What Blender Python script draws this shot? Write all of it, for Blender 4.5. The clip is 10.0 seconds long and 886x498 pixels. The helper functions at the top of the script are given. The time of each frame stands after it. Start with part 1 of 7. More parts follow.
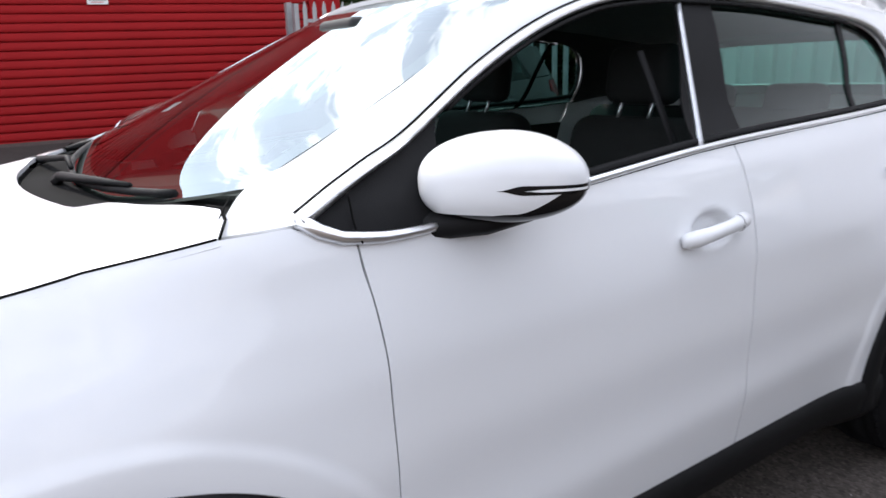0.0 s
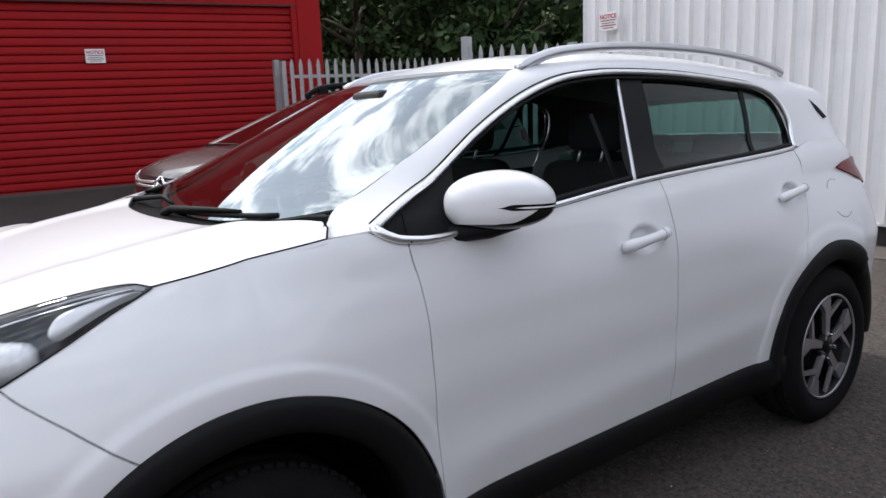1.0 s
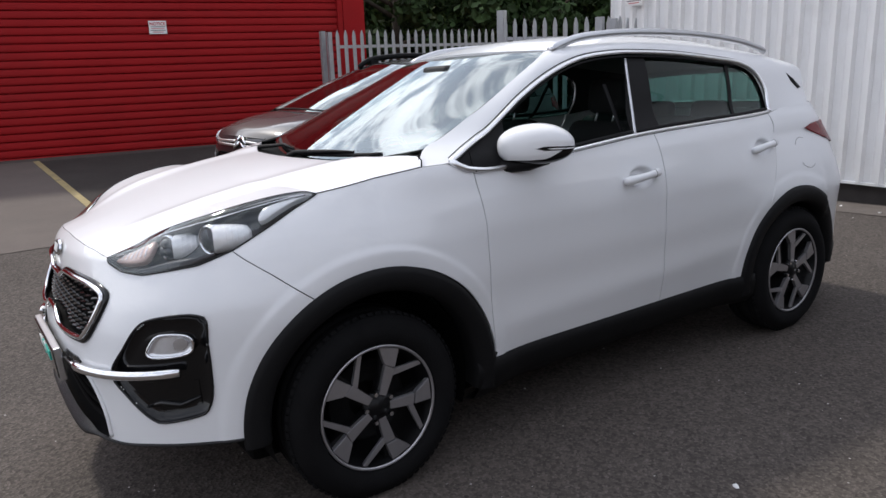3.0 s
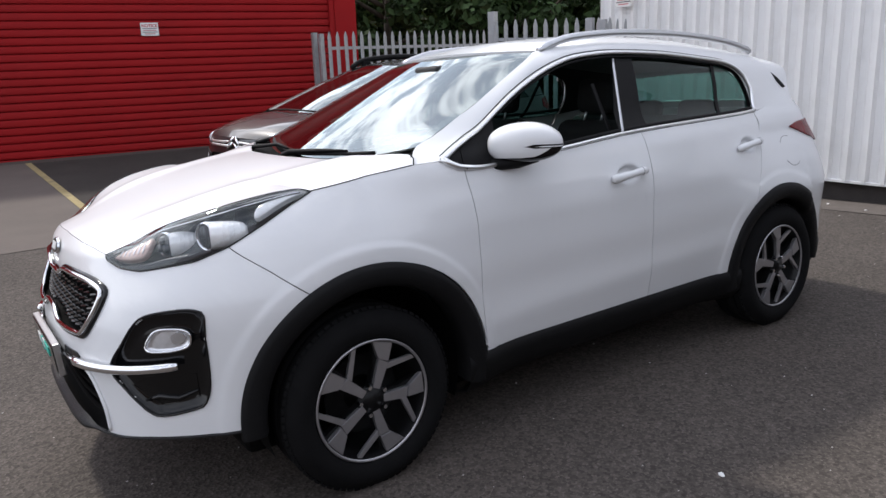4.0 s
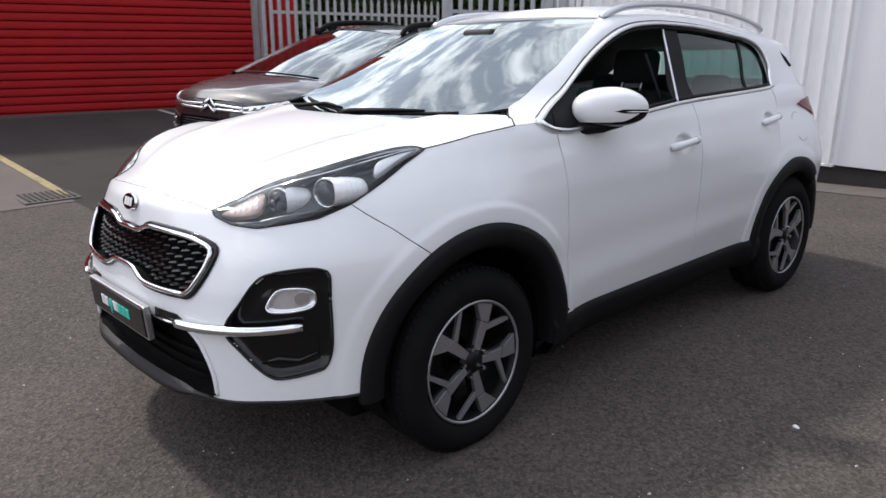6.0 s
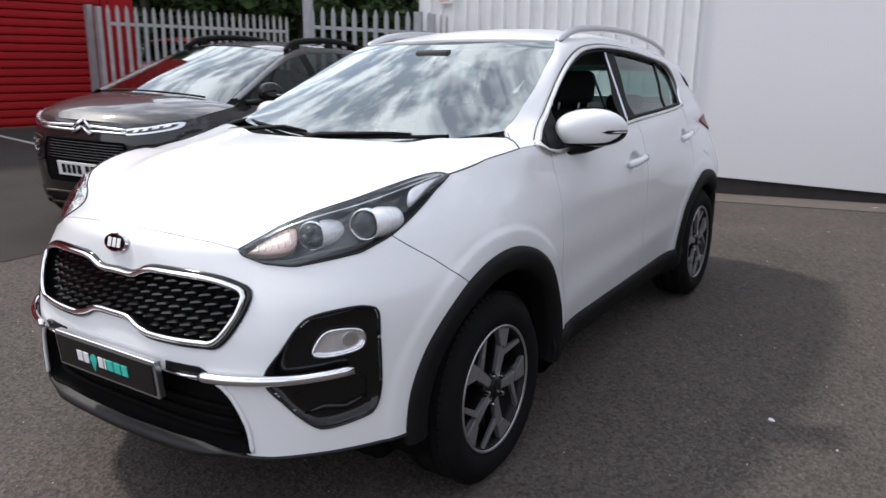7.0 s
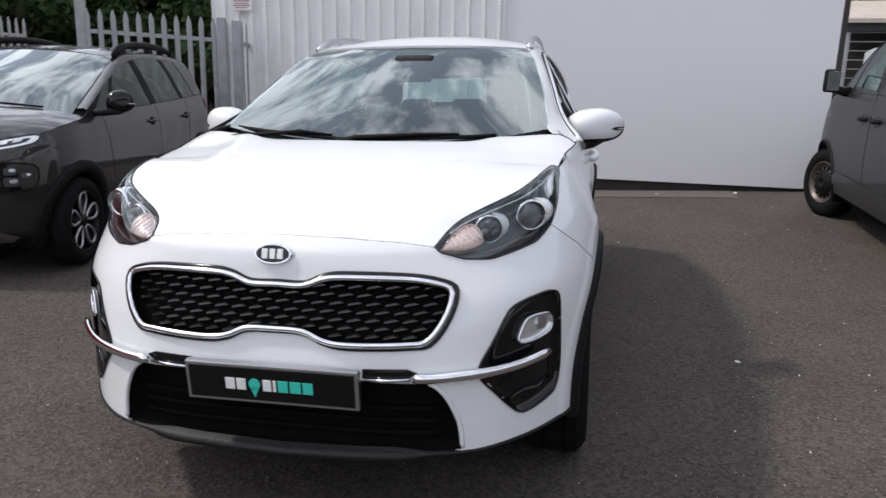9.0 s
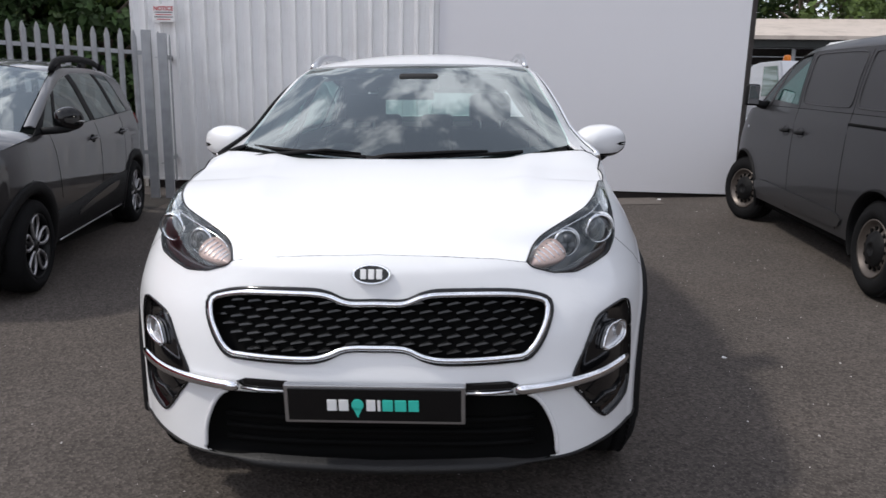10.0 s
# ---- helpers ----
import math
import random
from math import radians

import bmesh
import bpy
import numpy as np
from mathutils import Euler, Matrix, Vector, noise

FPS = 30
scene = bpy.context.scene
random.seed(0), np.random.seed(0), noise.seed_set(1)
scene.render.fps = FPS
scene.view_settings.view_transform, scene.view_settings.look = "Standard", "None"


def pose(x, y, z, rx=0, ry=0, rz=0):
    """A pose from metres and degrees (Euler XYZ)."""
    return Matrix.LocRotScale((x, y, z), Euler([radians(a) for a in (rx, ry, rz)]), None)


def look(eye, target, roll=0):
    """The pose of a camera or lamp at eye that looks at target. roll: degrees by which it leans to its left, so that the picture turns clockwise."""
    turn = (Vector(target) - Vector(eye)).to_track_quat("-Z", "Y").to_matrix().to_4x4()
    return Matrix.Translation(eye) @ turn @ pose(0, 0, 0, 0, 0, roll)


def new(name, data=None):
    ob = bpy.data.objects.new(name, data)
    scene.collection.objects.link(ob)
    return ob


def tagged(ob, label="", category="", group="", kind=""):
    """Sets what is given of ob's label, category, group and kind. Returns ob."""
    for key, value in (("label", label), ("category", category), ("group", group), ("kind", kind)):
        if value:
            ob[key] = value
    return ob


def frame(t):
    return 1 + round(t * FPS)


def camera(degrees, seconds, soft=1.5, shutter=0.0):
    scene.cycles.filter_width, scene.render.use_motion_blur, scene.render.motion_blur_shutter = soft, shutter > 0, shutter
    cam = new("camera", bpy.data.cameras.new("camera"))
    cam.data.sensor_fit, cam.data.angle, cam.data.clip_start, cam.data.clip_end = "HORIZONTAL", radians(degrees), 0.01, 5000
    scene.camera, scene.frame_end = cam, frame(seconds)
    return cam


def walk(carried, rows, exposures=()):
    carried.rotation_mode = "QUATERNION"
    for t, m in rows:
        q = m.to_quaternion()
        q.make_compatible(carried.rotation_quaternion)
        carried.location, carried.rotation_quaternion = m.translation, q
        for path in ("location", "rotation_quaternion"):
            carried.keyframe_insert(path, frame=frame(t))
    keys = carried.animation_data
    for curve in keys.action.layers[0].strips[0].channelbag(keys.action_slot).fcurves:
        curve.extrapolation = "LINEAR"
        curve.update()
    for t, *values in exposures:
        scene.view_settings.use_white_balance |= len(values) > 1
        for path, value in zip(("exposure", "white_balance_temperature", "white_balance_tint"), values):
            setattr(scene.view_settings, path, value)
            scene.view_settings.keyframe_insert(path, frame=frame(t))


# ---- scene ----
cam = camera(62.2, 10.0, shutter=0.4)
PATH = [
    (0, (-0.046, -1.884, 1.473), (1.041, -0.289, 0.949), -1.86),
    (0.5, (-0.284, -2.126, 1.501), (0.884, -0.565, 1.053), -2.22),
    (1, (-0.532, -2.373, 1.531), (0.634, -0.799, 1.127), -2.33),
    (1.5, (-0.703, -2.603, 1.549), (0.385, -0.989, 1.087), -1.77),
    (2, (-0.908, -2.763, 1.553), (0.237, -1.181, 1.121), -2.94),
    (2.5, (-1.070, -2.894, 1.566), (0.073, -1.312, 1.130), -2.14),
    (3, (-1.174, -3.062, 1.562), (-0.082, -1.458, 1.080), -2.16),
    (4.5, (-1.222, -3.118, 1.557), (-0.107, -1.528, 1.078), -2.35),
    (5, (-1.309, -3.073, 1.561), (-0.214, -1.480, 1.049), -1.55),
    (5.2, (-1.400, -3.048, 1.559), (-0.280, -1.467, 1.061), -0.84),
    (6.3, (-1.871, -2.487, 1.503), (-0.479, -1.151, 0.975), 1.25),
    (6.5, (-1.913, -2.404, 1.541), (-0.460, -1.114, 1.069), 2.08),
    (7, (-2.165, -2.081, 1.533), (-0.550, -1.016, 1.027), 0.88),
    (7.5, (-2.324, -1.794, 1.506), (-0.610, -0.881, 1.028), 1.43),
    (8, (-2.502, -1.479, 1.504), (-0.714, -0.709, 1.043), 4.06),
    (8.5, (-2.714, -1.180, 1.516), (-0.850, -0.646, 1.026), 2.80),
    (9, (-2.817, -0.854, 1.471), (-0.906, -0.484, 1.009), 1.30),
    (9.5, (-2.909, -0.536, 1.470), (-0.970, -0.326, 1.025), 1.99),
    (10, (-2.960, -0.261, 1.493), (-1.008, -0.181, 1.065), 1.27),
]
walk(cam, [(t, look(eye, target, roll)) for t, eye, target, roll in PATH], [(0.0, 0.70), (0.5, 0.38), (1.0, 0.08), (2.0, -0.10), (3.0, -0.12), (4.5, 0.09), (7.0, 0.02), (8.0, -0.14), (8.5, -0.20), (10.0, -0.28)])

# ---- light ----
SUN = Vector((-0.14, 0.76, 0.95)).normalized()
world = bpy.data.worlds.new("world")
scene.world = world
world.use_nodes = True
wt = world.node_tree
wt.nodes.clear()
sky = wt.nodes.new("ShaderNodeTexSky")
sky.sky_type, sky.sun_disc = "NISHITA", False
sky.sun_elevation = math.asin(SUN.z)
sky.sun_rotation = math.atan2(SUN.x, SUN.y)
sky.air_density, sky.dust_density = 1.0, 1.2
coord = wt.nodes.new("ShaderNodeTexCoord")
# clouds lie in one level layer, so that they draw together towards the horizon
split = wt.nodes.new("ShaderNodeSeparateXYZ")
level = wt.nodes.new("ShaderNodeMath")
level.operation = "MAXIMUM"
level.inputs[1].default_value = 0.0
raised = wt.nodes.new("ShaderNodeMath")
raised.operation = "ADD"
raised.inputs[1].default_value = 0.14
inverse = wt.nodes.new("ShaderNodeMath")
inverse.operation = "DIVIDE"
inverse.inputs[0].default_value = 1.0
squash = wt.nodes.new("ShaderNodeVectorMath")
squash.operation = "SCALE"
cloud = wt.nodes.new("ShaderNodeTexNoise")
cloud.inputs["Scale"].default_value, cloud.inputs["Detail"].default_value = 6.5, 9.0
cloud.inputs["Distortion"].default_value = 0.10
cloud.inputs["Roughness"].default_value = 0.62
ramp = wt.nodes.new("ShaderNodeValToRGB")
ramp.color_ramp.elements[0].position, ramp.color_ramp.elements[1].position = 0.42, 0.535
ramp.color_ramp.elements[0].color = (0.24, 0.24, 0.24, 1)
height = wt.nodes.new("ShaderNodeMath")          # cloud banks low over the horizon, thinner overhead
height.operation = "MULTIPLY_ADD"
height.inputs[1].default_value, height.inputs[2].default_value = -0.10, 0.020
cover = wt.nodes.new("ShaderNodeMath")
cover.operation = "ADD"
white = wt.nodes.new("ShaderNodeMixRGB")
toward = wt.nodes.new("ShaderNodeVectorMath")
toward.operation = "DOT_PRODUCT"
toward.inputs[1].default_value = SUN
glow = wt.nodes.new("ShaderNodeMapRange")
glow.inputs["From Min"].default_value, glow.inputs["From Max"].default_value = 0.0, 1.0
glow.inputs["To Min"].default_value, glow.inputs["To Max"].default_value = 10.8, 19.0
fine = wt.nodes.new("ShaderNodeTexNoise")
fine.inputs["Scale"].default_value, fine.inputs["Detail"].default_value = 3.4, 8.0
shade = wt.nodes.new("ShaderNodeMapRange")
shade.inputs["From Min"].default_value, shade.inputs["From Max"].default_value = 0.3, 0.7
shade.inputs["To Min"].default_value, shade.inputs["To Max"].default_value = 0.72, 1.14
bright = wt.nodes.new("ShaderNodeMath")
bright.operation = "MULTIPLY"
tone = wt.nodes.new("ShaderNodeVectorMath")
tone.operation = "SCALE"
tone.inputs[0].default_value = (0.985, 1.0, 1.095)
bg = wt.nodes.new("ShaderNodeBackground")
bg.inputs["Strength"].default_value = 0.145
wout = wt.nodes.new("ShaderNodeOutputWorld")
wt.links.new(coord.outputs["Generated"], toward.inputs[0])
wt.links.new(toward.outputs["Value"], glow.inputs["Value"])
wt.links.new(squash.outputs["Vector"], fine.inputs["Vector"])
wt.links.new(fine.outputs["Fac"], shade.inputs["Value"])
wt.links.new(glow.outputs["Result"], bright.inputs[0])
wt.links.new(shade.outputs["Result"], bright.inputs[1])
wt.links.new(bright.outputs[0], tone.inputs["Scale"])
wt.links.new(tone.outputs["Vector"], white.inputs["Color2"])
wt.links.new(split.outputs["Z"], level.inputs[0])
wt.links.new(level.outputs[0], raised.inputs[0])
wt.links.new(raised.outputs[0], inverse.inputs[1])
wt.links.new(coord.outputs["Generated"], squash.inputs[0])
wt.links.new(inverse.outputs[0], squash.inputs["Scale"])
wt.links.new(squash.outputs["Vector"], cloud.inputs["Vector"])
wt.links.new(coord.outputs["Generated"], split.inputs["Vector"])
wt.links.new(split.outputs["Z"], height.inputs[0])
wt.links.new(cloud.outputs["Fac"], cover.inputs[0])
wt.links.new(height.outputs[0], cover.inputs[1])
wt.links.new(cover.outputs[0], ramp.inputs["Fac"])
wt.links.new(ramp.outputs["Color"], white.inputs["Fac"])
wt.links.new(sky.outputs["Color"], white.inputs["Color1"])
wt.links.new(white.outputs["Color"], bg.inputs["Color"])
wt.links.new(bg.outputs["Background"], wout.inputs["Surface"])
sun = new("sun", bpy.data.lights.new("sun", "SUN"))
sun.data.energy, sun.data.angle, sun.data.color = 2.7, radians(4.0), (1.0, 0.95, 0.88)
sun.matrix_world = look(SUN * 30, (0, 0, 0))


# ---- materials ----
def mat(name, color, rough=0.5, metal=0.0, vary=0.0, scale=6.0, bump=0.0, bump_scale=60.0, coat=0.0, rough_vary=0.0, dirt=None, dirt_amount=0.0, dirt_scale=1.5, spec=0.5, island=0.0):
    """A surface with variation at two scales: colour drift, grain relief and optional dirt."""
    m = bpy.data.materials.new(name)
    m.use_nodes = True
    t = m.node_tree
    b = t.nodes["Principled BSDF"]
    b.inputs["Base Color"].default_value = (*color, 1)
    b.inputs["Roughness"].default_value, b.inputs["Metallic"].default_value = rough, metal
    b.inputs["Coat Weight"].default_value, b.inputs["Coat Roughness"].default_value = coat, 0.03
    b.inputs["Specular IOR Level"].default_value = spec
    tc = t.nodes.new("ShaderNodeTexCoord")
    col = None
    if vary or dirt:
        n = t.nodes.new("ShaderNodeTexNoise")
        n.inputs["Scale"].default_value, n.inputs["Detail"].default_value = scale, 6
        t.links.new(tc.outputs["Object"], n.inputs["Vector"])
        mx = t.nodes.new("ShaderNodeMixRGB")
        mx.inputs["Color1"].default_value = (*[c * (1 - vary) for c in color], 1)
        mx.inputs["Color2"].default_value = (*[min(1, c * (1 + vary)) for c in color], 1)
        t.links.new(n.outputs["Fac"], mx.inputs["Fac"])
        col = mx.outputs["Color"]
        if rough_vary:
            mr = t.nodes.new("ShaderNodeMapRange")
            mr.inputs["To Min"].default_value, mr.inputs["To Max"].default_value = max(0, rough - rough_vary), min(1, rough + rough_vary)
            t.links.new(n.outputs["Fac"], mr.inputs["Value"])
            t.links.new(mr.outputs["Result"], b.inputs["Roughness"])
    if dirt:
        n2 = t.nodes.new("ShaderNodeTexNoise")
        n2.inputs["Scale"].default_value, n2.inputs["Detail"].default_value = dirt_scale, 8
        n2.inputs["Roughness"].default_value = 0.65
        t.links.new(tc.outputs["Object"], n2.inputs["Vector"])
        r = t.nodes.new("ShaderNodeValToRGB")
        r.color_ramp.elements[0].position, r.color_ramp.elements[1].position = 0.48, 0.72
        t.links.new(n2.outputs["Fac"], r.inputs["Fac"])
        mul = t.nodes.new("ShaderNodeMath")
        mul.operation = "MULTIPLY"
        mul.inputs[1].default_value = dirt_amount
        t.links.new(r.outputs["Color"], mul.inputs[0])
        mx2 = t.nodes.new("ShaderNodeMixRGB")
        mx2.inputs["Color2"].default_value = (*dirt, 1)
        t.links.new(mul.outputs[0], mx2.inputs["Fac"])
        t.links.new(col, mx2.inputs["Color1"])
        col = mx2.outputs["Color"]
    if island:
        geo = t.nodes.new("ShaderNodeNewGeometry")
        mr2 = t.nodes.new("ShaderNodeMapRange")
        mr2.inputs["To Min"].default_value, mr2.inputs["To Max"].default_value = 1 - island, 1 + island
        t.links.new(geo.outputs["Random Per Island"], mr2.inputs["Value"])
        mx3 = t.nodes.new("ShaderNodeVectorMath")
        mx3.operation = "SCALE"
        if col is None:
            mx3.inputs[0].default_value = color
        else:
            t.links.new(col, mx3.inputs[0])
        t.links.new(mr2.outputs["Result"], mx3.inputs["Scale"])
        col = mx3.outputs["Vector"]
    if col is not None:
        t.links.new(col, b.inputs["Base Color"])
    if bump:
        n3 = t.nodes.new("ShaderNodeTexNoise")
        n3.inputs["Scale"].default_value, n3.inputs["Detail"].default_value = bump_scale, 4
        t.links.new(tc.outputs["Object"], n3.inputs["Vector"])
        bp = t.nodes.new("ShaderNodeBump")
        bp.inputs["Strength"].default_value, bp.inputs["Distance"].default_value = bump, 0.01
        t.links.new(n3.outputs["Fac"], bp.inputs["Height"])
        t.links.new(bp.outputs["Normal"], b.inputs["Normal"])
    return m


def glass(name, tint, ior=1.5, rough=0.0, least=1.3, power=3.1):
    """A thin pane: clear or tinted see-through with mirror gloss by Fresnel."""
    m = bpy.data.materials.new(name)
    m.use_nodes = True
    t = m.node_tree
    t.nodes.remove(t.nodes["Principled BSDF"])
    tr, gl = t.nodes.new("ShaderNodeBsdfTransparent"), t.nodes.new("ShaderNodeBsdfGlossy")
    tr.inputs["Color"].default_value = (*tint, 1)
    gl.inputs["Roughness"].default_value = rough
    gl.inputs["Color"].default_value = (0.93, 1.0, 0.985, 1)
    lw, mx = t.nodes.new("ShaderNodeLayerWeight"), t.nodes.new("ShaderNodeMixShader")
    lw.inputs["Blend"].default_value = 0.5
    five, gloss = t.nodes.new("ShaderNodeMath"), t.nodes.new("ShaderNodeMapRange")
    five.operation = "POWER"
    five.inputs[1].default_value = power
    gloss.inputs["To Min"].default_value = least * ((ior - 1) / (ior + 1)) ** 2
    t.links.new(lw.outputs["Facing"], five.inputs[0])
    t.links.new(five.outputs[0], gloss.inputs["Value"])
    t.links.new(gloss.outputs["Result"], mx.inputs["Fac"])
    t.links.new(tr.outputs["BSDF"], mx.inputs[1])
    t.links.new(gl.outputs["BSDF"], mx.inputs[2])
    t.links.new(mx.outputs["Shader"], t.nodes["Material Output"].inputs["Surface"])
    return m


def asphalt_material():
    m = mat("asphalt", (0.070, 0.0605, 0.054), 0.88, vary=0.35, scale=0.9, dirt=(0.090, 0.075, 0.065), dirt_amount=0.55, dirt_scale=0.55, spec=0.15)
    t = m.node_tree
    b = t.nodes["Principled BSDF"]
    tc = t.nodes["Texture Coordinate"]
    base = b.inputs["Base Color"].links[0].from_socket
    v = t.nodes.new("ShaderNodeTexVoronoi")
    v.inputs["Scale"].default_value = 70
    t.links.new(tc.outputs["Object"], v.inputs["Vector"])
    bright = t.nodes.new("ShaderNodeMapRange")
    bright.inputs["To Min"].default_value, bright.inputs["To Max"].default_value = 0.55, 1.40
    t.links.new(v.outputs["Color"], bright.inputs["Value"])
    sc = t.nodes.new("ShaderNodeVectorMath")
    sc.operation = "SCALE"
    t.links.new(base, sc.inputs[0])
    t.links.new(bright.outputs["Result"], sc.inputs["Scale"])
    t.links.new(sc.outputs["Vector"], b.inputs["Base Color"])
    v2 = t.nodes.new("ShaderNodeTexVoronoi")          # single pale stones in the binder
    v2.inputs["Scale"].default_value = 135
    t.links.new(tc.outputs["Object"], v2.inputs["Vector"])
    stone = t.nodes.new("ShaderNodeValToRGB")
    stone.color_ramp.elements[0].position, stone.color_ramp.elements[1].position = 0.62, 0.95
    t.links.new(v2.outputs["Color"], stone.inputs["Fac"])
    pale = t.nodes.new("ShaderNodeMixRGB")
    pale.blend_type = "ADD"
    pale.inputs["Color2"].default_value = (0.050, 0.045, 0.041, 1)
    t.links.new(stone.outputs["Color"], pale.inputs["Fac"])
    t.links.new(sc.outputs["Vector"], pale.inputs["Color1"])
    t.links.new(pale.outputs["Color"], b.inputs["Base Color"])
    bp = t.nodes.new("ShaderNodeBump")
    bp.inputs["Strength"].default_value, bp.inputs["Distance"].default_value = 0.6, 0.004
    t.links.new(v.outputs["Distance"], bp.inputs["Height"])
    t.links.new(bp.outputs["Normal"], b.inputs["Normal"])
    return m


ASPHALT = asphalt_material()
CONCRETE = mat("concrete", (0.100, 0.082, 0.072), 0.9, vary=0.2, scale=2.5, bump=0.3, bump_scale=90, dirt=(0.09, 0.076, 0.066), dirt_amount=0.6, dirt_scale=1.2)
WHITE = mat("white_paint", (0.728, 0.738, 0.750), 0.34, vary=0.01, scale=3, coat=0.65, spec=0.4)
BLACK = mat("black_trim", (0.007, 0.007, 0.0075), 0.6, vary=0.2, scale=30, bump=0.15, bump_scale=400, spec=0.14)
GLOSS = mat("gloss_black", (0.004, 0.004, 0.0045), 0.10, spec=0.4)
GRILLEBLACK = mat("grille_black", (0.008, 0.008, 0.008), 0.16, spec=0.6)
LAMPWHITE = mat("lamp_white", (0.86, 0.87, 0.88), 0.25, 0.1, vary=0.12, scale=50, coat=0.3)
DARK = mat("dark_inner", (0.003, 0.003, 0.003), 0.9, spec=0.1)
CHROME = mat("chrome", (0.75, 0.76, 0.78), 0.10, 1.0)
SATIN = mat("satin_metal", (0.55, 0.56, 0.58), 0.32, 1.0, vary=0.05, scale=20)
RUBBER = mat("tyre_rubber", (0.007, 0.007, 0.0075), 0.85, spec=0.12, vary=0.3, scale=12, bump=0.25, bump_scale=150)
ALLOY = mat("machined_alloy", (0.40, 0.395, 0.41), 0.36, 0.8, vary=0.1, scale=25)
STEELRIM = mat("painted_steel_rim", (0.10, 0.085, 0.075), 0.42, 0.6, vary=0.25, scale=18)
LIPGREY = mat("lip_grey", (0.011, 0.011, 0.0115), 0.5, vary=0.3, scale=15, spec=0.28, bump=0.2, bump_scale=120)
WHEELBLACK = mat("wheel_black", (0.006, 0.006, 0.0065), 0.35, spec=0.2)
SCREEN = glass("windscreen_glass", (0.66, 0.78, 0.74), 1.50, least=2.6)
TINT = glass("tinted_glass", (0.15, 0.31, 0.28), 1.52, least=0.6, power=4.2)
DARKGLASS = glass("dark_glass", (0.10, 0.15, 0.14), 1.52, least=0.6, power=4.5)
INDICATOR = mat("indicator_bowl", (0.54, 0.39, 0.34), 0.3, 0.2, vary=0.2, scale=60, coat=0.3)
TAILGLASS = glass("tailgate_glass", (0.50, 0.68, 0.63), 1.52)
LENS = glass("lamp_lens", (0.95, 0.96, 0.97), 1.45, least=1.4, power=4.0)
FABRIC = mat("seat_fabric", (0.004, 0.004, 0.0045), 0.9, vary=0.3, scale=40, bump=0.3, bump_scale=300)
PLASTIC = mat("dash_plastic", (0.009, 0.009, 0.0095), 0.7, vary=0.2, scale=20)
REDLENS = mat("red_lens", (0.16, 0.005, 0.008), 0.25, vary=0.3, scale=30, spec=0.3)
REFLECTOR = mat("lamp_reflector", (0.82, 0.83, 0.85), 0.16, 1.0, vary=0.1, scale=60)
LAMPGREY = mat("lamp_housing", (0.060, 0.062, 0.068), 0.3, 0.4, vary=0.2, scale=40)
TRIM = mat("bright_trim", (0.84, 0.85, 0.86), 0.28, 1.0, vary=0.04, scale=20)
FOGSILVER = mat("fog_reflector", (0.72, 0.73, 0.75), 0.22, 0.7, vary=0.15, scale=50)
FLATCLAD = mat("flat_white_panel", (0.665, 0.66, 0.68), 0.5, vary=0.02, scale=0.7, dirt=(0.66, 0.65, 0.65), dirt_amount=0.25, dirt_scale=0.5)
TEAL = mat("teal_print", (0.04, 0.52, 0.42), 0.4)
PRINTWHITE = mat("white_print", (0.75, 0.75, 0.75), 0.5)
PRINTRED = mat("red_print", (0.45, 0.04, 0.045), 0.5)
REDPAINT = mat("red_paint", (0.275, 0.0085, 0.0105), 0.6, spec=0.12, vary=0.12, scale=1.3, dirt=(0.22, 0.012, 0.013), dirt_amount=0.5, dirt_scale=0.9, bump=0.05, bump_scale=25)
CLAD = mat("white_cladding", (0.78, 0.78, 0.78), 0.45, vary=0.05, scale=1.0, bump=0.25, bump_scale=1.6, dirt=(0.55, 0.54, 0.52), dirt_amount=0.35, dirt_scale=1.4)
CLADDARK = mat("dark_plinth", (0.035, 0.03, 0.028), 0.9, vary=0.4, scale=8, bump=0.3)
GALV = mat("galvanised_steel", (0.34, 0.35, 0.36), 0.5, 0.4, vary=0.22, scale=9, rough_vary=0.12, dirt=(0.22, 0.22, 0.22), dirt_amount=0.5, dirt_scale=5)


# ---- mesh helpers ----
def link(name, me, parent=None, label=""):
    ob = new(name, me)
    if parent is not None:
        ob.parent = parent
    if label:
        ob["label"] = label
    return ob


def part(name, bm, material, parent=None, label="", smooth=False):
    me = bpy.data.meshes.new(name)
    bm.normal_update()
    bm.to_mesh(me)
    bm.free()
    if smooth:
        me.polygons.foreach_set("use_smooth", [True] * len(me.polygons))
    me.materials.append(material)
    return link(name, me, parent, label)


def pydata(name, verts, faces, material, parent=None, label="", smooth=True):
    me = bpy.data.meshes.new(name)
    me.from_pydata([tuple(v) for v in verts], [], faces)
    me.validate()
    if smooth:
        me.polygons.foreach_set("use_smooth", [True] * len(me.polygons))
    me.materials.append(material)
    return link(name, me, parent, label)


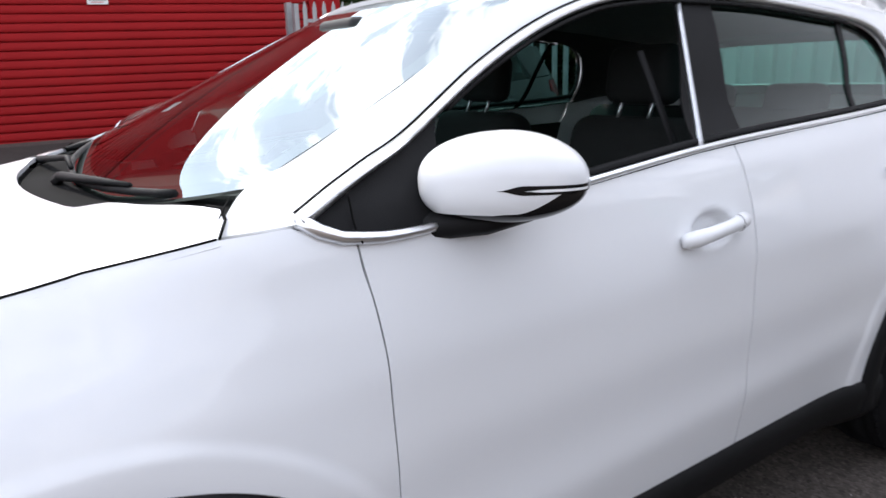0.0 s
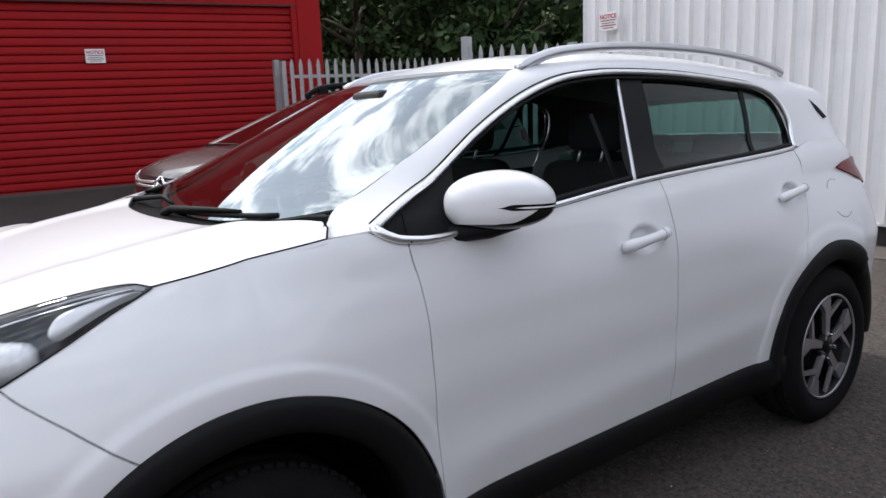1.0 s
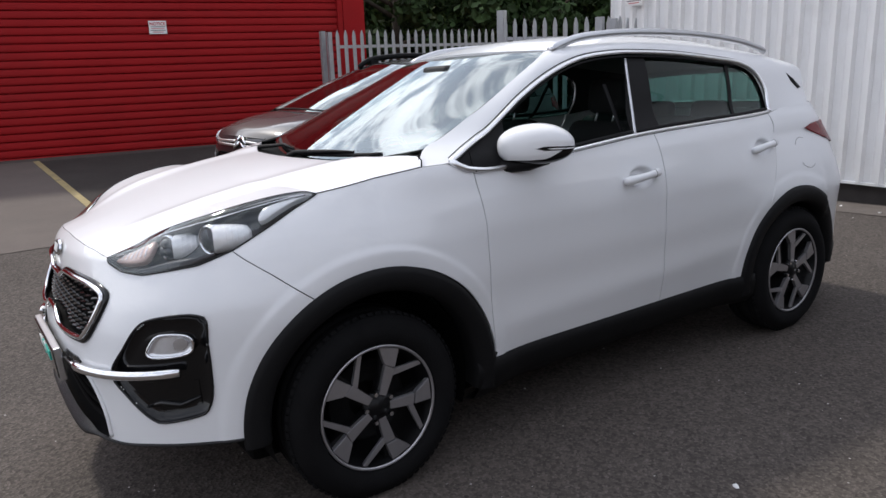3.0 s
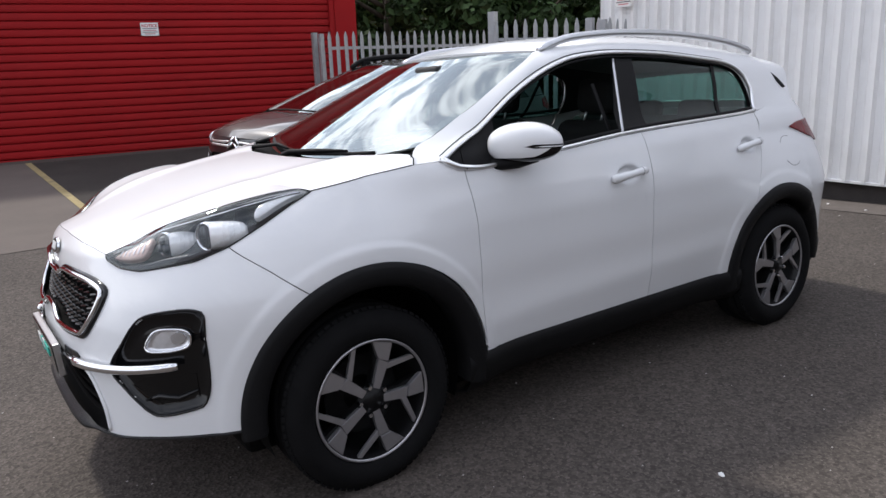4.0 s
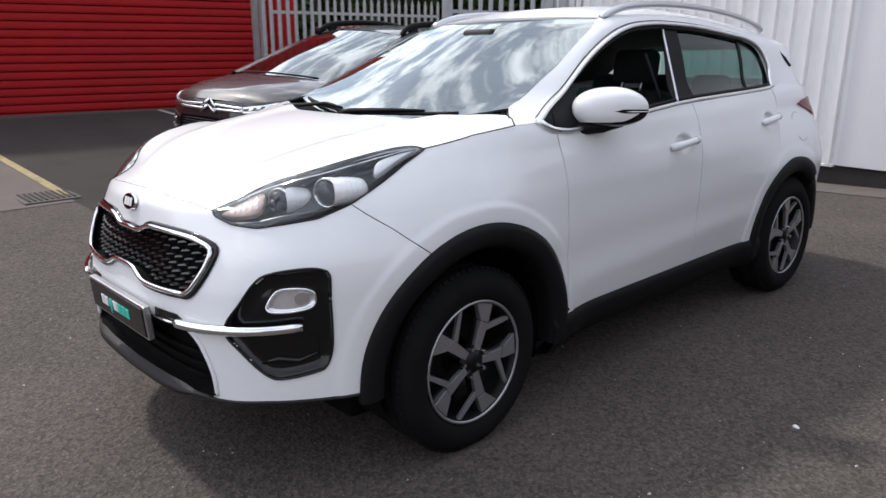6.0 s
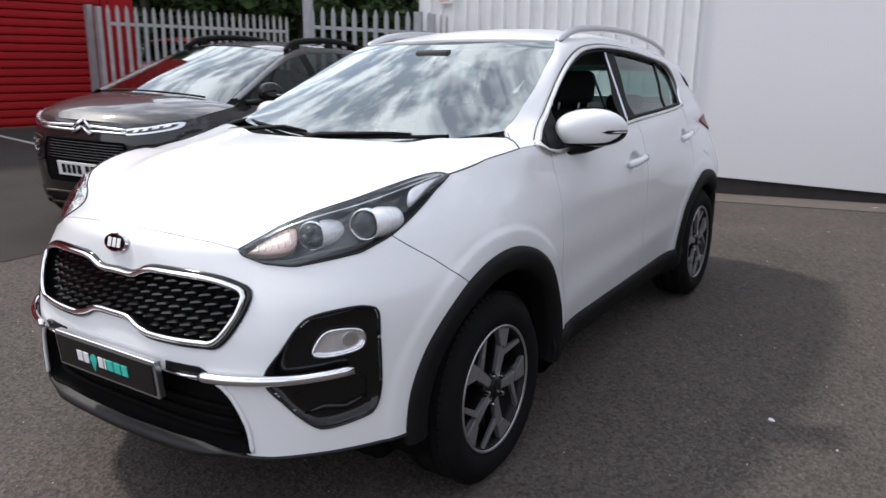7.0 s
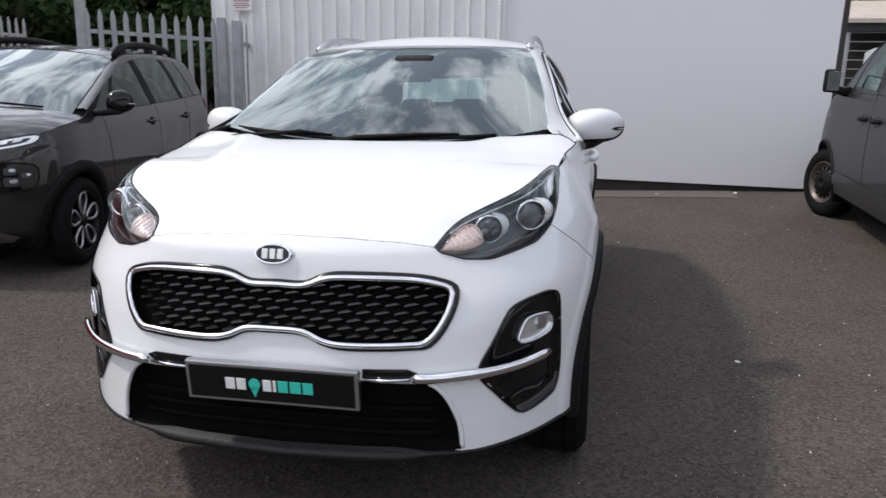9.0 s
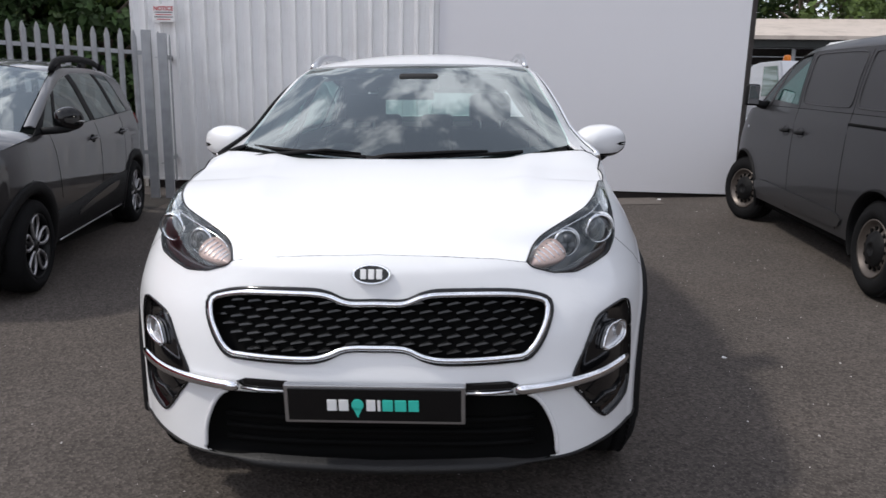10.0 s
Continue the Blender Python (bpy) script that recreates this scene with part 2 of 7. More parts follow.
def box(bm, lo, hi, bevel=0.0, m=None):
    """A box between two corners, with bevelled edges, turned by m."""
    r = bmesh.ops.create_cube(bm, size=1)
    vs = r["verts"]
    lo, hi = Vector(lo), Vector(hi)
    for v in vs:
        v.co = (lo + hi) / 2 + Vector(v.co[i] * (hi[i] - lo[i]) for i in range(3))
    if bevel:
        es = list({e for v in vs for e in v.link_edges})
        out = bmesh.ops.bevel(bm, geom=es, offset=bevel, segments=2, affect="EDGES", profile=0.6)
        vs = list({v for f in out["faces"] for v in f.verts} | {v for v in vs if v.is_valid})
    if m is not None:
        bmesh.ops.transform(bm, matrix=m, verts=vs)
    return vs


def boxed(name, lo, hi, material, parent=None, bevel=0.0, label="", m=None):
    bm = bmesh.new()
    box(bm, lo, hi, bevel, m)
    return part(name, bm, material, parent, label)


def tube(name, pts, radius, material, parent=None, label="", closed=False, n=8, flat=1.0):
    """A round or flattened bar along points; radius may be a list."""
    pts = [Vector(p) for p in pts]
    k = len(pts)
    rad = radius if isinstance(radius, (list, tuple)) else [radius] * k
    verts, faces = [], []
    ref = Vector((0, 0, 1))
    for i, p in enumerate(pts):
        a = pts[(i - 1) % k] if (closed or i) else pts[0]
        b = pts[(i + 1) % k] if (closed or i < k - 1) else pts[-1]
        d = (b - a).normalized()
        side = d.cross(ref)
        if side.length < 0.05:
            side = d.cross(Vector((0, 1, 0)))
        side.normalize()
        up = side.cross(d)
        for j in range(n):
            w = 2 * math.pi * j / n
            verts.append(p + (side * math.cos(w) + up * math.sin(w) * flat) * rad[i])
    for i in range(k if closed else k - 1):
        for j in range(n):
            a, b = i * n + j, i * n + (j + 1) % n
            c, d = ((i + 1) % k) * n + (j + 1) % n, ((i + 1) % k) * n + j
            faces.append((a, b, c, d))
    if not closed:
        faces.append(tuple(range(n))[::-1])
        faces.append(tuple(range((k - 1) * n, k * n)))
    return pydata(name, verts, faces, material, parent, label)


def spline(pts):
    """A smooth function through (x, y) pairs, with no overshoot."""
    xs, ys = [p[0] for p in pts], [p[1] for p in pts]
    n = len(xs)
    d = [(ys[i + 1] - ys[i]) / (xs[i + 1] - xs[i]) for i in range(n - 1)]
    m = [d[0]] + [0 if d[i - 1] * d[i] <= 0 else 2 * d[i - 1] * d[i] / (d[i - 1] + d[i]) for i in range(1, n - 1)] + [d[-1]]

    def f(x):
        if x <= xs[0]:
            return ys[0] + m[0] * (x - xs[0])
        if x >= xs[-1]:
            return ys[-1] + m[-1] * (x - xs[-1])
        i = 0
        while x > xs[i + 1]:
            i += 1
        h = xs[i + 1] - xs[i]
        t = (x - xs[i]) / h
        return (2 * t ** 3 - 3 * t * t + 1) * ys[i] + (t ** 3 - 2 * t * t + t) * h * m[i] + (3 * t * t - 2 * t ** 3) * ys[i + 1] + (t ** 3 - t * t) * h * m[i + 1]
    return f


def smooth_line(pts, n, closed=False):
    """n points along a Catmull-Rom curve through pts, evenly spaced."""
    P = [np.array(p, float) for p in pts]
    dense = []
    k = len(P)
    for i in range(k if closed else k - 1):
        p0 = P[(i - 1) % k] if (closed or i) else 2 * P[0] - P[1]
        p1, p2 = P[i], P[(i + 1) % k]
        p3 = P[(i + 2) % k] if (closed or i < k - 2) else 2 * P[-1] - P[-2]
        for t in np.linspace(0, 1, 12, endpoint=False):
            dense.append(0.5 * (2 * p1 + (p2 - p0) * t + (2 * p0 - 5 * p1 + 4 * p2 - p3) * t * t + (3 * p1 - p0 - 3 * p2 + p3) * t ** 3))
    dense.append(P[0] if closed else P[-1])
    return even(dense, n, closed)


def even(pts, n, closed=False):
    P = np.array([np.array(p, float) for p in pts])
    seg = np.r_[0, np.cumsum(np.linalg.norm(np.diff(P, axis=0), axis=1))]
    at = np.linspace(0, seg[-1], n + 1)[:-1] if closed else np.linspace(0, seg[-1], n)
    return np.stack([np.interp(at, seg, P[:, i]) for i in range(P.shape[1])], 1)


def coons(bottom, top, left, right, nu, nv):
    """A grid of points between four boundary lines; bottom and top run left to right, left and right run bottom to top."""
    B, T = even(bottom, nu), even(top, nu)
    L, R = even(left, nv), even(right, nv)
    G = np.zeros((nv, nu, B.shape[1]))
    for j in range(nv):
        v = j / (nv - 1)
        for i in range(nu):
            u = i / (nu - 1)
            G[j, i] = (1 - v) * B[i] + v * T[i] + (1 - u) * L[j] + u * R[j] - ((1 - u) * (1 - v) * B[0] + u * (1 - v) * B[-1] + (1 - u) * v * T[0] + u * v * T[-1])
    return G


def sheet(name, G, material, parent=None, label="", flange=0.012, flip=False, mirror=False):
    """A smooth panel over a grid of 3D points, with its rim folded inwards."""
    G = np.array(G)
    if mirror:
        G = G * np.array([1, -1, 1])
        flip = not flip
    nv, nu, _ = G.shape
    du, dv = np.gradient(G, axis=1), np.gradient(G, axis=0)
    N = np.cross(du, dv)
    N /= np.maximum(np.linalg.norm(N, axis=2, keepdims=True), 1e-9)
    if flip:
        N = -N
    V = [tuple(p) for p in G.reshape(-1, 3)]
    F = []
    for j in range(nv - 1):
        for i in range(nu - 1):
            f = (j * nu + i, j * nu + i + 1, (j + 1) * nu + i + 1, (j + 1) * nu + i)
            F.append(f[::-1] if flip else f)
    rim = [(0, i) for i in range(nu)] + [(j, nu - 1) for j in range(1, nv)] + [(nv - 1, i) for i in range(nu - 2, -1, -1)] + [(j, 0) for j in range(nv - 2, 0, -1)]
    if flange:
        # doubled rim keeps the fold crisp
        k, n0 = len(rim), len(V)
        V += [tuple(G[j, i]) for j, i in rim]
        V += [tuple(G[j, i] - N[j, i] * flange) for j, i in rim]
        for a in range(k):
            b = (a + 1) % k
            f = (n0 + a, n0 + k + a, n0 + k + b, n0 + b)
            F.append(f[::-1] if flip else f)
    return pydata(name, V, F, material, parent, label)


def lathe(name, prof, material, parent=None, label="", n=48, axis="y"):
    """A turned shape about the y axis from (radius, y) pairs."""
    V, F = [], []
    k = len(prof)
    for i in range(n):
        w = 2 * math.pi * i / n
        for r, y in prof:
            V.append((r * math.cos(w), y, r * math.sin(w)) if axis == "y" else (r * math.cos(w), r * math.sin(w), y))
    for i in range(n):
        for j in range(k - 1):
            a, b = i * k + j, i * k + j + 1
            c, d = ((i + 1) % n) * k + j + 1, ((i + 1) % n) * k + j
            F.append((a, b, c, d))
    return pydata(name, V, F, material, parent, label)


def thing(name, label, category, m=None, group="", kind=""):
    ob = new(name)
    ob.empty_display_size = 0.2
    if m is not None:
        ob.matrix_basis = m
    return tagged(ob, label, category, group, kind)


def extrude(name, outline, lo, hi, material, parent=None, label="", plane="xz", bevel=0.0):
    """A flat outline given thickness along the missing axis."""
    bm = bmesh.new()
    def at(p, d):
        return {"xz": (p[0], d, p[1]), "yz": (d, p[0], p[1]), "xy": (p[0], p[1], d)}[plane]
    vs = [bm.verts.new(at(p, lo)) for p in outline]
    f = bm.faces.new(vs)
    r = bmesh.ops.extrude_face_region(bm, geom=[f])
    top = [e for e in r["geom"] if isinstance(e, bmesh.types.BMVert)]
    bmesh.ops.translate(bm, verts=top, vec=Vector(at((0, 0), hi)) - Vector(at((0, 0), lo)))
    bmesh.ops.recalc_face_normals(bm, faces=bm.faces)
    if bevel:
        bmesh.ops.bevel(bm, geom=list(bm.edges), offset=bevel, segments=2, affect="EDGES")
    return part(name, bm, material, parent, label)


# ---- ground ----
def ease(t):
    t = min(1, max(0, t))
    return t * t * (3 - 2 * t)


def ground_height(x, y):
    """The yard falls gently to a shallow valley beside the white car and rises to the red building."""
    xc = min(8, max(-3, x))
    yc = min(10.5, max(-8, y))
    if yc < 1:
        h = -0.0266 * yc * (1 + 0.8 * ease((xc - 2) / 4.5) * (yc < 0))
    else:
        h = -0.0266 + 0.041 * (yc - 1) - 0.03 * (1 - math.exp(-(yc - 1) / 0.6))
    return h + 0.0053 * xc


def build_ground():
    xs = np.r_[-600, -120, -40, -15, np.arange(-8, 14.01, 0.4), 20, 40, 120, 600]
    ys = np.r_[-600, -120, -40, -15, np.arange(-9, 14.01, 0.4), 20, 40, 120, 600]
    V = [(x, y, ground_height(x, y)) for y in ys for x in xs]
    n = len(xs)
    F = [(j * n + i, j * n + i + 1, (j + 1) * n + i + 1, (j + 1) * n + i) for j in range(len(ys) - 1) for i in range(n - 1)]
    g = pydata("ground", V, F, ASPHALT)
    tagged(g, "dark grey worn asphalt yard with pale dust and grit", "ground", kind="structure")


build_ground()


# ---- car body surface ----
class Body:
    """The outer skin of a car: x runs rearwards, heights z, half widths by waterlines that wrap round nose and tail."""
    SPAN = 1.3

    def __init__(self, half, nose, tail, xc, xr, p, q, tweak=None, flare=None):
        self.flare = flare or (lambda x, z: 0.0)
        self.half, self.nose, self.tail, self.xc, self.xr, self.p, self.q = half, nose, tail, xc, xr, p, q
        self.tweak = tweak or (lambda x, z: 0.0)
        self.tables = {}

    def w(self, x, z):
        return self.half(z) + self.tweak(x, z)

    def table(self, z, rear):
        key = (round(z, 3), rear)
        if key not in self.tables:
            z = key[0]
            if rear:
                A, B, p, q = self.tail(z) - self.xr, self.w(self.xr, z), 2.4, 2.4
            else:
                A, B, p, q = self.xc - self.nose(z), self.w(self.xc, z), self.p(z), self.q(z)
            A = max(A, 0.05)
            tau = np.linspace(0, math.pi / 2, 160)
            y = np.sin(tau) ** 1.0
            x = np.maximum(0, 1 - y ** q) ** (1 / p)
            x, y = A * x, B * y
            x, y = x[::-1], y[::-1]          # from the flank to the middle
            s = np.r_[0, np.cumsum(np.hypot(np.diff(x), np.diff(y)))]
            self.tables[key] = (s / s[-1], x, y)
        return self.tables[key]

    def at(self, u, z, off=0.0):
        """The point at u along the waterline at height z, on the left flank."""
        if u < self.xc:
            s, x, y = self.table(z, False)
            f = (self.xc - u) / self.SPAN
            side = -1 if f <= 1 else 1
            f = f if f <= 1 else max(0, 2 - f)
            px = self.xc - np.interp(f, s, x)
            P = np.array([px, side * (np.interp(f, s, y) + self.flare(px, z)), z])
        elif u > self.xr:
            s, x, y = self.table(z, True)
            f = min(1, (u - self.xr) / self.SPAN)
            P = np.array([self.xr + np.interp(f, s, x), -np.interp(f, s, y), z])
        else:
            P = np.array([u, -self.w(u, z) - self.flare(u, z), z])
        return P + self.normal(u, z) * off if off else P

    def normal(self, u, z):
        e = 0.006
        n = np.cross(self.at(u + e, z) - self.at(u - e, z), self.at(u, z + e) - self.at(u, z - e))
        return n / max(np.linalg.norm(n), 1e-9)

    def ux(self, x, z):
        """u for a place x metres behind the front axle."""
        if x < self.xc:
            s, xx, yy = self.table(z, False)
            return self.xc - self.SPAN * float(np.interp(self.xc - x, xx, s))
        if x > self.xr:
            s, xx, yy = self.table(z, True)
            return self.xr + self.SPAN * float(np.interp(x - self.xr, xx, s))
        return x

    def uy(self, y, z, rear=False):
        """u for a place y metres from the middle, on the nose or tail."""
        s, xx, yy = self.table(z, rear)
        f = float(np.interp(-abs(y), -yy, s))
        if not rear:
            for _ in range(3):
                f = float(np.interp(-abs(y) + self.flare(self.xc - float(np.interp(f, s, xx)), z), -yy, s))
        if not rear and y < 0:
            f = 2 - f
        return self.xr + self.SPAN * f if rear else self.xc - self.SPAN * f

    def line(self, pts):
        """(kind, value, z) triples to (u, z): 'x' by length, 'y' by distance from the middle, 'r' the same at the tail."""
        return [(self.ux(a, z) if k == "x" else self.uy(a, z, k == "r"), z) for k, a, z in pts]

    def grid(self, bottom, top, left, right, nu, nv, off=0.0, push=None):
        G = coons(bottom, top, left, right, nu, nv)
        out = np.zeros((nv, nu, 3))
        for j in range(nv):
            for i in range(nu):
                u, z = G[j, i]
                d = off - (push(self.at(u, z)) if push else 0.0)
                out[j, i] = self.at(u, z, d)
        return out

    def patch(self, name, outline, material, parent, off=0.004, label="", flange=0.01, mirror=False, depth=0.0):
        """A fitted cover over a closed outline of (u, z), ringed towards its middle."""
        O = np.array(outline)
        c = O.mean(0)
        V, F = [], []
        n = len(O)
        scales = (1.0, 0.97, 0.72, 0.45, 0.2, 0.03)
        rings = len(scales) - 1
        for r, k in enumerate(scales):
            for p in O:
                g = c + (p - c) * k
                V.append(self.at(g[0], g[1], off - (depth if r else 0.0)))
        for r in range(rings):
            for i in range(n):
                a, b = r * n + i, r * n + (i + 1) % n
                F.append((a, b, b + n, a + n))
        F.append(tuple(range(rings * n, rings * n + n)))
        base = len(V)
        V += [self.at(p[0], p[1], off) for p in O] + [self.at(p[0], p[1], off - flange) for p in O]
        for i in range(n):
            b = (i + 1) % n
            F.append((base + b, base + i, base + n + i, base + n + b))
        V = np.array(V)
        if area(O) < 0:
            F = [f[::-1] for f in F]
        if mirror:
            V, F = V * np.array([1, -1, 1]), [f[::-1] for f in F]
        return pydata(name, V, F, material, parent, label)


def area(O):
    x, y = O[:, 0], O[:, 1]
    return 0.5 * float(np.sum(x * np.roll(y, -1) - np.roll(x, -1) * y))


def inside(p, poly):
    n, hit = len(poly), False
    for i in range(n):
        (x1, y1), (x2, y2) = poly[i], poly[(i + 1) % n]
        if (y1 > p[1]) != (y2 > p[1]) and p[0] < (x2 - x1) * (p[1] - y1) / (y2 - y1) + x1:
            hit = not hit
    return hit


def arc(cx, cz, r, a0, a1, n=24, squash=1.0):
    return [(cx + r * math.cos(radians(a)), cz + r * squash * math.sin(radians(a))) for a in np.linspace(a0, a1, n)]


def flip_y(pts):
    return [(p[0], -p[1], p[2]) for p in pts]


def cupped(G, x, z, depth=0.030):
    """Softens a door's pressed creases and presses in the finger cup behind its handle."""
    G = np.array(G)
    for _ in range(22):
        G[1:-1] = (G[:-2] + 2 * G[1:-1] + G[2:]) / 4
    q = np.sqrt(((G[:, :, 0] - x) / 0.084) ** 2 + ((G[:, :, 2] - z) / 0.043) ** 2)
    k = np.clip((1 - q) / 0.42, 0, 1)
    G[:, :, 1] += depth * k * k * (3 - 2 * k) * np.sign(-G[:, :, 1])
    return G


def tight(G, gap=0.0022):
    """Draws the two upright edges in a little, for a shut line."""
    G = np.array(G)
    for e, i in ((0, 1), (-1, -2)):
        d = G[:, i] - G[:, e]
        G[:, e] = G[:, e] + d * np.minimum(0.5, gap / np.maximum(np.linalg.norm(d, axis=1, keepdims=True), 1e-6))
    return G


def snap(P, poly, reach):
    """P moved onto the nearest point of a closed outline, where that lies within reach."""
    A = np.array(poly)
    D = np.roll(A, -1, axis=0) - A
    t = np.clip(np.sum((P - A) * D, 1) / np.maximum(np.sum(D * D, 1), 1e-12), 0, 1)
    Q = A + D * t[:, None]
    d = np.hypot(*(Q - P).T)
    i = int(np.argmin(d))
    return Q[i] if d[i] < reach else P


# ---- wheels ----
def wheel_parts(parent, x, y, side, r=0.352, rim=0.232, width=0.225, hub_z=0.345, spokes=5, steel=False, turn=0.0, seed_angle=0.0):
    """One wheel: tyre with tread, rim and spokes. side -1 faces -y."""
    w = thing_part("wheel", parent, pose(x, y, hub_z, 0, 0, turn) @ (Matrix.Identity(4) if side < 0 else pose(0, 0, 0, 0, 0, 180)))
    h = width / 2
    prof = [(rim - 0.004, h - 0.03), (rim + 0.004, -h + 0.012), (rim + 0.012, -h - 0.002), (rim + 0.045, -h - 0.012), (rim + 0.075, -h - 0.012), (r - 0.028, -h + 0.002), (r - 0.012, -h + 0.014), (r - 0.003, -h + 0.034),
            (r, -h + 0.055), (r, -0.045), (r - 0.009, -0.043), (r - 0.009, -0.034), (r, -0.032), (r, 0.032), (r - 0.009, 0.034), (r - 0.009, 0.043), (r, 0.045), (r, h - 0.055), (r - 0.012, h - 0.014), (r - 0.03, h), (rim + 0.02, h), (rim - 0.004, h - 0.03)]
    tyre = lathe("tyre", prof, RUBBER, w, "black rubber road tyre", n=72)
    # shoulder blocks
    bm = bmesh.new()
    for i in range(72):
        m = pose(0, 0, 0, 0, 360 * i / 72, 0) @ pose(r - 0.010, -h + 0.034, 0, 0, 0, 38)
        bmesh.ops.create_cube(bm, size=1, matrix=m @ Matrix.Diagonal((0.012, 0.030, 0.021, 1)))
    tagged(part("tread", bm, RUBBER, tyre), kind="stuff")
    if steel:
        lathe("rim", [(rim + 0.006, -h + 0.002), (rim + 0.002, -h - 0.003), (rim - 0.010, -h + 0.002), (rim - 0.020, -h + 0.028), (rim - 0.060, -h + 0.036), (rim - 0.078, -h + 0.022)], STEELRIM, w, "grey steel rim with slots", n=48)
        lathe("hub_cap", [(rim - 0.076, -h + 0.024), (rim - 0.084, -h + 0.008), (0.075, -h + 0.004), (0.060, -h - 0.010), (0.040, -h - 0.012), (0.036, -h - 0.004), (0.0, -h - 0.004)], BLACK, w, "black centre cap", n=36)
        for i in range(14):
            a = 2 * math.pi * i / 14
            bm = bmesh.new()
            bmesh.ops.create_cube(bm, size=1, matrix=pose(0, 0, 0, 0, math.degrees(a), 0) @ pose(rim - 0.062, -h + 0.027, 0) @ Matrix.Diagonal((0.03, 0.012, 0.022, 1)))
            part("slot", bm, DARK, w)
        return w
    face = -h + 0.012
    lathe("rim", [(rim + 0.005, face - 0.010), (rim + 0.003, face - 0.014), (rim - 0.002, face - 0.014), (rim - 0.006, face - 0.009)], ALLOY, w, "machined alloy rim lip", n=64)
    lathe("barrel", [(rim - 0.006, face - 0.0088), (rim - 0.012, face + 0.006), (rim - 0.022, face + 0.03), (rim - 0.034, h - 0.05), (0.14, h - 0.06), (0.0, h - 0.06)], WHEELBLACK, w, n=40)
    lathe("brake_disc", [(0.155, face + 0.09), (0.155, face + 0.10), (0.07, face + 0.10)], LIPGREY, w, n=40)
    step = 360 / spokes
    rr = rim - 0.006

    def pol(r_, a_):
        return (r_ * math.cos(radians(a_)), r_ * math.sin(radians(a_)))
    for i in range(spokes):
        a = seed_angle + step * i
        black = [pol(0.045, a - 30), pol(0.10, a - 14), pol(rr, a - 10), pol(rr, a + 14), pol(0.11, a + 12), pol(0.045, a + 30)]
        extrude("spoke_back", black, face + 0.014, face + 0.045, WHEELBLACK, w, bevel=0.003)
        blade = [pol(0.046, a - 22), pol(0.100, a - 13), pol(0.150, a - 10), pol(0.156, a + 7), pol(0.100, a + 9), pol(0.046, a + 16)]
        extrude("spoke", blade, face - 0.003, face + 0.016, ALLOY, w, "machined alloy spoke", bevel=0.002)
        wedge = [pol(0.154, a - 8.5), pol(rr, a - 5), pol(rr, a + 17), pol(0.158, a + 8)]
        extrude("spoke_end", wedge, face - 0.006, face + 0.016, ALLOY, w, "machined alloy spoke end", bevel=0.002)
        arm = [pol(0.124, a - 11.5), pol(0.150, a - 10.2), pol(rr, a - 33), pol(rr, a - 38)]
        extrude("spoke_arm", arm, face - 0.002, face + 0.014, ALLOY, w, bevel=0.0015)
        bm = bmesh.new()
        bmesh.ops.create_cone(bm, cap_ends=True, segments=8, radius1=0.010, radius2=0.008, depth=0.02, matrix=pose(*[pol(0.056, a + 36)[0], face - 0.004, pol(0.056, a + 36)[1]], 90))
        part("wheel_nut", bm, CHROME, w)
    lathe("centre_cap", [(0.062, face + 0.015), (0.060, face + 0.002), (0.034, face - 0.004), (0.032, face - 0.008), (0.0, face - 0.009)], WHEELBLACK, w, n=32)
    return w


def thing_part(name, parent, m):
    ob = new(name)
    ob.empty_display_size = 0.1
    ob.parent = parent
    ob.matrix_basis = m
    return ob


# ---- the white car ----
HALF = spline([(0.18, 0.872), (0.385, 0.888), (0.5, 0.889), (0.62, 0.896), (0.78, 0.912), (0.90, 0.910), (1.0, 0.895), (1.08, 0.874), (1.15, 0.856), (1.19, 0.835), (1.24, 0.785), (1.30, 0.742), (1.40, 0.700), (1.50, 0.652), (1.58, 0.605)])
NOSE = spline([(0.20, -0.83), (0.30, -0.895), (0.45, -0.90), (0.60, -0.905), (0.72, -0.888), (0.86, -0.850), (0.95, -0.834), (0.99, -0.805), (1.05, -0.73), (1.10, -0.62), (1.14, -0.50), (1.25, -0.2)])
TAIL = spline([(0.2, 3.42), (0.5, 3.56), (0.8, 3.55), (1.0, 3.50), (1.15, 3.44), (1.3, 3.36), (1.5, 3.26), (1.6, 3.2)])
PEXP = spline([(0.3, 2.9), (0.8, 2.8), (0.95, 2.25), (1.1, 2.1), (1.4, 2.1)])
QEXP = spline([(0.3, 3.9), (0.5, 3.7), (0.8, 3.2), (0.95, 2.6), (1.1, 2.4), (1.4, 2.4)])


def white_car_tweak(x, z):
    d = 0.0
    if x < 0.35 and z > 0.9:
        d -= 0.072 * ease((0.35 - x) / 0.45) * min(1.4, ((z - 0.9) / 0.23)) ** 2
    if 0.4 < x < 2.4 and z < 0.9:                                  # crease along the lower doors, tucked under below it
        zc = 0.505 + 0.036 * (x - 0.3)
        ridge = 0.015 * math.exp((zc - z) / 0.085) if z >= zc else 0.015 - 0.17 * (zc - z)
        d += (ridge - 0.004) * ease((x - 0.42) / 0.3) * ease((2.38 - x) / 0.35)
    if x > 1.8 and z > 0.80:
        d -= 0.075 * ease((x - 1.8) / 1.1) * min(1, (z - 0.80) / 0.3) * (1 - 0.75 * ease((z - 1.16) / 0.2))
    return d


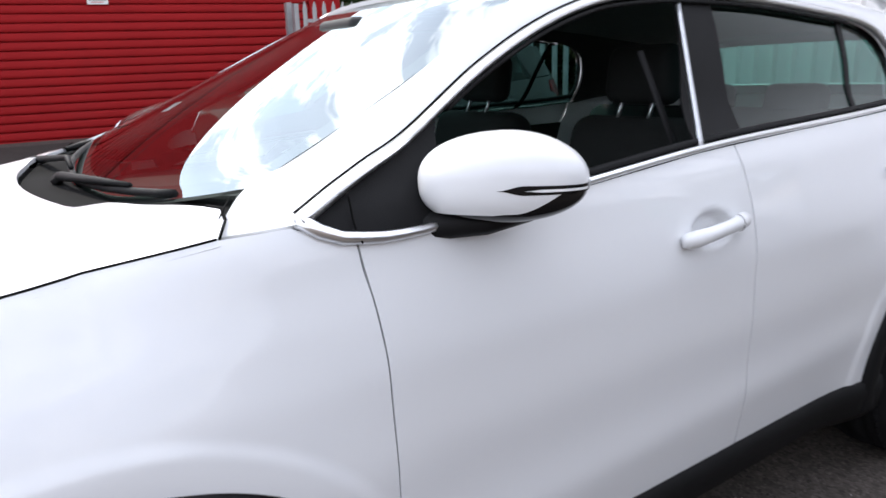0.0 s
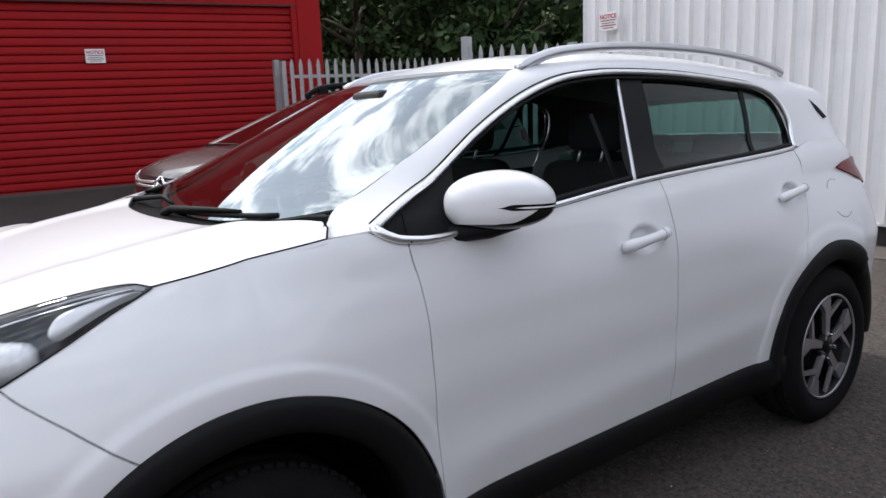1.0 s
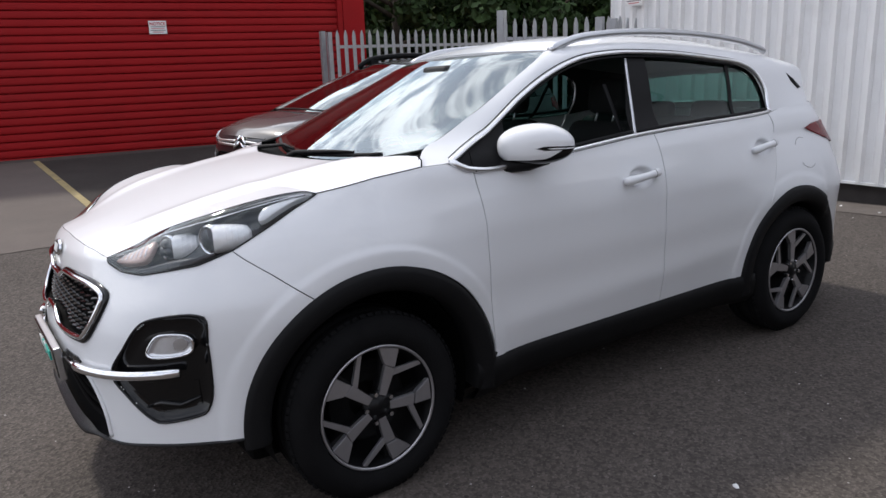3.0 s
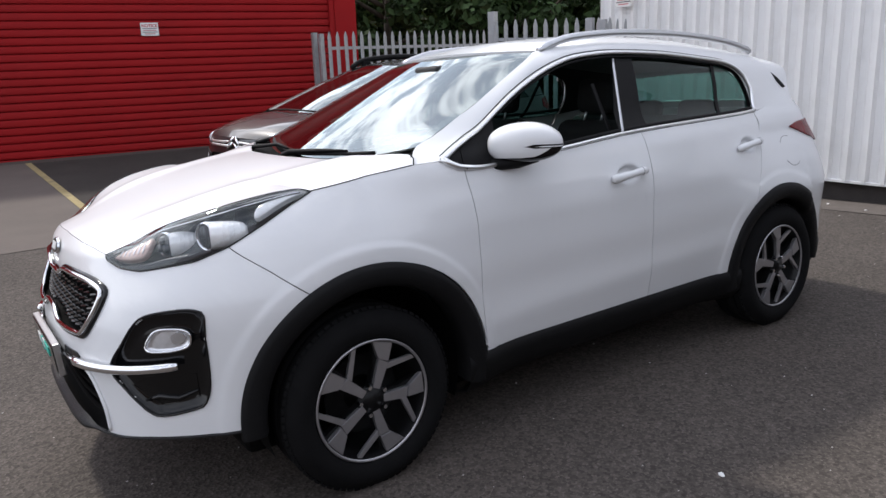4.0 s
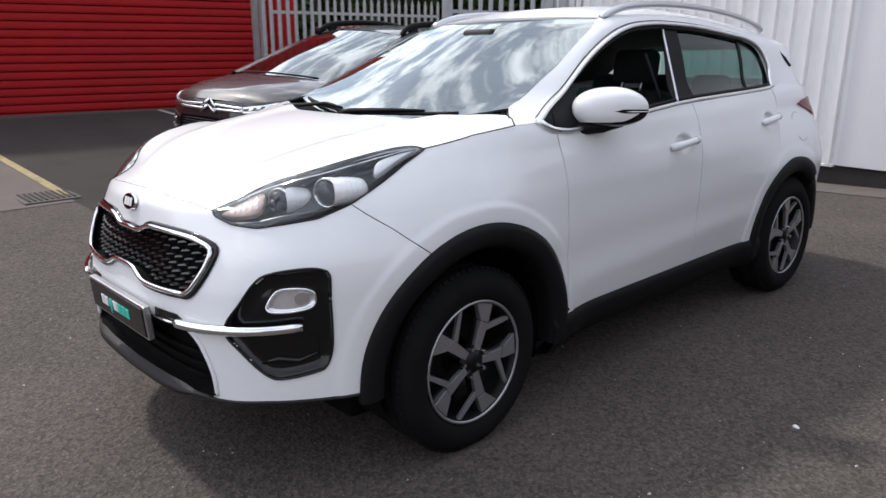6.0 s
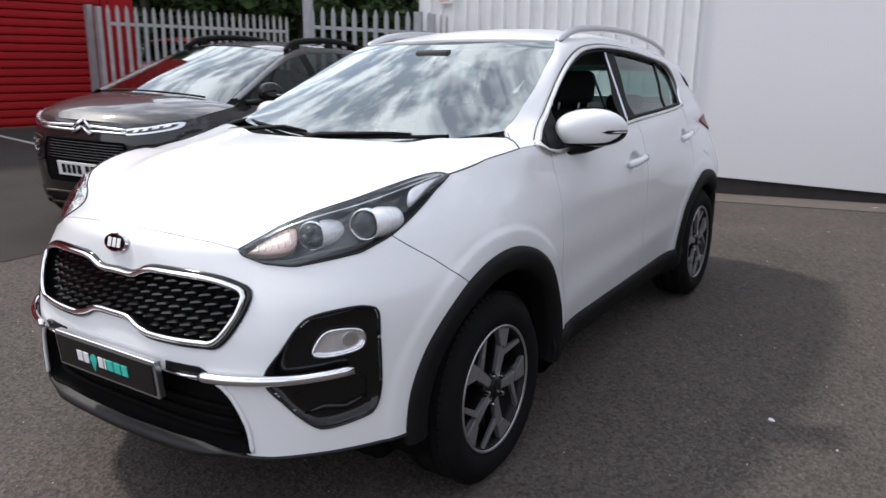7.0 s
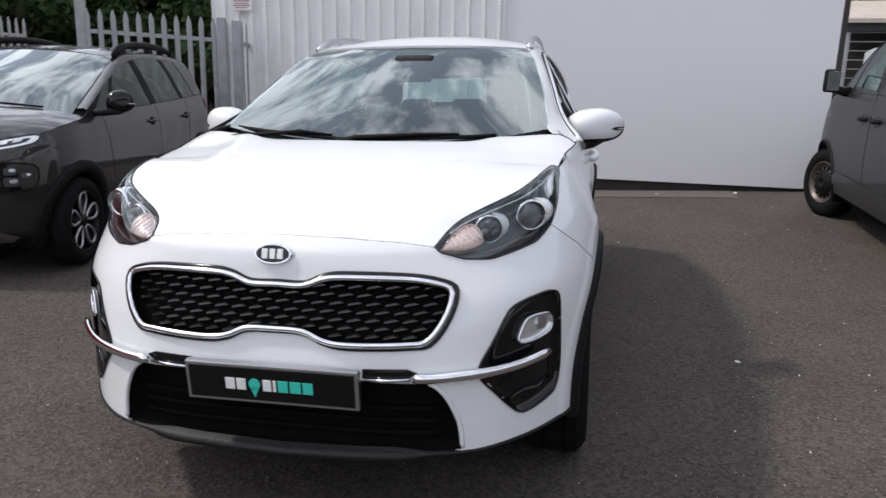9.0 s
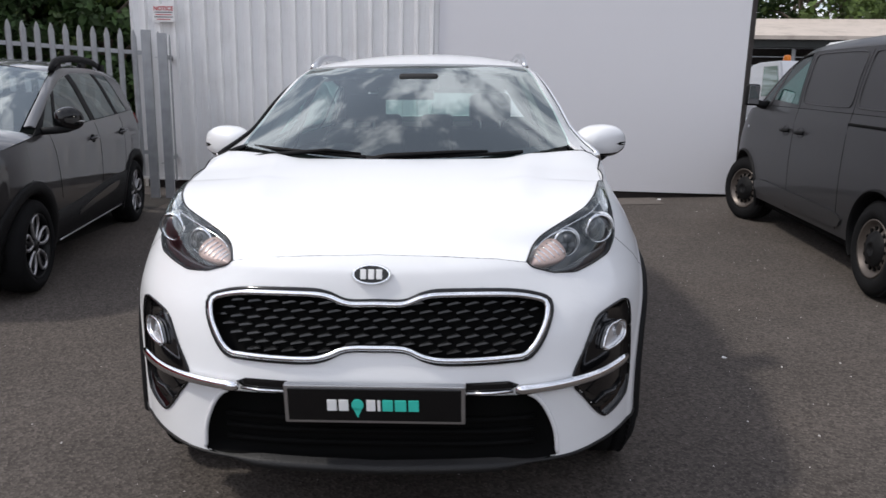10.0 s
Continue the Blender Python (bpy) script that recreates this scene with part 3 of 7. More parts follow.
def white_car_flare(x, z):
    """Arches swell outwards."""
    d = 0.0
    for cx, r, a in ((0.02, 0.5, 0.022), (2.66, 0.455, 0.010)):
        k = math.hypot(x - cx, z - 0.36)
        d += a * math.exp(-((k - r) / 0.15) ** 2) + 0.0055 * ease((r + 0.088 - k) / 0.03)
    return d


def white_car():
    car = thing("car", "glossy white compact SUV with black wheel-arch cladding, parked on asphalt", "car", pose(0, 0, 0, -1.524, -0.304, 0))
    S = Body(HALF, NOSE, TAIL, 0.10, 2.95, PEXP, QEXP, white_car_tweak, white_car_flare)
    L = S.line
    fc, rc = (0.02, 0.36, 0.50), (2.66, 0.36, 0.455)               # arch centres and radii

    def arch(c, a0, a1, n=26):
        return L([("x", x, z) for x, z in arc(*c, a0, a1, n)])
    # key lines of the shell
    bonnet_side = [("y", 0.47, 0.956), ("x", -0.56, 1.02), ("x", -0.40, 1.072), ("x", -0.25, 1.107), ("x", -0.114, 1.133), ("x", 0.10, 1.160), ("x", 0.285, 1.182)]
    lamp_low = [("y", 0.47, 0.953), ("y", 0.54, 0.930), ("y", 0.615, 0.922), ("x", -0.53, 0.948), ("x", -0.426, 0.985)]
    lamp_out = [("x", -0.426, 0.985), ("x", -0.30, 1.045), ("x", -0.20, 1.094), ("x", -0.114, 1.131)]
    joint = [("x", -0.426, 0.985), ("x", -0.33, 0.90), ("x", -0.213, 0.802)]
    gap = [("x", 0.538, 0.40), ("x", 0.522, 0.60), ("x", 0.522, 0.80), ("x", 0.524, 0.95), ("x", 0.518, 1.05), ("x", 0.510, 1.10), ("x", 0.508, 1.142)]
    a_joint = math.degrees(math.asin((0.802 - 0.36) / 0.5))
    a_joint = 180 - a_joint

    # outlines used for recesses, in (y, z)
    grille_half = [(0, 0.860), (0.085, 0.860), (0.145, 0.882), (0.21, 0.889), (0.38, 0.884), (0.475, 0.868), (0.522, 0.842), (0.510, 0.775), (0.462, 0.706), (0.40, 0.695), (0.22, 0.690), (0.15, 0.700), (0.09, 0.724), (0, 0.727)]
    grille_half = [(y * 1.016, 0.795 + (z - 0.79) * 1.07) for y, z in grille_half]
    grille_poly = grille_half + [(-y, z) for y, z in grille_half[::-1] if y > 0]
    intake_half = [(0, 0.60), (0.47, 0.588), (0.51, 0.54), (0.545, 0.46), (0.553, 0.375), (0.40, 0.358), (0, 0.350)]
    intake_poly = intake_half + [(-y, z) for y, z in intake_half[::-1] if y > 0]
    fog = [(0.600, 0.612), (0.640, 0.700), (0.672, 0.768), (0.700, 0.790), (0.755, 0.802), (0.792, 0.800), (0.812, 0.775), (0.818, 0.68), (0.820, 0.56), (0.812, 0.492), (0.795, 0.470), (0.732, 0.452), (0.700, 0.468), (0.645, 0.54)]
    holes = [[(-y, z) for y, z in smooth_line(grille_poly, 160, True)], [(-y, z) for y, z in intake_poly], [(-y, z) for y, z in smooth_line(fog, 70, True)]]
    # bumper, one skin right across, cut out for grille, intake and fog pockets
    nose = [("y", 0.0, 1.000), ("y", 0.2, 0.995), ("y", 0.36, 0.983), ("y", 0.455, 0.968)]
    top = L(nose + lamp_low)
    low = L([("y", 0.0, 0.354), ("y", 0.3, 0.358), ("y", 0.55, 0.368), ("y", 0.72, 0.364), ("x", -0.484, 0.372)])
    right = L([("x", x, z) for x, z in arc(*fc, 178.6, a_joint, 20)]) + L(joint)[::-1][1:]
    left = L([("y", 0.0, z) for z in np.linspace(0.354, 1.000, 24)])
    C = coons(low, top, left, right, 110, 84)
    G = np.zeros((84, 110, 3))
    for j in range(84):
        for i in range(110):
            P = S.at(*C[j, i])
            if P[0] < -0.3:
                q0 = np.array([P[1], P[2]])
                for h in holes:
                    q1 = snap(q0, h, 0.0058)
                    if q1 is not q0:
                        P = S.at(S.uy(-q1[0] if i else 0.0, q1[1]), q1[1])
                        break
            G[j, i] = P
    G[:, -1] += (G[:, -2] - G[:, -1]) * 0.15
    G[:, 0, 1] = 0
    full = np.concatenate([(G * np.array([1, -1, 1]))[:, :0:-1], G], axis=1)
    nu = full.shape[1]
    F = []
    for j in range(83):
        for i in range(nu - 1):
            m4 = (full[j, i] + full[j, i + 1] + full[j + 1, i + 1] + full[j + 1, i]) / 4
            if m4[0] < -0.3 and any(inside((-abs(m4[1]), m4[2]), h) for h in holes):
                continue
            F.append((j * nu + i, j * nu + i + 1, (j + 1) * nu + i + 1, (j + 1) * nu + i))
    bumper = pydata("front_bumper", full.reshape(-1, 3), F, WHITE, car, "white painted front bumper")
    for mir in (False, True):
        # front wing
        wing_top = L(lamp_out) + L(bonnet_side[5:]) + L([("x", 0.40, 1.182), ("x", 0.470, 1.155), ("x", 0.508, 1.142)])
        G = S.grid(arch(fc, a_joint, 2, 30), wing_top, L(joint)[::-1], L(gap), 84, 48)
        sheet("front_wing", tight(G), WHITE, car, "white front wing", mirror=mir)
        # front door
        door_top = [("x", 0.508, 1.142), ("x", 0.643, 1.135), ("x", 1.045, 1.163), ("x", 1.432, 1.189), ("x", 1.575, 1.194)]
        mid = [("x", 1.575, 0.398), ("x", 1.575, 0.60), ("x", 1.575, 0.86), ("x", 1.588, 1.05), ("x", 1.575, 1.194)]
        G = S.grid(L([("x", x, 0.398) for x in np.linspace(0.538, 1.575, 12)]), L(door_top), L(gap), L(mid), 120, 96)
        G = cupped(G, 1.425, 1.018)
        door = sheet("front_door", tight(G), WHITE, car, "white front door", mirror=mir)
        # rear door
        rear_top = [("x", 1.575, 1.194), ("x", 1.861, 1.202), ("x", 2.426, 1.208), ("x", 2.60, 1.214)]
        rear_edge = L([("x", x, z) for x, z in arc(*rc, 176, 128, 14)]) + L([("x", 2.45, 0.86), ("x", 2.56, 1.05), ("x", 2.61, 1.16), ("x", 2.60, 1.214)])
        G = S.grid(L([("x", 1.575, 0.398), ("x", 2.0, 0.395), ("x", 2.206, 0.395)]), L(rear_top), L(mid), rear_edge, 116, 96)
        G = cupped(G, 2.435, 1.052)
        rdoor = sheet("rear_door", tight(G), WHITE, car, "white rear door", mirror=mir)
        # rear quarter, round to the tail
        q_top = L([("x", 2.60, 1.214), ("x", 2.75, 1.235), ("x", 2.95, 1.245)] + [("r", y, 1.25) for y in (0.66, 0.5, 0.3, 0.0)])
        q_low = arch(rc, 128, 2, 26) + L([("x", 3.14, 0.40), ("x", 3.3, 0.40)] + [("r", y, 0.40) for y in (0.6, 0.4, 0.2, 0.0)])
        G = S.grid(q_low, q_top, rear_edge[13:], L([("r", 0.0, z) for z in np.linspace(0.40, 1.25, 20)]), 76, 36)
        sheet("rear_quarter", G, WHITE, car, "white rear quarter panel", mirror=mir)

    # bonnet: a domed skin between the wings
    tip = S.at(*L([("y", 0.455, 0.968)])[0])
    lamp_top = [tip, (-0.655, -0.480, 1.000), (-0.612, -0.512, 1.026), (-0.568, -0.571, 1.055), (-0.520, -0.622, 1.076), (-0.462, -0.670, 1.096), (-0.365, -0.712, 1.120), (-0.245, -0.742, 1.139), (-0.155, -0.760, 1.143), S.at(*L(bonnet_side[4:5])[0])]
    side3 = even(list(smooth_line(lamp_top, 40)) + list(smooth_line([S.at(u, z) for u, z in L(bonnet_side[4:])], 30))[1:], 56)
    G = np.zeros((56, 49, 3))
    for j, p in enumerate(side3):
        v = j / 55
        mid = np.array([-0.79 + v * 0.895, 0, 1.000 + 0.200 * (1 - (1 - v) ** 1.55)])
        for i in range(49):
            s = (i - 24) / 24
            k = abs(s)
            c = 1 - k ** 2.4
            x = p[0] + (mid[0] - p[0]) * (1 - k ** 2)
            z = p[2] + (mid[2] - p[2]) * (1 - k ** 3.3)
            z += 0.013 * math.exp(-((k - 0.62) / 0.075) ** 2) * ease(v * 2.2) * (1 - 0.3 * v)      # raised swages
            rear = ease((v - 0.80) / 0.20) * ease((k - 0.45) / 0.45) * (1 - ease((k - 0.93) / 0.07))
            x += 0.060 * rear
            z += 0.030 * rear
            G[j, i] = (x, -p[1] * s, z)
    nose_line = even(L(nose), 25)
    front = [S.at(u, z) + np.array([0.001, 0, 0.0]) for u, z in nose_line]
    for i in range(49):
        t = front[abs(i - 24)] * np.array([1, 1 if i > 24 else -1, 1])
        t = np.array([t[0], abs(t[1]) * (-1 if G[5, i, 1] < 0 else 1), t[2]])
        d = t - G[0, i]
        for j in range(56):
            G[j, i] += d * (1 - j / 55) ** 4
    sheet("bonnet", tight(G, 0.0035), WHITE, car, "white bonnet with two raised swages", flip=True)
    for k in (1, -1):
        tube("bonnet_gap", [G[55, 24 + k * i] + np.array([0.004, 0, 0.001]) for i in (21, 22, 23, 24)], 0.0024, DARK, car, n=6)
    tube("bonnet_seal", [S.at(u, z, -0.0015) for u, z in nose_line][::-1] + flip_y([S.at(u, z, -0.0015) for u, z in nose_line])[1:], 0.0018, PLASTIC, car, n=6)

    # cowl, below the screen
    cowl = np.zeros((6, 40, 3))
    for i in range(40):
        s = (i - 19.5) / 19.5
        edge = G[55, int(round((s + 1) * 24))]
        for j in range(6):
            v = j / 5
            cowl[j, i] = (edge[0] + 0.005 + v * (0.17 + 0.02 * s * s), edge[1] * 0.985, edge[2] - 0.022 + 0.0 * v + 0.02 * v * s * s)
    sheet("cowl", cowl, DARK, car, "black plastic scuttle", flip=True)

    # window opening lines
    win_top = [(0.415, 1.186), (0.569, 1.246), (0.685, 1.292), (0.885, 1.402), (1.091, 1.489), (1.300, 1.546), (1.502, 1.566), (1.682, 1.567), (1.954, 1.554), (2.23, 1.525), (2.478, 1.490), (2.595, 1.43), (2.635, 1.32), (2.610, 1.218)]
    belt = [(0.415, 1.186), (0.455, 1.160), (0.508, 1.145), (0.645, 1.139), (1.05, 1.167), (1.445, 1.192), (1.875, 1.204), (2.404, 1.211), (2.610, 1.218)]
    wt3 = smooth_line([S.at(x, z) for x, z in win_top], 90)
    # roof edge: screen side, then the rail line, then down the tail
    edge = [(0.285, -0.815, 1.182), (0.375, -0.724, 1.238), (0.455, -0.712, 1.266), (0.53, -0.701, 1.298), (0.602, -0.690, 1.332), (0.684, -0.677, 1.367), (0.763, -0.663, 1.404), (0.92, -0.630, 1.482), (1.052, -0.600, 1.544), (1.125, -0.572, 1.576), (1.165, -0.558, 1.590), (1.30, -0.550, 1.610), (1.70, -0.545, 1.625), (2.2, -0.538, 1.607), (2.7, -0.525, 1.556), (3.02, -0.52, 1.500), (3.18, -0.545, 1.44), (3.12, -0.60, 1.33), (3.06, -0.66, 1.246)]
    re3 = smooth_line(edge, 90)
    for mir in (False, True):
        G = np.zeros((12, 90, 3))
        for i in range(90):
            a, b = wt3[i], re3[i]
            bulge = np.array([0, -0.55, 0.8]) * 0.014 * min(1, np.linalg.norm(a - b) / 0.15) * ease((i - 4) / 22)
            for j in range(12):
                v = j / 11
                G[j, i] = a + (b - a) * v + bulge * math.sin(math.pi * v)
        foot = np.array([S.at(u, z) for u, z in even(L([("x", 2.61, 1.218), ("x", 2.75, 1.235), ("x", 2.95, 1.245), ("x", 3.06, 1.247)]), 12)])
        lift = foot - G[:, 89]
        for i in range(70, 90):
            G[:, i] += lift * ease((i - 70) / 19)
        pillarG = G
        sheet("roof_side", G, WHITE, car, "white roof side and pillars", mirror=mir)
        sheet("pillar_lining", G[:, 22:] + np.array([-0.01, 0.028, -0.014]), PLASTIC, car, "dark inner pillar lining", mirror=mir, flange=0, flip=True)
    # roof
    line = [p for p in re3 if p[0] >= 1.160 - 1e-6 and p[2] > 1.42 and p[0] < 3.17]
    line = even(line, 40)
    crown = spline([(1.05, 1.610), (1.35, 1.664), (1.8, 1.684), (2.3, 1.664), (2.8, 1.602), (3.3, 1.49)])
    G = np.zeros((40, 33, 3))
    for j, p in enumerate(line):
        v = j / 39
        mx = 1.055 + v * 2.18
        for i in range(33):
            s = (i - 16) / 16
            k = 1 - s * s
            x = p[0] + (mx - p[0]) * k
            G[j, i] = (x, -p[1] * s, p[2] + (crown(mx) - p[2]) * (1 - abs(s) ** 2.3))
    roofG = G
    sheet("roof", G, WHITE, car, "white roof panel", flip=True)
    # spoiler lip and tailgate glass
    # windscreen
    sideS = [p for p in re3 if 0.37 <= p[0] <= 1.161]
    sideS = even(sideS, 30)
    run = np.linspace(0, 1, 30)
    even_line = np.stack([np.polyval(np.polyfit(run, sideS[:, i], 2), run) for i in range(3)], 1)
    hold = np.array([ease((1 - t) * 6) for t in run])[:, None]
    sideS = sideS * (1 - hold) + even_line * hold                 # glass bends evenly, without dents
    G = np.zeros((30, 41, 3))
    for j, p in enumerate(sideS):
        v = j / 29
        mx, mz = 0.215 + v * (1.058 - 0.215), 1.170 + 0.428 * (v * 1.08 - 0.08 * v * v)
        for i in range(41):
            s = (i - 20) / 20
            k = s * s
            G[j, i] = (mx + (p[0] - mx) * k, -p[1] * s, mz + (p[2] - mz) * k)
    screenG = G.copy()
    screen = sheet("windscreen", G, SCREEN, car, "curved laminated windscreen reflecting the sky", flange=0.0, flip=True)
    inner = G + np.array([0.004, 0, -0.006])
    sheet("screen_band", inner[27:, :], BLACK, screen, "black shade band", flange=0)
    sheet("screen_foot", inner[:3, :], BLACK, screen, "black lower border", flange=0)
    for mir in (False, True):
        sheet("screen_edge", inner[:, :3], BLACK, screen, flange=0, mirror=mir)
    # tailgate glass with frame
    tg = np.zeros((14, 29, 3))
    for j in range(14):
        v = j / 13
        for i in range(29):
            s = (i - 14) / 14
            w = 0.56 - 0.06 * v
            tg[j, i] = (3.34 - 0.18 * v - 0.16 * abs(s) ** 2.5, w * s, 1.20 + 0.29 * v)
    tailgate = sheet("tailgate_glass", tg, TAILGLASS, car, "dark tinted tailgate window", flange=0)
    spo = np.zeros((5, 29, 3))
    for j in range(5):
        v = j / 4
        for i in range(29):
            s = (i - 14) / 14
            spo[j, i] = (3.12 + 0.12 * v - 0.07 * abs(s) ** 3, 0.50 * s, 1.508 - 0.045 * v - 0.02 * abs(s) ** 3)
    sheet("roof_spoiler", spo, WHITE, car, "white roof spoiler", flange=0.03, flip=True)
    fine = np.array([[pillarG[j] * (1 - t) + pillarG[j + 1] * t for t in (0.0, 0.25, 0.5, 0.75)] for j in range(11)]).reshape(44, 90, 3)
    for mir in (False, True):
        V = []
        for out in (-0.004, 0.02):
            for x, z in ((2.970, 1.425), (3.015, 1.385), (3.060, 1.335), (3.030, 1.330), (2.990, 1.372)):
                d = (fine[:, :, 0] - x) ** 2 + (fine[:, :, 2] - z) ** 2
                j, i = np.unravel_index(int(np.argmin(d)), d.shape)
                V.append((x, (fine[j, i, 1] + out) * (-1 if mir else 1), z))
        pydata("spoiler_blade", V, [(0, 1, 2, 3, 4)] + [(i, i + 5, (i + 1) % 5 + 5, (i + 1) % 5) for i in range(5)], BLACK, car, "black side piece of the spoiler", smooth=False)

    # side glass, pillars and bright trim
    def topz(x):
        xs = [p[0] for p in win_top[:12]]
        zs = [p[1] for p in win_top[:12]]
        return float(np.interp(x, xs, zs))

    def beltz(x):
        return float(np.interp(x, [b[0] for b in belt], [b[1] for b in belt]))
    wt = smooth_line(win_top, 120)
    bl = smooth_line(belt, 60)

    def top_at(x):
        i = int(np.argmin(np.abs(wt[:100, 0] - x)))
        return wt[i, 1]

    def pane(name, x0b, x1b, x0t, x1t, material, label, off, mir, drop=0.0, inset=0.012):
        xb, xt = np.linspace(x0b, x1b, 24), np.linspace(x0t, x1t, 24)
        G = np.zeros((16, 24, 3))
        for i in range(24):
            zb, zt = beltz(xb[i]) - drop, min(top_at(xt[i]), 1.6) - inset
            if name == "quarter_window" and xt[i] > 2.5:
                zt = np.interp(xt[i], [2.5, 2.62], [1.46, 1.37])
            for j in range(16):
                v = j / 15
                x, z = xb[i] + (xt[i] - xb[i]) * v, zb + (zt - zb) * v
                G[j, i] = S.at(x, z, off)
        return sheet(name, G, material, car, label, mirror=mir, flange=0.004)
    for mir in (False, True):
        pane("corner_panel", 0.425, 0.700, 0.432, 0.768, BLACK, "black mirror corner panel", -0.006, mir, inset=0.004)
        if mir:
            pane("front_window", 0.700, 1.447, 0.768, 1.606, TINT, "tinted front door window", -0.014, mir)
        pane("rear_window", 1.650, 2.275, 1.750, 2.372, TINT, "tinted rear door window", -0.014, mir)
        pane("quarter_window", 2.292, 2.60, 2.388, 2.615, TINT, "tinted quarter window", -0.014, mir)
        pane("centre_pillar", 1.45, 1.655, 1.610, 1.755, BLACK, "black centre pillar", -0.008, mir)
        pane("rear_divider", 2.27, 2.297, 2.367, 2.393, BLACK, "", -0.009, mir)
        f = flip_y if mir else (lambda p: p)
        tube("window_trim", f([S.at(x, z, 0.007) for x, z in wt]), [0.0115 + 0.0015 * max(0, 1 - i / 12) for i in range(len(wt))], BLACK if mir else TRIM, car, "bright window surround", n=6)
        tube("shut_line", f([S.at(0.510 + 0.004 * t, 1.140 + 0.072 * t, 0.016 - 0.016 * math.sin(math.pi * t)) for t in np.linspace(0, 1, 9)]), 0.0020, DARK, car, n=6)
        tube("window_edge", f([S.at(x, z + 0.0150, 0.004) for x, z in wt[:108]]), 0.0022, DARK, car, n=6)
        tube("window_seal", f([S.at(x, z - 0.017, 0.0) for x, z in wt[20:100]]), 0.0055, BLACK, car, n=6)
        tube("belt_trim", f([S.at(x, z + 0.004, 0.006) for x, z in bl]), [0.0085 + 0.006 * max(0, 1 - i / 7) for i in range(len(bl))], TRIM, car, "bright beltline trim", n=6)
        tube("belt_seal", f([S.at(x, z + 0.020, 0.0) for x, z in bl[10:]]), 0.010, BLACK, car, n=6)
        tube("guide_rail", f([S.at(1.449, 1.195, 0.0) * (1 - v) + S.at(1.606, 1.540, 0.0) * v for v in np.linspace(0, 1, 10)]), 0.008, SATIN, car, "bright window guide", n=6)
    return car, S, L, arch, (fc, rc), (grille_poly, intake_poly), (bonnet_side, lamp_low, lamp_out, joint, gap, lamp_top, fog), re3, screenG


def cushion(name, lo, hi, material, parent, bevel=0.05, label="", m=None):
    bm = bmesh.new()
    box(bm, lo, hi)
    bmesh.ops.bevel(bm, geom=list(bm.edges), offset=bevel, segments=4, affect="EDGES", profile=0.5)
    if m is not None:
        bmesh.ops.transform(bm, matrix=m, verts=bm.verts)
    return part(name, bm, material, parent, label, smooth=True)


def door_mirror(car, side, c=(0.775, 0.915, 1.218), shell=WHITE, half=(0.092, 0.152, 0.082)):
    """A door mirror: painted cap, black base, lamp strip, foot and glass. side -1 is the left."""
    mir = thing_part("door_mirror", car, pose(c[0], side * c[1], c[2], 0, 0, -side * 38))
    sg = lambda v, e: math.copysign(abs(v) ** e, v)

    def skin(turn, h, grow=1.0):
        """turn: degrees from the front towards the outer end; h: height from -1 to 1."""
        a = radians(turn)
        cb = math.cos(math.asin(min(1, max(-1, sg(h, 1 / 0.78))))) ** 0.78
        x, t, z = -half[0] * cb * sg(math.cos(a), 0.8), cb * sg(math.sin(a), 0.8), half[2] * h
        z *= 1 - 0.20 * max(0, t) ** 2 - 0.06 * max(0, -t)
        x *= 1 - 0.20 * max(0, t)
        x = min(x, half[0] * 0.72)
        z += 0.006 * (1 - t * t)
        return np.array((x, side * half[1] * t, z)) * grow
    brim = lambda turn: -0.64 + 0.58 * ease((turn - 12) / 50) if turn > 0 else -0.66 + 0.2 * ease((-turn - 60) / 60)
    turns = np.linspace(-180, 180, 73)
    rows = np.sin(np.linspace(0, math.pi / 2, 20))
    up = np.array([[skin(w, brim(w) + (1 - brim(w)) * k) for w in turns] for k in rows])
    down = np.array([[skin(w, brim(w) - (1 + brim(w)) * k, 0.996) * np.array((1, 1, 1.0 - 0.06 * k)) for w in turns] for k in rows])
    sheet("cap", up, shell, mir, "painted mirror cap", flip=side > 0, flange=0)
    sheet("base", down, GLOSS, mir, "black mirror base", flip=side < 0, flange=0)
    glassy = [(half[0] * 0.727, half[1] * 0.84 * sg(math.cos(w), 0.7), half[2] * 0.80 * sg(math.sin(w), 0.7)) for w in np.linspace(0, 2 * math.pi, 40, endpoint=False)]
    pydata("mirror_glass", glassy, [tuple(range(40))], CHROME, mir, smooth=False)
    band = lambda h0, h1, w0, w1, g: np.array([[skin(w, h0(w) + (h1(w) - h0(w)) * k, g) for w in np.linspace(w0, w1, 40)] for k in np.linspace(0, 1, 5)])
    tip = lambda w, w0: ease((w - w0) / 14)
    sheet("indicator", band(lambda w: -0.12 - 0.10 * tip(w, 2), lambda w: -0.12 + 0.10 * tip(w, 2), 2, 115, 1.008), GLOSS, mir, "dark indicator surround", flip=side > 0, flange=0.002)
    sheet("indicator_lens", band(lambda w: -0.13 - 0.03 * tip(w, 16), lambda w: -0.13 + 0.03 * tip(w, 16), 16, 80, 1.014), LAMPWHITE, mir, "clear indicator strip", flip=side > 0, flange=0.002)
    tube("foot", [(-0.03, -side * 0.21, -0.080), (-0.03, -side * 0.12, -0.076), (-0.01, -side * 0.03, -0.066), (0.01, side * 0.05, -0.055)], [0.036, 0.036, 0.040, 0.025], BLACK, mir, "black mirror foot", n=10, flat=0.75)
    return mir


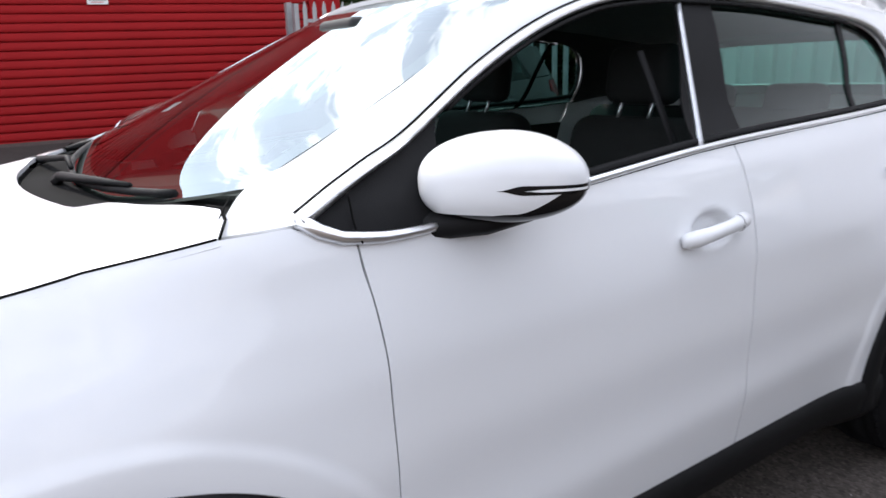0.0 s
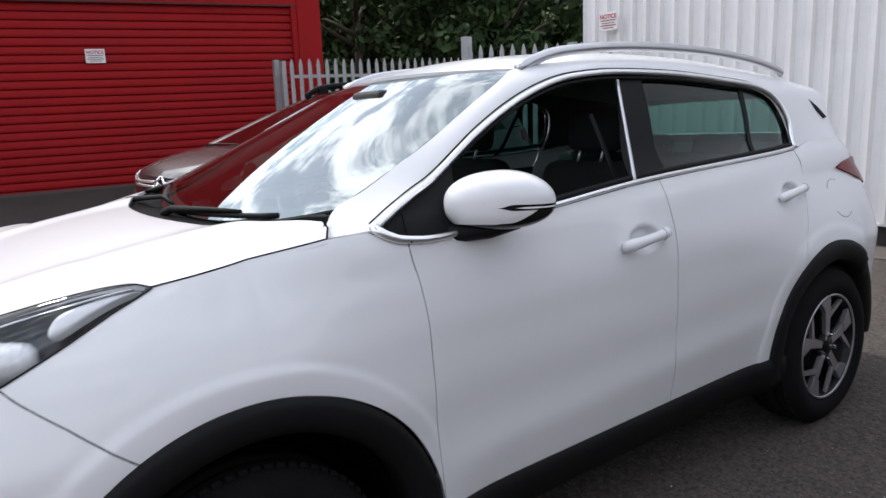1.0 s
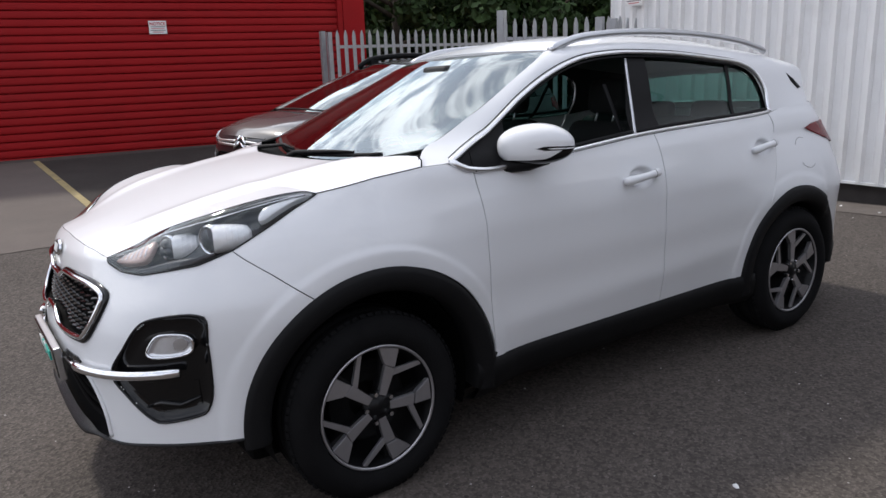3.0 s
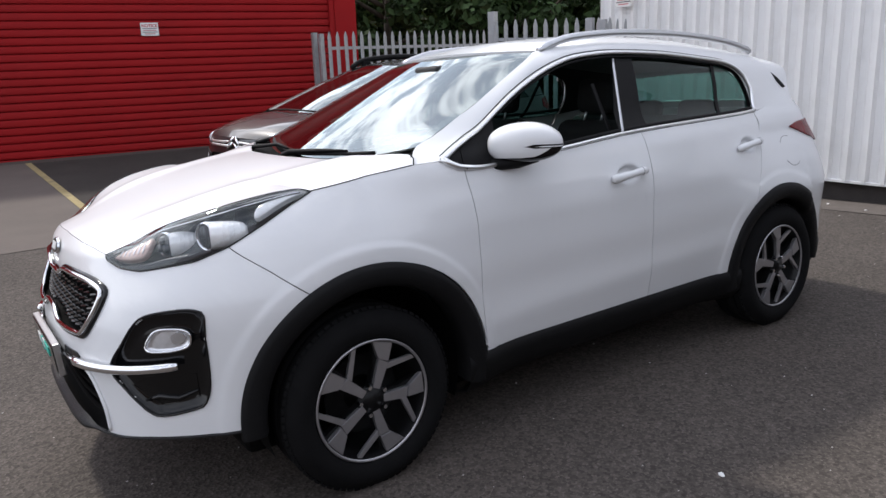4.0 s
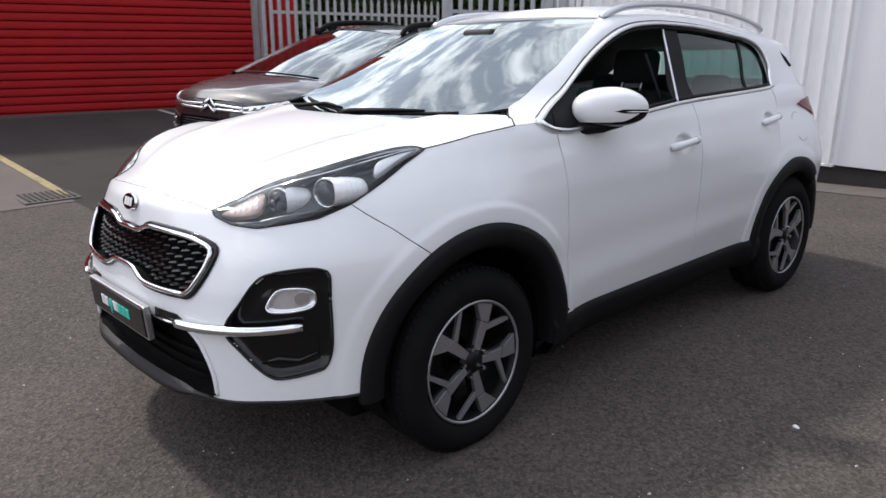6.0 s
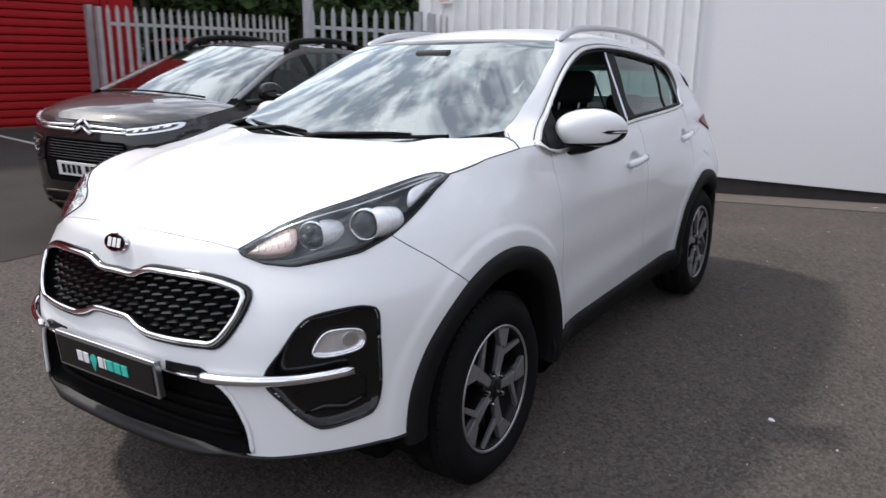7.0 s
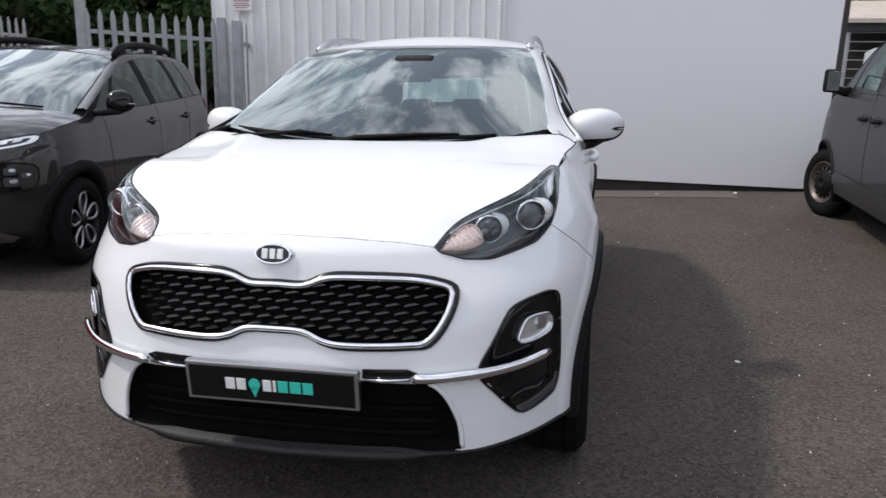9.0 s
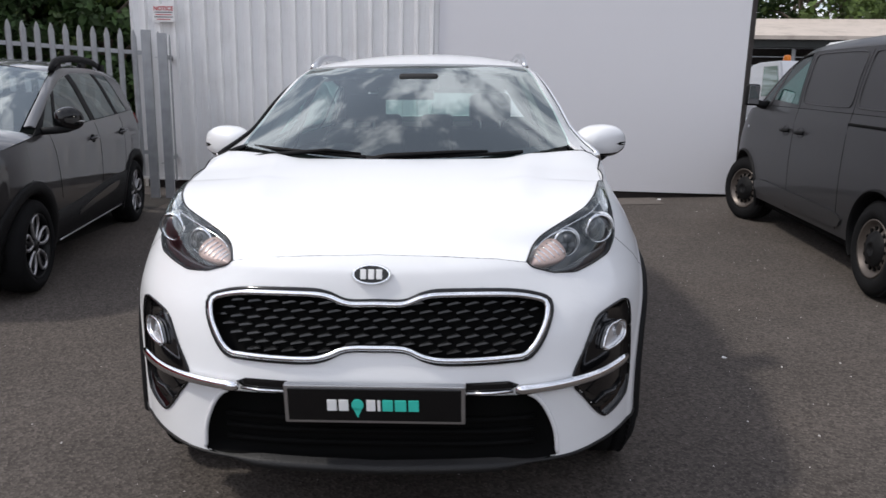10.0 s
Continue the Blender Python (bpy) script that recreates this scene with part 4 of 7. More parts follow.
def door_handle(S, car, x0, x1, z, mir):
    f = flip_y if mir else (lambda p: p)
    lift = ((0, 0.004), (0.04, 0.014), (0.14, 0.026), (0.3, 0.033), (0.55, 0.037), (0.72, 0.035), (0.80, 0.031), (0.93, 0.022), (1, 0.004))
    h = tube("door_handle", f([S.at(x0 + (x1 - x0) * t, z + 0.018 * t, o) for t, o in lift]), [0.012, 0.0185, 0.020, 0.0178, 0.0160, 0.0165, 0.0180, 0.0190, 0.015], WHITE, car, "white grab handle", n=14, flat=1.0)
    tube("key_cover_joint", f([S.at(x0 + (x1 - x0) * 0.77, z + 0.0139 + 0.0178 * math.sin(w), 0.0325 + 0.0178 * math.cos(w)) for w in np.linspace(-1.5, 1.5, 12)]), 0.0007, DARK, h, n=5)


def finish_white_car():
    car, S, L, arch, (fc, rc), (grille_poly, intake_poly), lines, re3, screenG = white_car()
    bonnet_side, lamp_low, lamp_out, joint, gap, lamp_top, fog = lines

    nose_tip = [("y", 0.455, 0.968)]

    def pol(y, z):
        return (S.uy(y, z), z)
    # dark backing under the shut lines
    door_gap2 = [("x", 1.575, 0.398), ("x", 1.575, 0.60), ("x", 1.575, 0.86), ("x", 1.588, 1.05), ("x", 1.575, 1.19)]
    for mir in (False, True):
        for ln in (gap, door_gap2, joint, [("x", 0.42, 1.182), ("x", 0.285, 1.182)]):
            pts = even(L(ln), 26)
            if ln is joint:
                tube("shut_line", [S.at(u, z, 0.0003) * np.array([1, 1 if not mir else -1, 1]) for u, z in pts], 0.0004, DARK, car, n=6)
            G = np.array([[S.at(u - 0.02, z, -0.014) for u, z in pts], [S.at(u + 0.02, z, -0.014) for u, z in pts]])
            sheet("shut_line", G, DARK, car, mirror=mir, flange=0, flip=True)
        f = flip_y if mir else (lambda p: p)
        tube("bonnet_gap", f([S.at(u, z, 0.0) + np.array([0, 0.001, 0.0015]) for u, z in even(L(bonnet_side[4:]), 40)]), 0.0022, DARK, car, n=6)
        tube("bonnet_gap", f([(0.285, -0.812, 1.184), (0.310, -0.785, 1.210), (0.338, -0.756, 1.233)]), 0.0014, DARK, car, n=6)
        tube("intake_fin", f([S.at(*pol(y, z), 0.002) for y, z in smooth_line([(0.455, 0.594), (0.485, 0.575), (0.515, 0.535), (0.545, 0.46), (0.555, 0.38)], 24)]), [0.004] + [0.0075] * 22 + [0.005], WHITE, car, n=8)
        side3 = [S.at(u, z, -0.016) for u, z in even(L(bonnet_side[4:]), 40)]
        G = np.array([[p + np.array([0, -0.02, 0]) for p in side3], [p + np.array([0, 0.03, 0.004]) for p in side3]])
        sheet("bonnet_gutter", G, DARK, car, mirror=mir, flange=0)
    # arch cladding, liners and sills
    prof = ((0.011, -0.012), (0.008, 0.010), (-0.012, 0.020), (-0.045, 0.020), (-0.072, 0.012), (-0.084, -0.012), (-0.086, -0.14))
    for (cx, cz, R), a0, a1 in ((fc, 183, -9), (rc, 189, -6)):
        for mir in (False, True):
            G = np.zeros((len(prof), 60, 3))
            for i, a in enumerate(np.linspace(a0, a1, 60)):
                for j, (dr, off) in enumerate(prof):
                    x, z = cx + (R + dr) * math.cos(radians(a)), cz + (R + dr) * math.sin(radians(a))
                    G[j, i] = S.at(S.ux(x, z), z, off)
            sheet("arch_cladding", G[::-1], BLACK, car, "black plastic wheel-arch cladding", mirror=mir, flange=0)
            k = 1 if mir else -1
            G = np.zeros((4, 40, 3))
            for i, a in enumerate(np.linspace(200, -20, 40)):
                for j, (r, y) in enumerate(((R - 0.084, 0.84), (R - 0.09, 0.6), (R - 0.10, 0.5), (0.02, 0.49))):
                    G[j, i] = (cx + r * math.cos(radians(a)), k * y, cz + r * math.sin(radians(a)))
            sheet("wheel_liner", G, DARK, car, flange=0)
    sill = ((0.402, -0.006), (0.396, 0.012), (0.36, 0.020), (0.29, 0.014), (0.235, -0.02), (0.205, -0.10))
    for mir in (False, True):
        G = np.array([[S.at(x, z, o) for x in np.linspace(0.44, 2.30, 30)] for z, o in sill])
        sheet("sill_cladding", G[::-1], BLACK, car, "black plastic sill cladding", mirror=mir, flange=0)
        G = np.array([[S.at(u, z, o) for u in np.linspace(S.ux(3.10, 0.5), S.xr + S.SPAN, 26)] for z, o in ((0.405, -0.006), (0.40, 0.012), (0.33, 0.014), (0.26, -0.02), (0.22, -0.12))])
        sheet("rear_skirt", G[::-1], BLACK, car, "black rear bumper skirt", mirror=mir, flange=0)
    # lip under the bumper
    zf = lambda u: float(np.interp((S.xc - u) / S.SPAN, [0.55, 0.62, 0.78, 1.0], [0.372, 0.366, 0.368, 0.357]))
    us = np.linspace(S.ux(-0.46, 0.38), S.xc - S.SPAN, 40)
    thin = lambda u: 0.30 + 0.70 * ease(((S.xc - u) / S.SPAN - 0.70) / 0.08)
    half = [[S.at(u, zf(u) + dz * thin(u), o * thin(u)) for u in us] for dz, o in ((0.012, -0.01), (0.004, 0.008), (-0.004, 0.020), (-0.022, 0.018), (-0.036, -0.015), (-0.05, -0.10))]
    G = np.array(half)
    full = np.concatenate([G, (G * np.array([1, -1, 1]))[:, -2::-1]], axis=1)
    sheet("front_lip", full, LIPGREY, car, "dark grey plastic front lip", flange=0)
    # underbody and engine bay block out the light
    boxed("underbody", (-0.42, -0.70, 0.185), (3.2, 0.70, 0.36), DARK, car, 0.03)
    boxed("engine_block", (-0.60, -0.47, 0.36), (0.36, 0.47, 0.90), DARK, car, 0.05)
    boxed("rear_block", (2.3, -0.47, 0.36), (3.25, 0.47, 0.70), DARK, car, 0.05)

    # wheels
    for x in (0.0, 2.67):
        for side in (-1, 1):
            wheel_parts(car, x, side * 0.797, side, seed_angle=-3 if x == 0 else 20, turn=0)

    # grille
    gu = [pol(y * 1.008, 0.795 + (z - 0.795) * 1.03) for y, z in smooth_line(grille_poly, 160, True)]
    grille = S.patch("grille", gu, DARK, car, off=0.002, depth=0.034, label="black mesh grille in a chrome surround")
    tube("grille_surround", [S.at(u, z, 0.010) for u, z in [pol(y, z) for y, z in smooth_line([(y * 0.966, 0.795 + (z - 0.795) * 0.885) for y, z in grille_poly], 150, True)]], 0.0095, CHROME, grille, "chrome grille surround", closed=True, n=8)
    tube("grille_edge", [S.at(u, z, 0.003) for u, z in [pol(y, z) for y, z in smooth_line([(y * 0.993, 0.795 + (z - 0.795) * 0.985) for y, z in grille_poly], 150, True)]], 0.0085, GLOSS, grille, "black outer edge of the surround", closed=True, n=8)
    me = None
    inner = [(y * 0.945, 0.795 + (z - 0.795) * 0.80) for y, z in grille_poly]
    row = 0
    z = 0.694
    while z < 0.89:
        y = -0.52 + (0.028 if row % 2 else 0)
        while y < 0.52:
            if inside((y, z), inner):
                if me is None:
                    V = [(-0.026, -0.004, 0.002), (0.026, 0.006, 0.002), (0.010, 0.016, 0.003), (-0.024, 0.006, 0.003), (-0.022, -0.003, 0.014), (0.022, 0.005, 0.011), (0.008, 0.009, 0.012), (-0.02, 0.003, 0.014)]
                    F = [(0, 1, 5, 4), (1, 2, 6, 5), (2, 3, 7, 6), (3, 0, 4, 7), (4, 5, 6, 7)]
                    me = bpy.data.meshes.new("grille_bar")
                    me.from_pydata(V, [], F)
                    me.materials.append(GRILLEBLACK)
                u = S.uy(y, z)
                p, nrm = S.at(u, z, -0.028), Vector(S.normal(u, z))
                if y < 0:
                    p, nrm = np.array([*S.at(S.uy(-y, z), z, -0.028)]) * np.array([1, -1, 1]), Vector(S.normal(S.uy(-y, z), z) * np.array([1, -1, 1]))
                right = Vector((0, 0, 1)).cross(nrm).normalized()
                up = nrm.cross(right)
                b = link("grille_bar", me, grille)
                b.matrix_basis = Matrix(((right.x, up.x, nrm.x, p[0]), (right.y, up.y, nrm.y, p[1]), (right.z, up.z, nrm.z, p[2]), (0, 0, 0, 1)))
            y += 0.056
        z += 0.0235
        row += 1
    # emblem: a plain chrome oval with dark field
    em = thing_part("emblem", car, pose(-0.843, 0.012, 0.951, 90 - 16, 0, -90))
    bm = bmesh.new()
    bmesh.ops.create_cone(bm, cap_ends=True, segments=36, radius1=0.061, radius2=0.056, depth=0.008, matrix=Matrix.Diagonal((1, 0.52, 1, 1)))
    part("oval", bm, CHROME, em, smooth=False)
    bm = bmesh.new()
    bmesh.ops.create_cone(bm, cap_ends=True, segments=36, radius1=0.052, radius2=0.052, depth=0.010, matrix=Matrix.Diagonal((1, 0.50, 1, 1)))
    part("field", bm, GLOSS, em)
    for k in (-0.024, 0.0, 0.024):
        boxed("mark", (k - 0.009, -0.015, 0.004), (k + 0.009, 0.015, 0.0068), PRINTWHITE, em, 0.002)

    # lower intake, plate and chrome bar
    iu = [pol(y * 1.008, 0.47 + (z - 0.47) * 1.02) for y, z in even(intake_poly + intake_poly[:1], 110)[:-1]]
    intake = S.patch("lower_intake", iu, DARK, car, off=0.003, depth=0.06, label="black lower air intake")
    for k, zz in enumerate((0.41, 0.45, 0.49)):
        pts = [S.at(S.uy(y, zz), zz, -0.045) for y in np.linspace(0.50, 0.01, 14)]
        tube("intake_slat", pts + flip_y(pts)[::-1], 0.009, DARK, intake, n=6)
    plate = thing_part("plate", car, pose(-0.938, 0, 0.577, 0, -4, 0))
    boxed("plate_frame", (-0.002, -0.270, -0.062), (0.022, 0.270, 0.062), SATIN, plate, 0.004, "grey plate frame")
    boxed("plate_board", (-0.006, -0.258, -0.052), (0.004, 0.258, 0.052), GLOSS, plate, 0.002, "black show plate with white and teal print")
    y = 0.140
    for i, (w, c) in enumerate(((0.029, PRINTWHITE), (0.029, PRINTWHITE), (0.042, TEAL), (0.026, PRINTWHITE), (0.009, PRINTWHITE), (0.031, TEAL), (0.034, TEAL), (0.031, TEAL))):
        if i == 2:
            bm = bmesh.new()
            bmesh.ops.create_cone(bm, cap_ends=True, segments=20, radius1=0.018, radius2=0.018, depth=0.003, matrix=pose(-0.0075, y - w / 2, 0.002, 0, 90, 0))
            part("print", bm, c, plate)
            extrude("print", [(y - w / 2 - 0.014, -0.008), (y - w / 2 + 0.014, -0.008), (y - w / 2, -0.040)], -0.009, -0.006, c, plate, plane="yz")
        else:
            boxed("print", (-0.009, y - w, -0.018), (-0.006, y, 0.018), c, plate, 0.001)
        y -= w + 0.006
    for mir in (False, True):
        f = flip_y if mir else (lambda p: p)
        bar = [(0.415, 0.612), (0.47, 0.612), (0.56, 0.614), (0.66, 0.617), (0.72, 0.621), (0.775, 0.627)]
        tube("chrome_bar", f([S.at(*pol(y, z), 0.022) for y, z in smooth_line(bar, 24)]), [0.008] + [0.013] * 22 + [0.011], CHROME, car, "chrome bumper bar", n=10, flat=1.25)
        slot = [(y, z) for y, z in ((0.27, 0.632), (0.40, 0.634), (0.43, 0.622), (0.40, 0.606), (0.27, 0.604))]
        S.patch("bar_slot", [pol(y, z) for y, z in slot], GLOSS, car, off=0.006, mirror=mir)
        tube("slot_trim", f([S.at(*pol(y, z), 0.012) for y, z in ((0.275, 0.603), (0.35, 0.603), (0.41, 0.606))]), 0.005, CHROME, car, n=6)
        # fog lamp pocket
        fo = [pol(0.725 + (y - 0.725) * 1.02, 0.63 + (z - 0.63) * 1.012) for y, z in smooth_line(fog, 70, True)]
        pocket = S.patch("fog_surround", fo, GLOSS, car, off=0.003, label="gloss black fog lamp surround", mirror=mir, depth=0.016)
        tube("pocket_edge", f([S.at(u, z, 0.002) for u, z in fo]), 0.0045, GLOSS, pocket, closed=True, n=6)
        bez = [(0.706, 0.680), (0.716, 0.726), (0.736, 0.745), (0.780, 0.742), (0.795, 0.720), (0.789, 0.684), (0.745, 0.672)]
        lo = [pol(y, z) for y, z in smooth_line(bez, 40, True)]
        S.patch("fog_bezel", lo, FOGSILVER, pocket, off=0.000, depth=0.010, label="bright fog lamp bezel", mirror=mir)
        tube("fog_ring", f([S.at(u, z, 0.002) for u, z in lo]), 0.0045, CHROME, pocket, "chrome fog lamp rim", closed=True, n=8)
        le = [pol(0.772 + 0.013 * math.cos(w), 0.714 + 0.020 * math.sin(w)) for w in np.linspace(0, 2 * math.pi, 24, endpoint=False)]
        S.patch("fog_lens", le, SATIN, pocket, off=-0.003, label="grey fog lamp lens", mirror=mir)
        low = [pol(y, z) for y, z in ((0.660, 0.555), (0.70, 0.585), (0.800, 0.588), (0.801, 0.505), (0.735, 0.482))]
        S.patch("fog_grid", low, GLOSS, pocket, off=-0.010, mirror=mir, depth=0.012)
        tube("pocket_fin", f([S.at(*pol(y, z), -0.010) for y, z in ((0.69, 0.50), (0.725, 0.515), (0.765, 0.505), (0.80, 0.53))]), [0.004, 0.010, 0.010, 0.004], GLOSS, pocket, n=8)
        # headlamp: a bulged lens between wing, bumper and bonnet
        bot3 = np.array([S.at(u, z) for u, z in even(L(nose_tip + lamp_low) + L(lamp_out)[1:], 60)])
        bot3 = even(bot3, 60)
        top3 = smooth_line(lamp_top, 60)
        nu, nv = 60, 18
        base = np.zeros((nv, nu, 3))
        for j in range(nv):
            for i in range(nu):
                v = j / (nv - 1)
                base[j, i] = bot3[i] * (1 - v) + top3[i] * v
        NB = np.cross(np.gradient(base, axis=1), np.gradient(base, axis=0))
        NB /= np.maximum(np.linalg.norm(NB, axis=2, keepdims=True), 1e-9)
        mean = NB[4:14, 6:54].reshape(-1, 3).mean(0)
        mean = mean if mean[0] < 0 else -mean
        mean /= np.linalg.norm(mean)
        wide = np.linalg.norm(top3 - bot3, axis=1)

        def lamp_at(s, v, off=0.0):
            """A point of the lens: s from the nose tip outwards, v from the lower edge up."""
            a, b = s * (nu - 1), v * (nv - 1)
            i, j = min(nu - 2, int(a)), min(nv - 2, int(b))
            fa, fb = a - i, b - j
            p = (base[j, i] * (1 - fa) + base[j, i + 1] * fa) * (1 - fb) + (base[j + 1, i] * (1 - fa) + base[j + 1, i + 1] * fa) * fb
            bulge = 0.16 * float(np.interp(a, np.arange(nu), wide)) * math.sin(math.pi * min(1, max(0, v))) ** 0.8
            return p + mean * (bulge + off)
        grid = lambda fn: np.array([[fn(i / (nu - 1), j / (nv - 1)) for i in range(nu)] for j in range(nv)])

        def hollow(s, v):
            e = min(1, min(v, 1 - v) * 5.5, min(s, 1 - s) * 9)
            return lamp_at(s, v, -0.075 * ease(e))
        lamp = sheet("headlamp", grid(hollow), LAMPGREY, car, "clear headlamp with twin projectors in a dark housing", mirror=mir, flange=0)
        sheet("lens_cover", grid(lambda s, v: lamp_at(s, v, 0.003)), LENS, lamp, "clear lens cover", mirror=mir, flange=0)
        k = 1 if mir else -1
        rim = [lamp_at(s, 0.0, 0.002) for s in np.linspace(0, 1, 60)] + [lamp_at(s, 1.0, 0.002) for s in np.linspace(1, 0, 60)]
        tube("lamp_seal", f(rim), 0.0024, GLOSS, lamp, n=6, closed=True)

        tube("light_guide", f([lamp_at(s, 0.90 - 0.25 * s * s, -0.004) for s in np.linspace(0.12, 0.95, 40)]), 0.0022, CHROME, lamp, "bright strip along the upper edge", n=6)

        def lamp_panel(name, outline, off, depth, material, label=""):
            """A raised panel inside the lamp over an outline of (s, v)."""
            O = smooth_line(outline, 36, True)
            c = O.mean(0)
            V, F = [], []
            for q, d in ((1.0, -0.02), (1.0, 0.0), (0.93, depth), (0.55, depth * 1.15), (0.1, depth * 1.2)):
                for p in O:
                    g = c + (p - c) * q
                    V.append(lamp_at(g[0], g[1], off + d))
            for ring in range(4):
                for i in range(36):
                    a, b = ring * 36 + i, ring * 36 + (i + 1) % 36
                    F.append((a, b, b + 36, a + 36))
            F.append(tuple(range(144, 180)))
            V = np.array(V)
            if mir:
                V, F = V * np.array([1, -1, 1]), [h[::-1] for h in F]
            return pydata(name, V, F, material, lamp, label)
        lamp_panel("indicator_reflector", [(0.05, 0.40), (0.10, 0.78), (0.20, 0.88), (0.25, 0.80), (0.235, 0.40), (0.17, 0.30)], -0.024, 0.008, INDICATOR, "ribbed bright indicator bowl")
        for q in np.linspace(0.09, 0.22, 6):
            tube("indicator_rib", f([lamp_at(q, v, -0.013) for v in np.linspace(0.42, 0.80, 7)]), 0.0022, CHROME, lamp, n=5)
        lamp_panel("side_reflector", [(0.74, 0.28), (0.745, 0.62), (0.82, 0.70), (0.93, 0.66), (0.95, 0.55)], -0.014, 0.004, LAMPWHITE, "bright reflector panel")
        lamp_panel("lamp_blade", [(0.08, 0.10), (0.30, 0.20), (0.50, 0.16), (0.49, 0.08), (0.25, 0.05)], -0.020, 0.004, LAMPGREY, "grey lower blade")
        for cx, cy, cz, r in ((-0.478, 0.716, 1.022, 0.040), (-0.578, 0.592, 0.992, 0.037)):
            long = 0.125 if cy > 0.6 else 0.095
            turned = Matrix.Translation((cx + 0.012, k * cy, cz)) @ Matrix.Rotation(math.atan2(-0.95, k * 0.26), 4, "Z")
            shape = [(r * 1.22, 0.0), (r * 1.16, long * 0.3), (r * 1.02, long * 0.7), (r * 0.86, long * 0.9), (r * 0.5, long), (0.0, long)]
            lathe("projector_sleeve", shape, LAMPWHITE, lamp, "bright ribbed projector sleeve", n=36).matrix_basis = turned
            for q in (0.35, 0.5, 0.65, 0.8):
                rr = float(np.interp(q * long, [s[1] for s in shape], [s[0] for s in shape]))
                lathe("sleeve_rib", [(rr + 0.0005, q * long - 0.002), (rr + 0.002, q * long), (rr + 0.0005, q * long + 0.002)], LAMPWHITE, lamp, n=36).matrix_basis = turned
            m = pose(cx, k * cy, cz, 0, 0, -k * 20)
            lensp = [(r * math.sin(w), -r * 0.45 * math.cos(w)) for w in np.linspace(math.pi / 2, 0, 8)]
            pr = lathe("projector", [(r * 1.02, 0.03)] + lensp, LAMPGREY, lamp, "glassy projector lens", n=32)
            pr.matrix_basis = m @ pose(0, 0, 0, 0, 0, -90)
            ring = lathe("projector_ring", [(r * 1.30, 0.045), (r * 1.26, 0.004), (r * 1.20, -0.006), (r * 1.10, -0.006), (r * 1.0, 0.010)], CHROME, lamp, "bright projector ring", n=40)
            ring.matrix_basis = m @ pose(0, 0, 0, 0, 0, -90)
            if cy < 0.6:
                for w in (90, 210, 330):
                    cell = lathe("led_cell", [(0.016, -0.006), (0.014, -0.020), (0.008, -0.024), (0.0, -0.025)], LAMPGREY, lamp, n=16)
                    cell.matrix_basis = m @ pose(0, 0, 0, 0, 0, -90) @ pose(0.018 * math.cos(radians(w)), 0, 0.018 * math.sin(radians(w)))
        # tail lamp
        tl = [(S.ux(x, z), z) for x, z in ((2.905, 1.112), (2.99, 1.135), (3.12, 1.140), (3.29, 1.135), (3.31, 1.02), (3.24, 1.003), (3.08, 1.045))]
        S.patch("tail_lamp", tl, REDLENS, car, off=0.012, label="red tail lamp", mirror=mir)
        door_handle(S, car, 1.300, 1.525, 1.006, mir)
        door_handle(S, car, 2.31, 2.535, 1.040, mir)
        # fuel flap edge
        if not mir:
            fl = [(2.83 + 0.088 * math.cos(w), 0.985 + 0.082 * math.sin(w)) for w in np.linspace(-2.5, -0.9, 12)]
            tube("flap_edge", [S.at(S.ux(x, z), z, 0.0) for x, z in fl], 0.0011, PLASTIC, car, n=5)
            fl = [(2.83 + 0.088 * math.cos(w), 0.985 + 0.082 * math.sin(w)) for w in np.linspace(1.2, 2.5, 12)]
            tube("flap_edge", [S.at(S.ux(x, z), z, 0.0) for x, z in fl], 0.0011, PLASTIC, car, n=5)
        # roof rail
        rail = smooth_line([(1.19, -0.560, 1.592), (1.27, -0.556, 1.622), (1.42, -0.553, 1.652), (1.75, -0.550, 1.668), (2.2, -0.545, 1.655), (2.6, -0.535, 1.617), (2.84, -0.528, 1.572), (2.90, -0.526, 1.550)], 50)
        tube("roof_rail", f(rail), 0.017, SATIN, car, "satin silver roof rail", n=8, flat=1.1)
        door_mirror(car, 1 if mir else -1)
    # corner cover beside the scuttle
        cc = [(0.29, 0.80, 1.190), (0.36, 0.73, 1.212), (0.42, 0.69, 1.228)]
        if mir:
            tube("scuttle_end", f([(x, -y, z + 0.012) for x, y, z in cc]), [0.010, 0.020, 0.012], BLACK, car, n=8, flat=0.6)

    # wipers
    for y0, y1, nm in ((0.16, -0.50, "a"), (0.66, 0.05, "b")):
        w = thing_part("wiper", car, Matrix.Identity(4))
        pts = []
        for t in np.linspace(0, 1, 14):
            y = y0 + (y1 - y0) * t
            i = int(round((y / 0.72 + 1) * 20))
            i = min(40, max(0, i))
            k = abs(y / 0.72) ** 2.2
            zz = 1.175 + 0.055 * k + 0.012 * math.sin(math.pi * t)
            xx = 0.232 + (0.42 - 0.232) * k + 0.02
            pts.append((xx - 0.02, y, zz + 0.012))
        tube("wiper_blade", pts, 0.009, BLACK, w, "black wiper blade", n=6)
        a = Vector(pts[7])
        tube("wiper_arm", [Vector((0.20, y0, 1.185)), Vector((0.20, y0 - 0.08, 1.205)), a + Vector((-0.01, 0, 0.016)), Vector(pts[10]) + Vector((0, 0, 0.012))], [0.016, 0.013, 0.009, 0.006], BLACK, w, n=6)

    # cabin
    boxed("cabin_floor", (0.3, -0.74, 0.36), (3.1, 0.74, 0.42), DARK, car)
    dash = cushion("dashboard", (0.36, -0.70, 0.75), (0.80, 0.70, 1.12), PLASTIC, car, 0.07, "black dashboard")
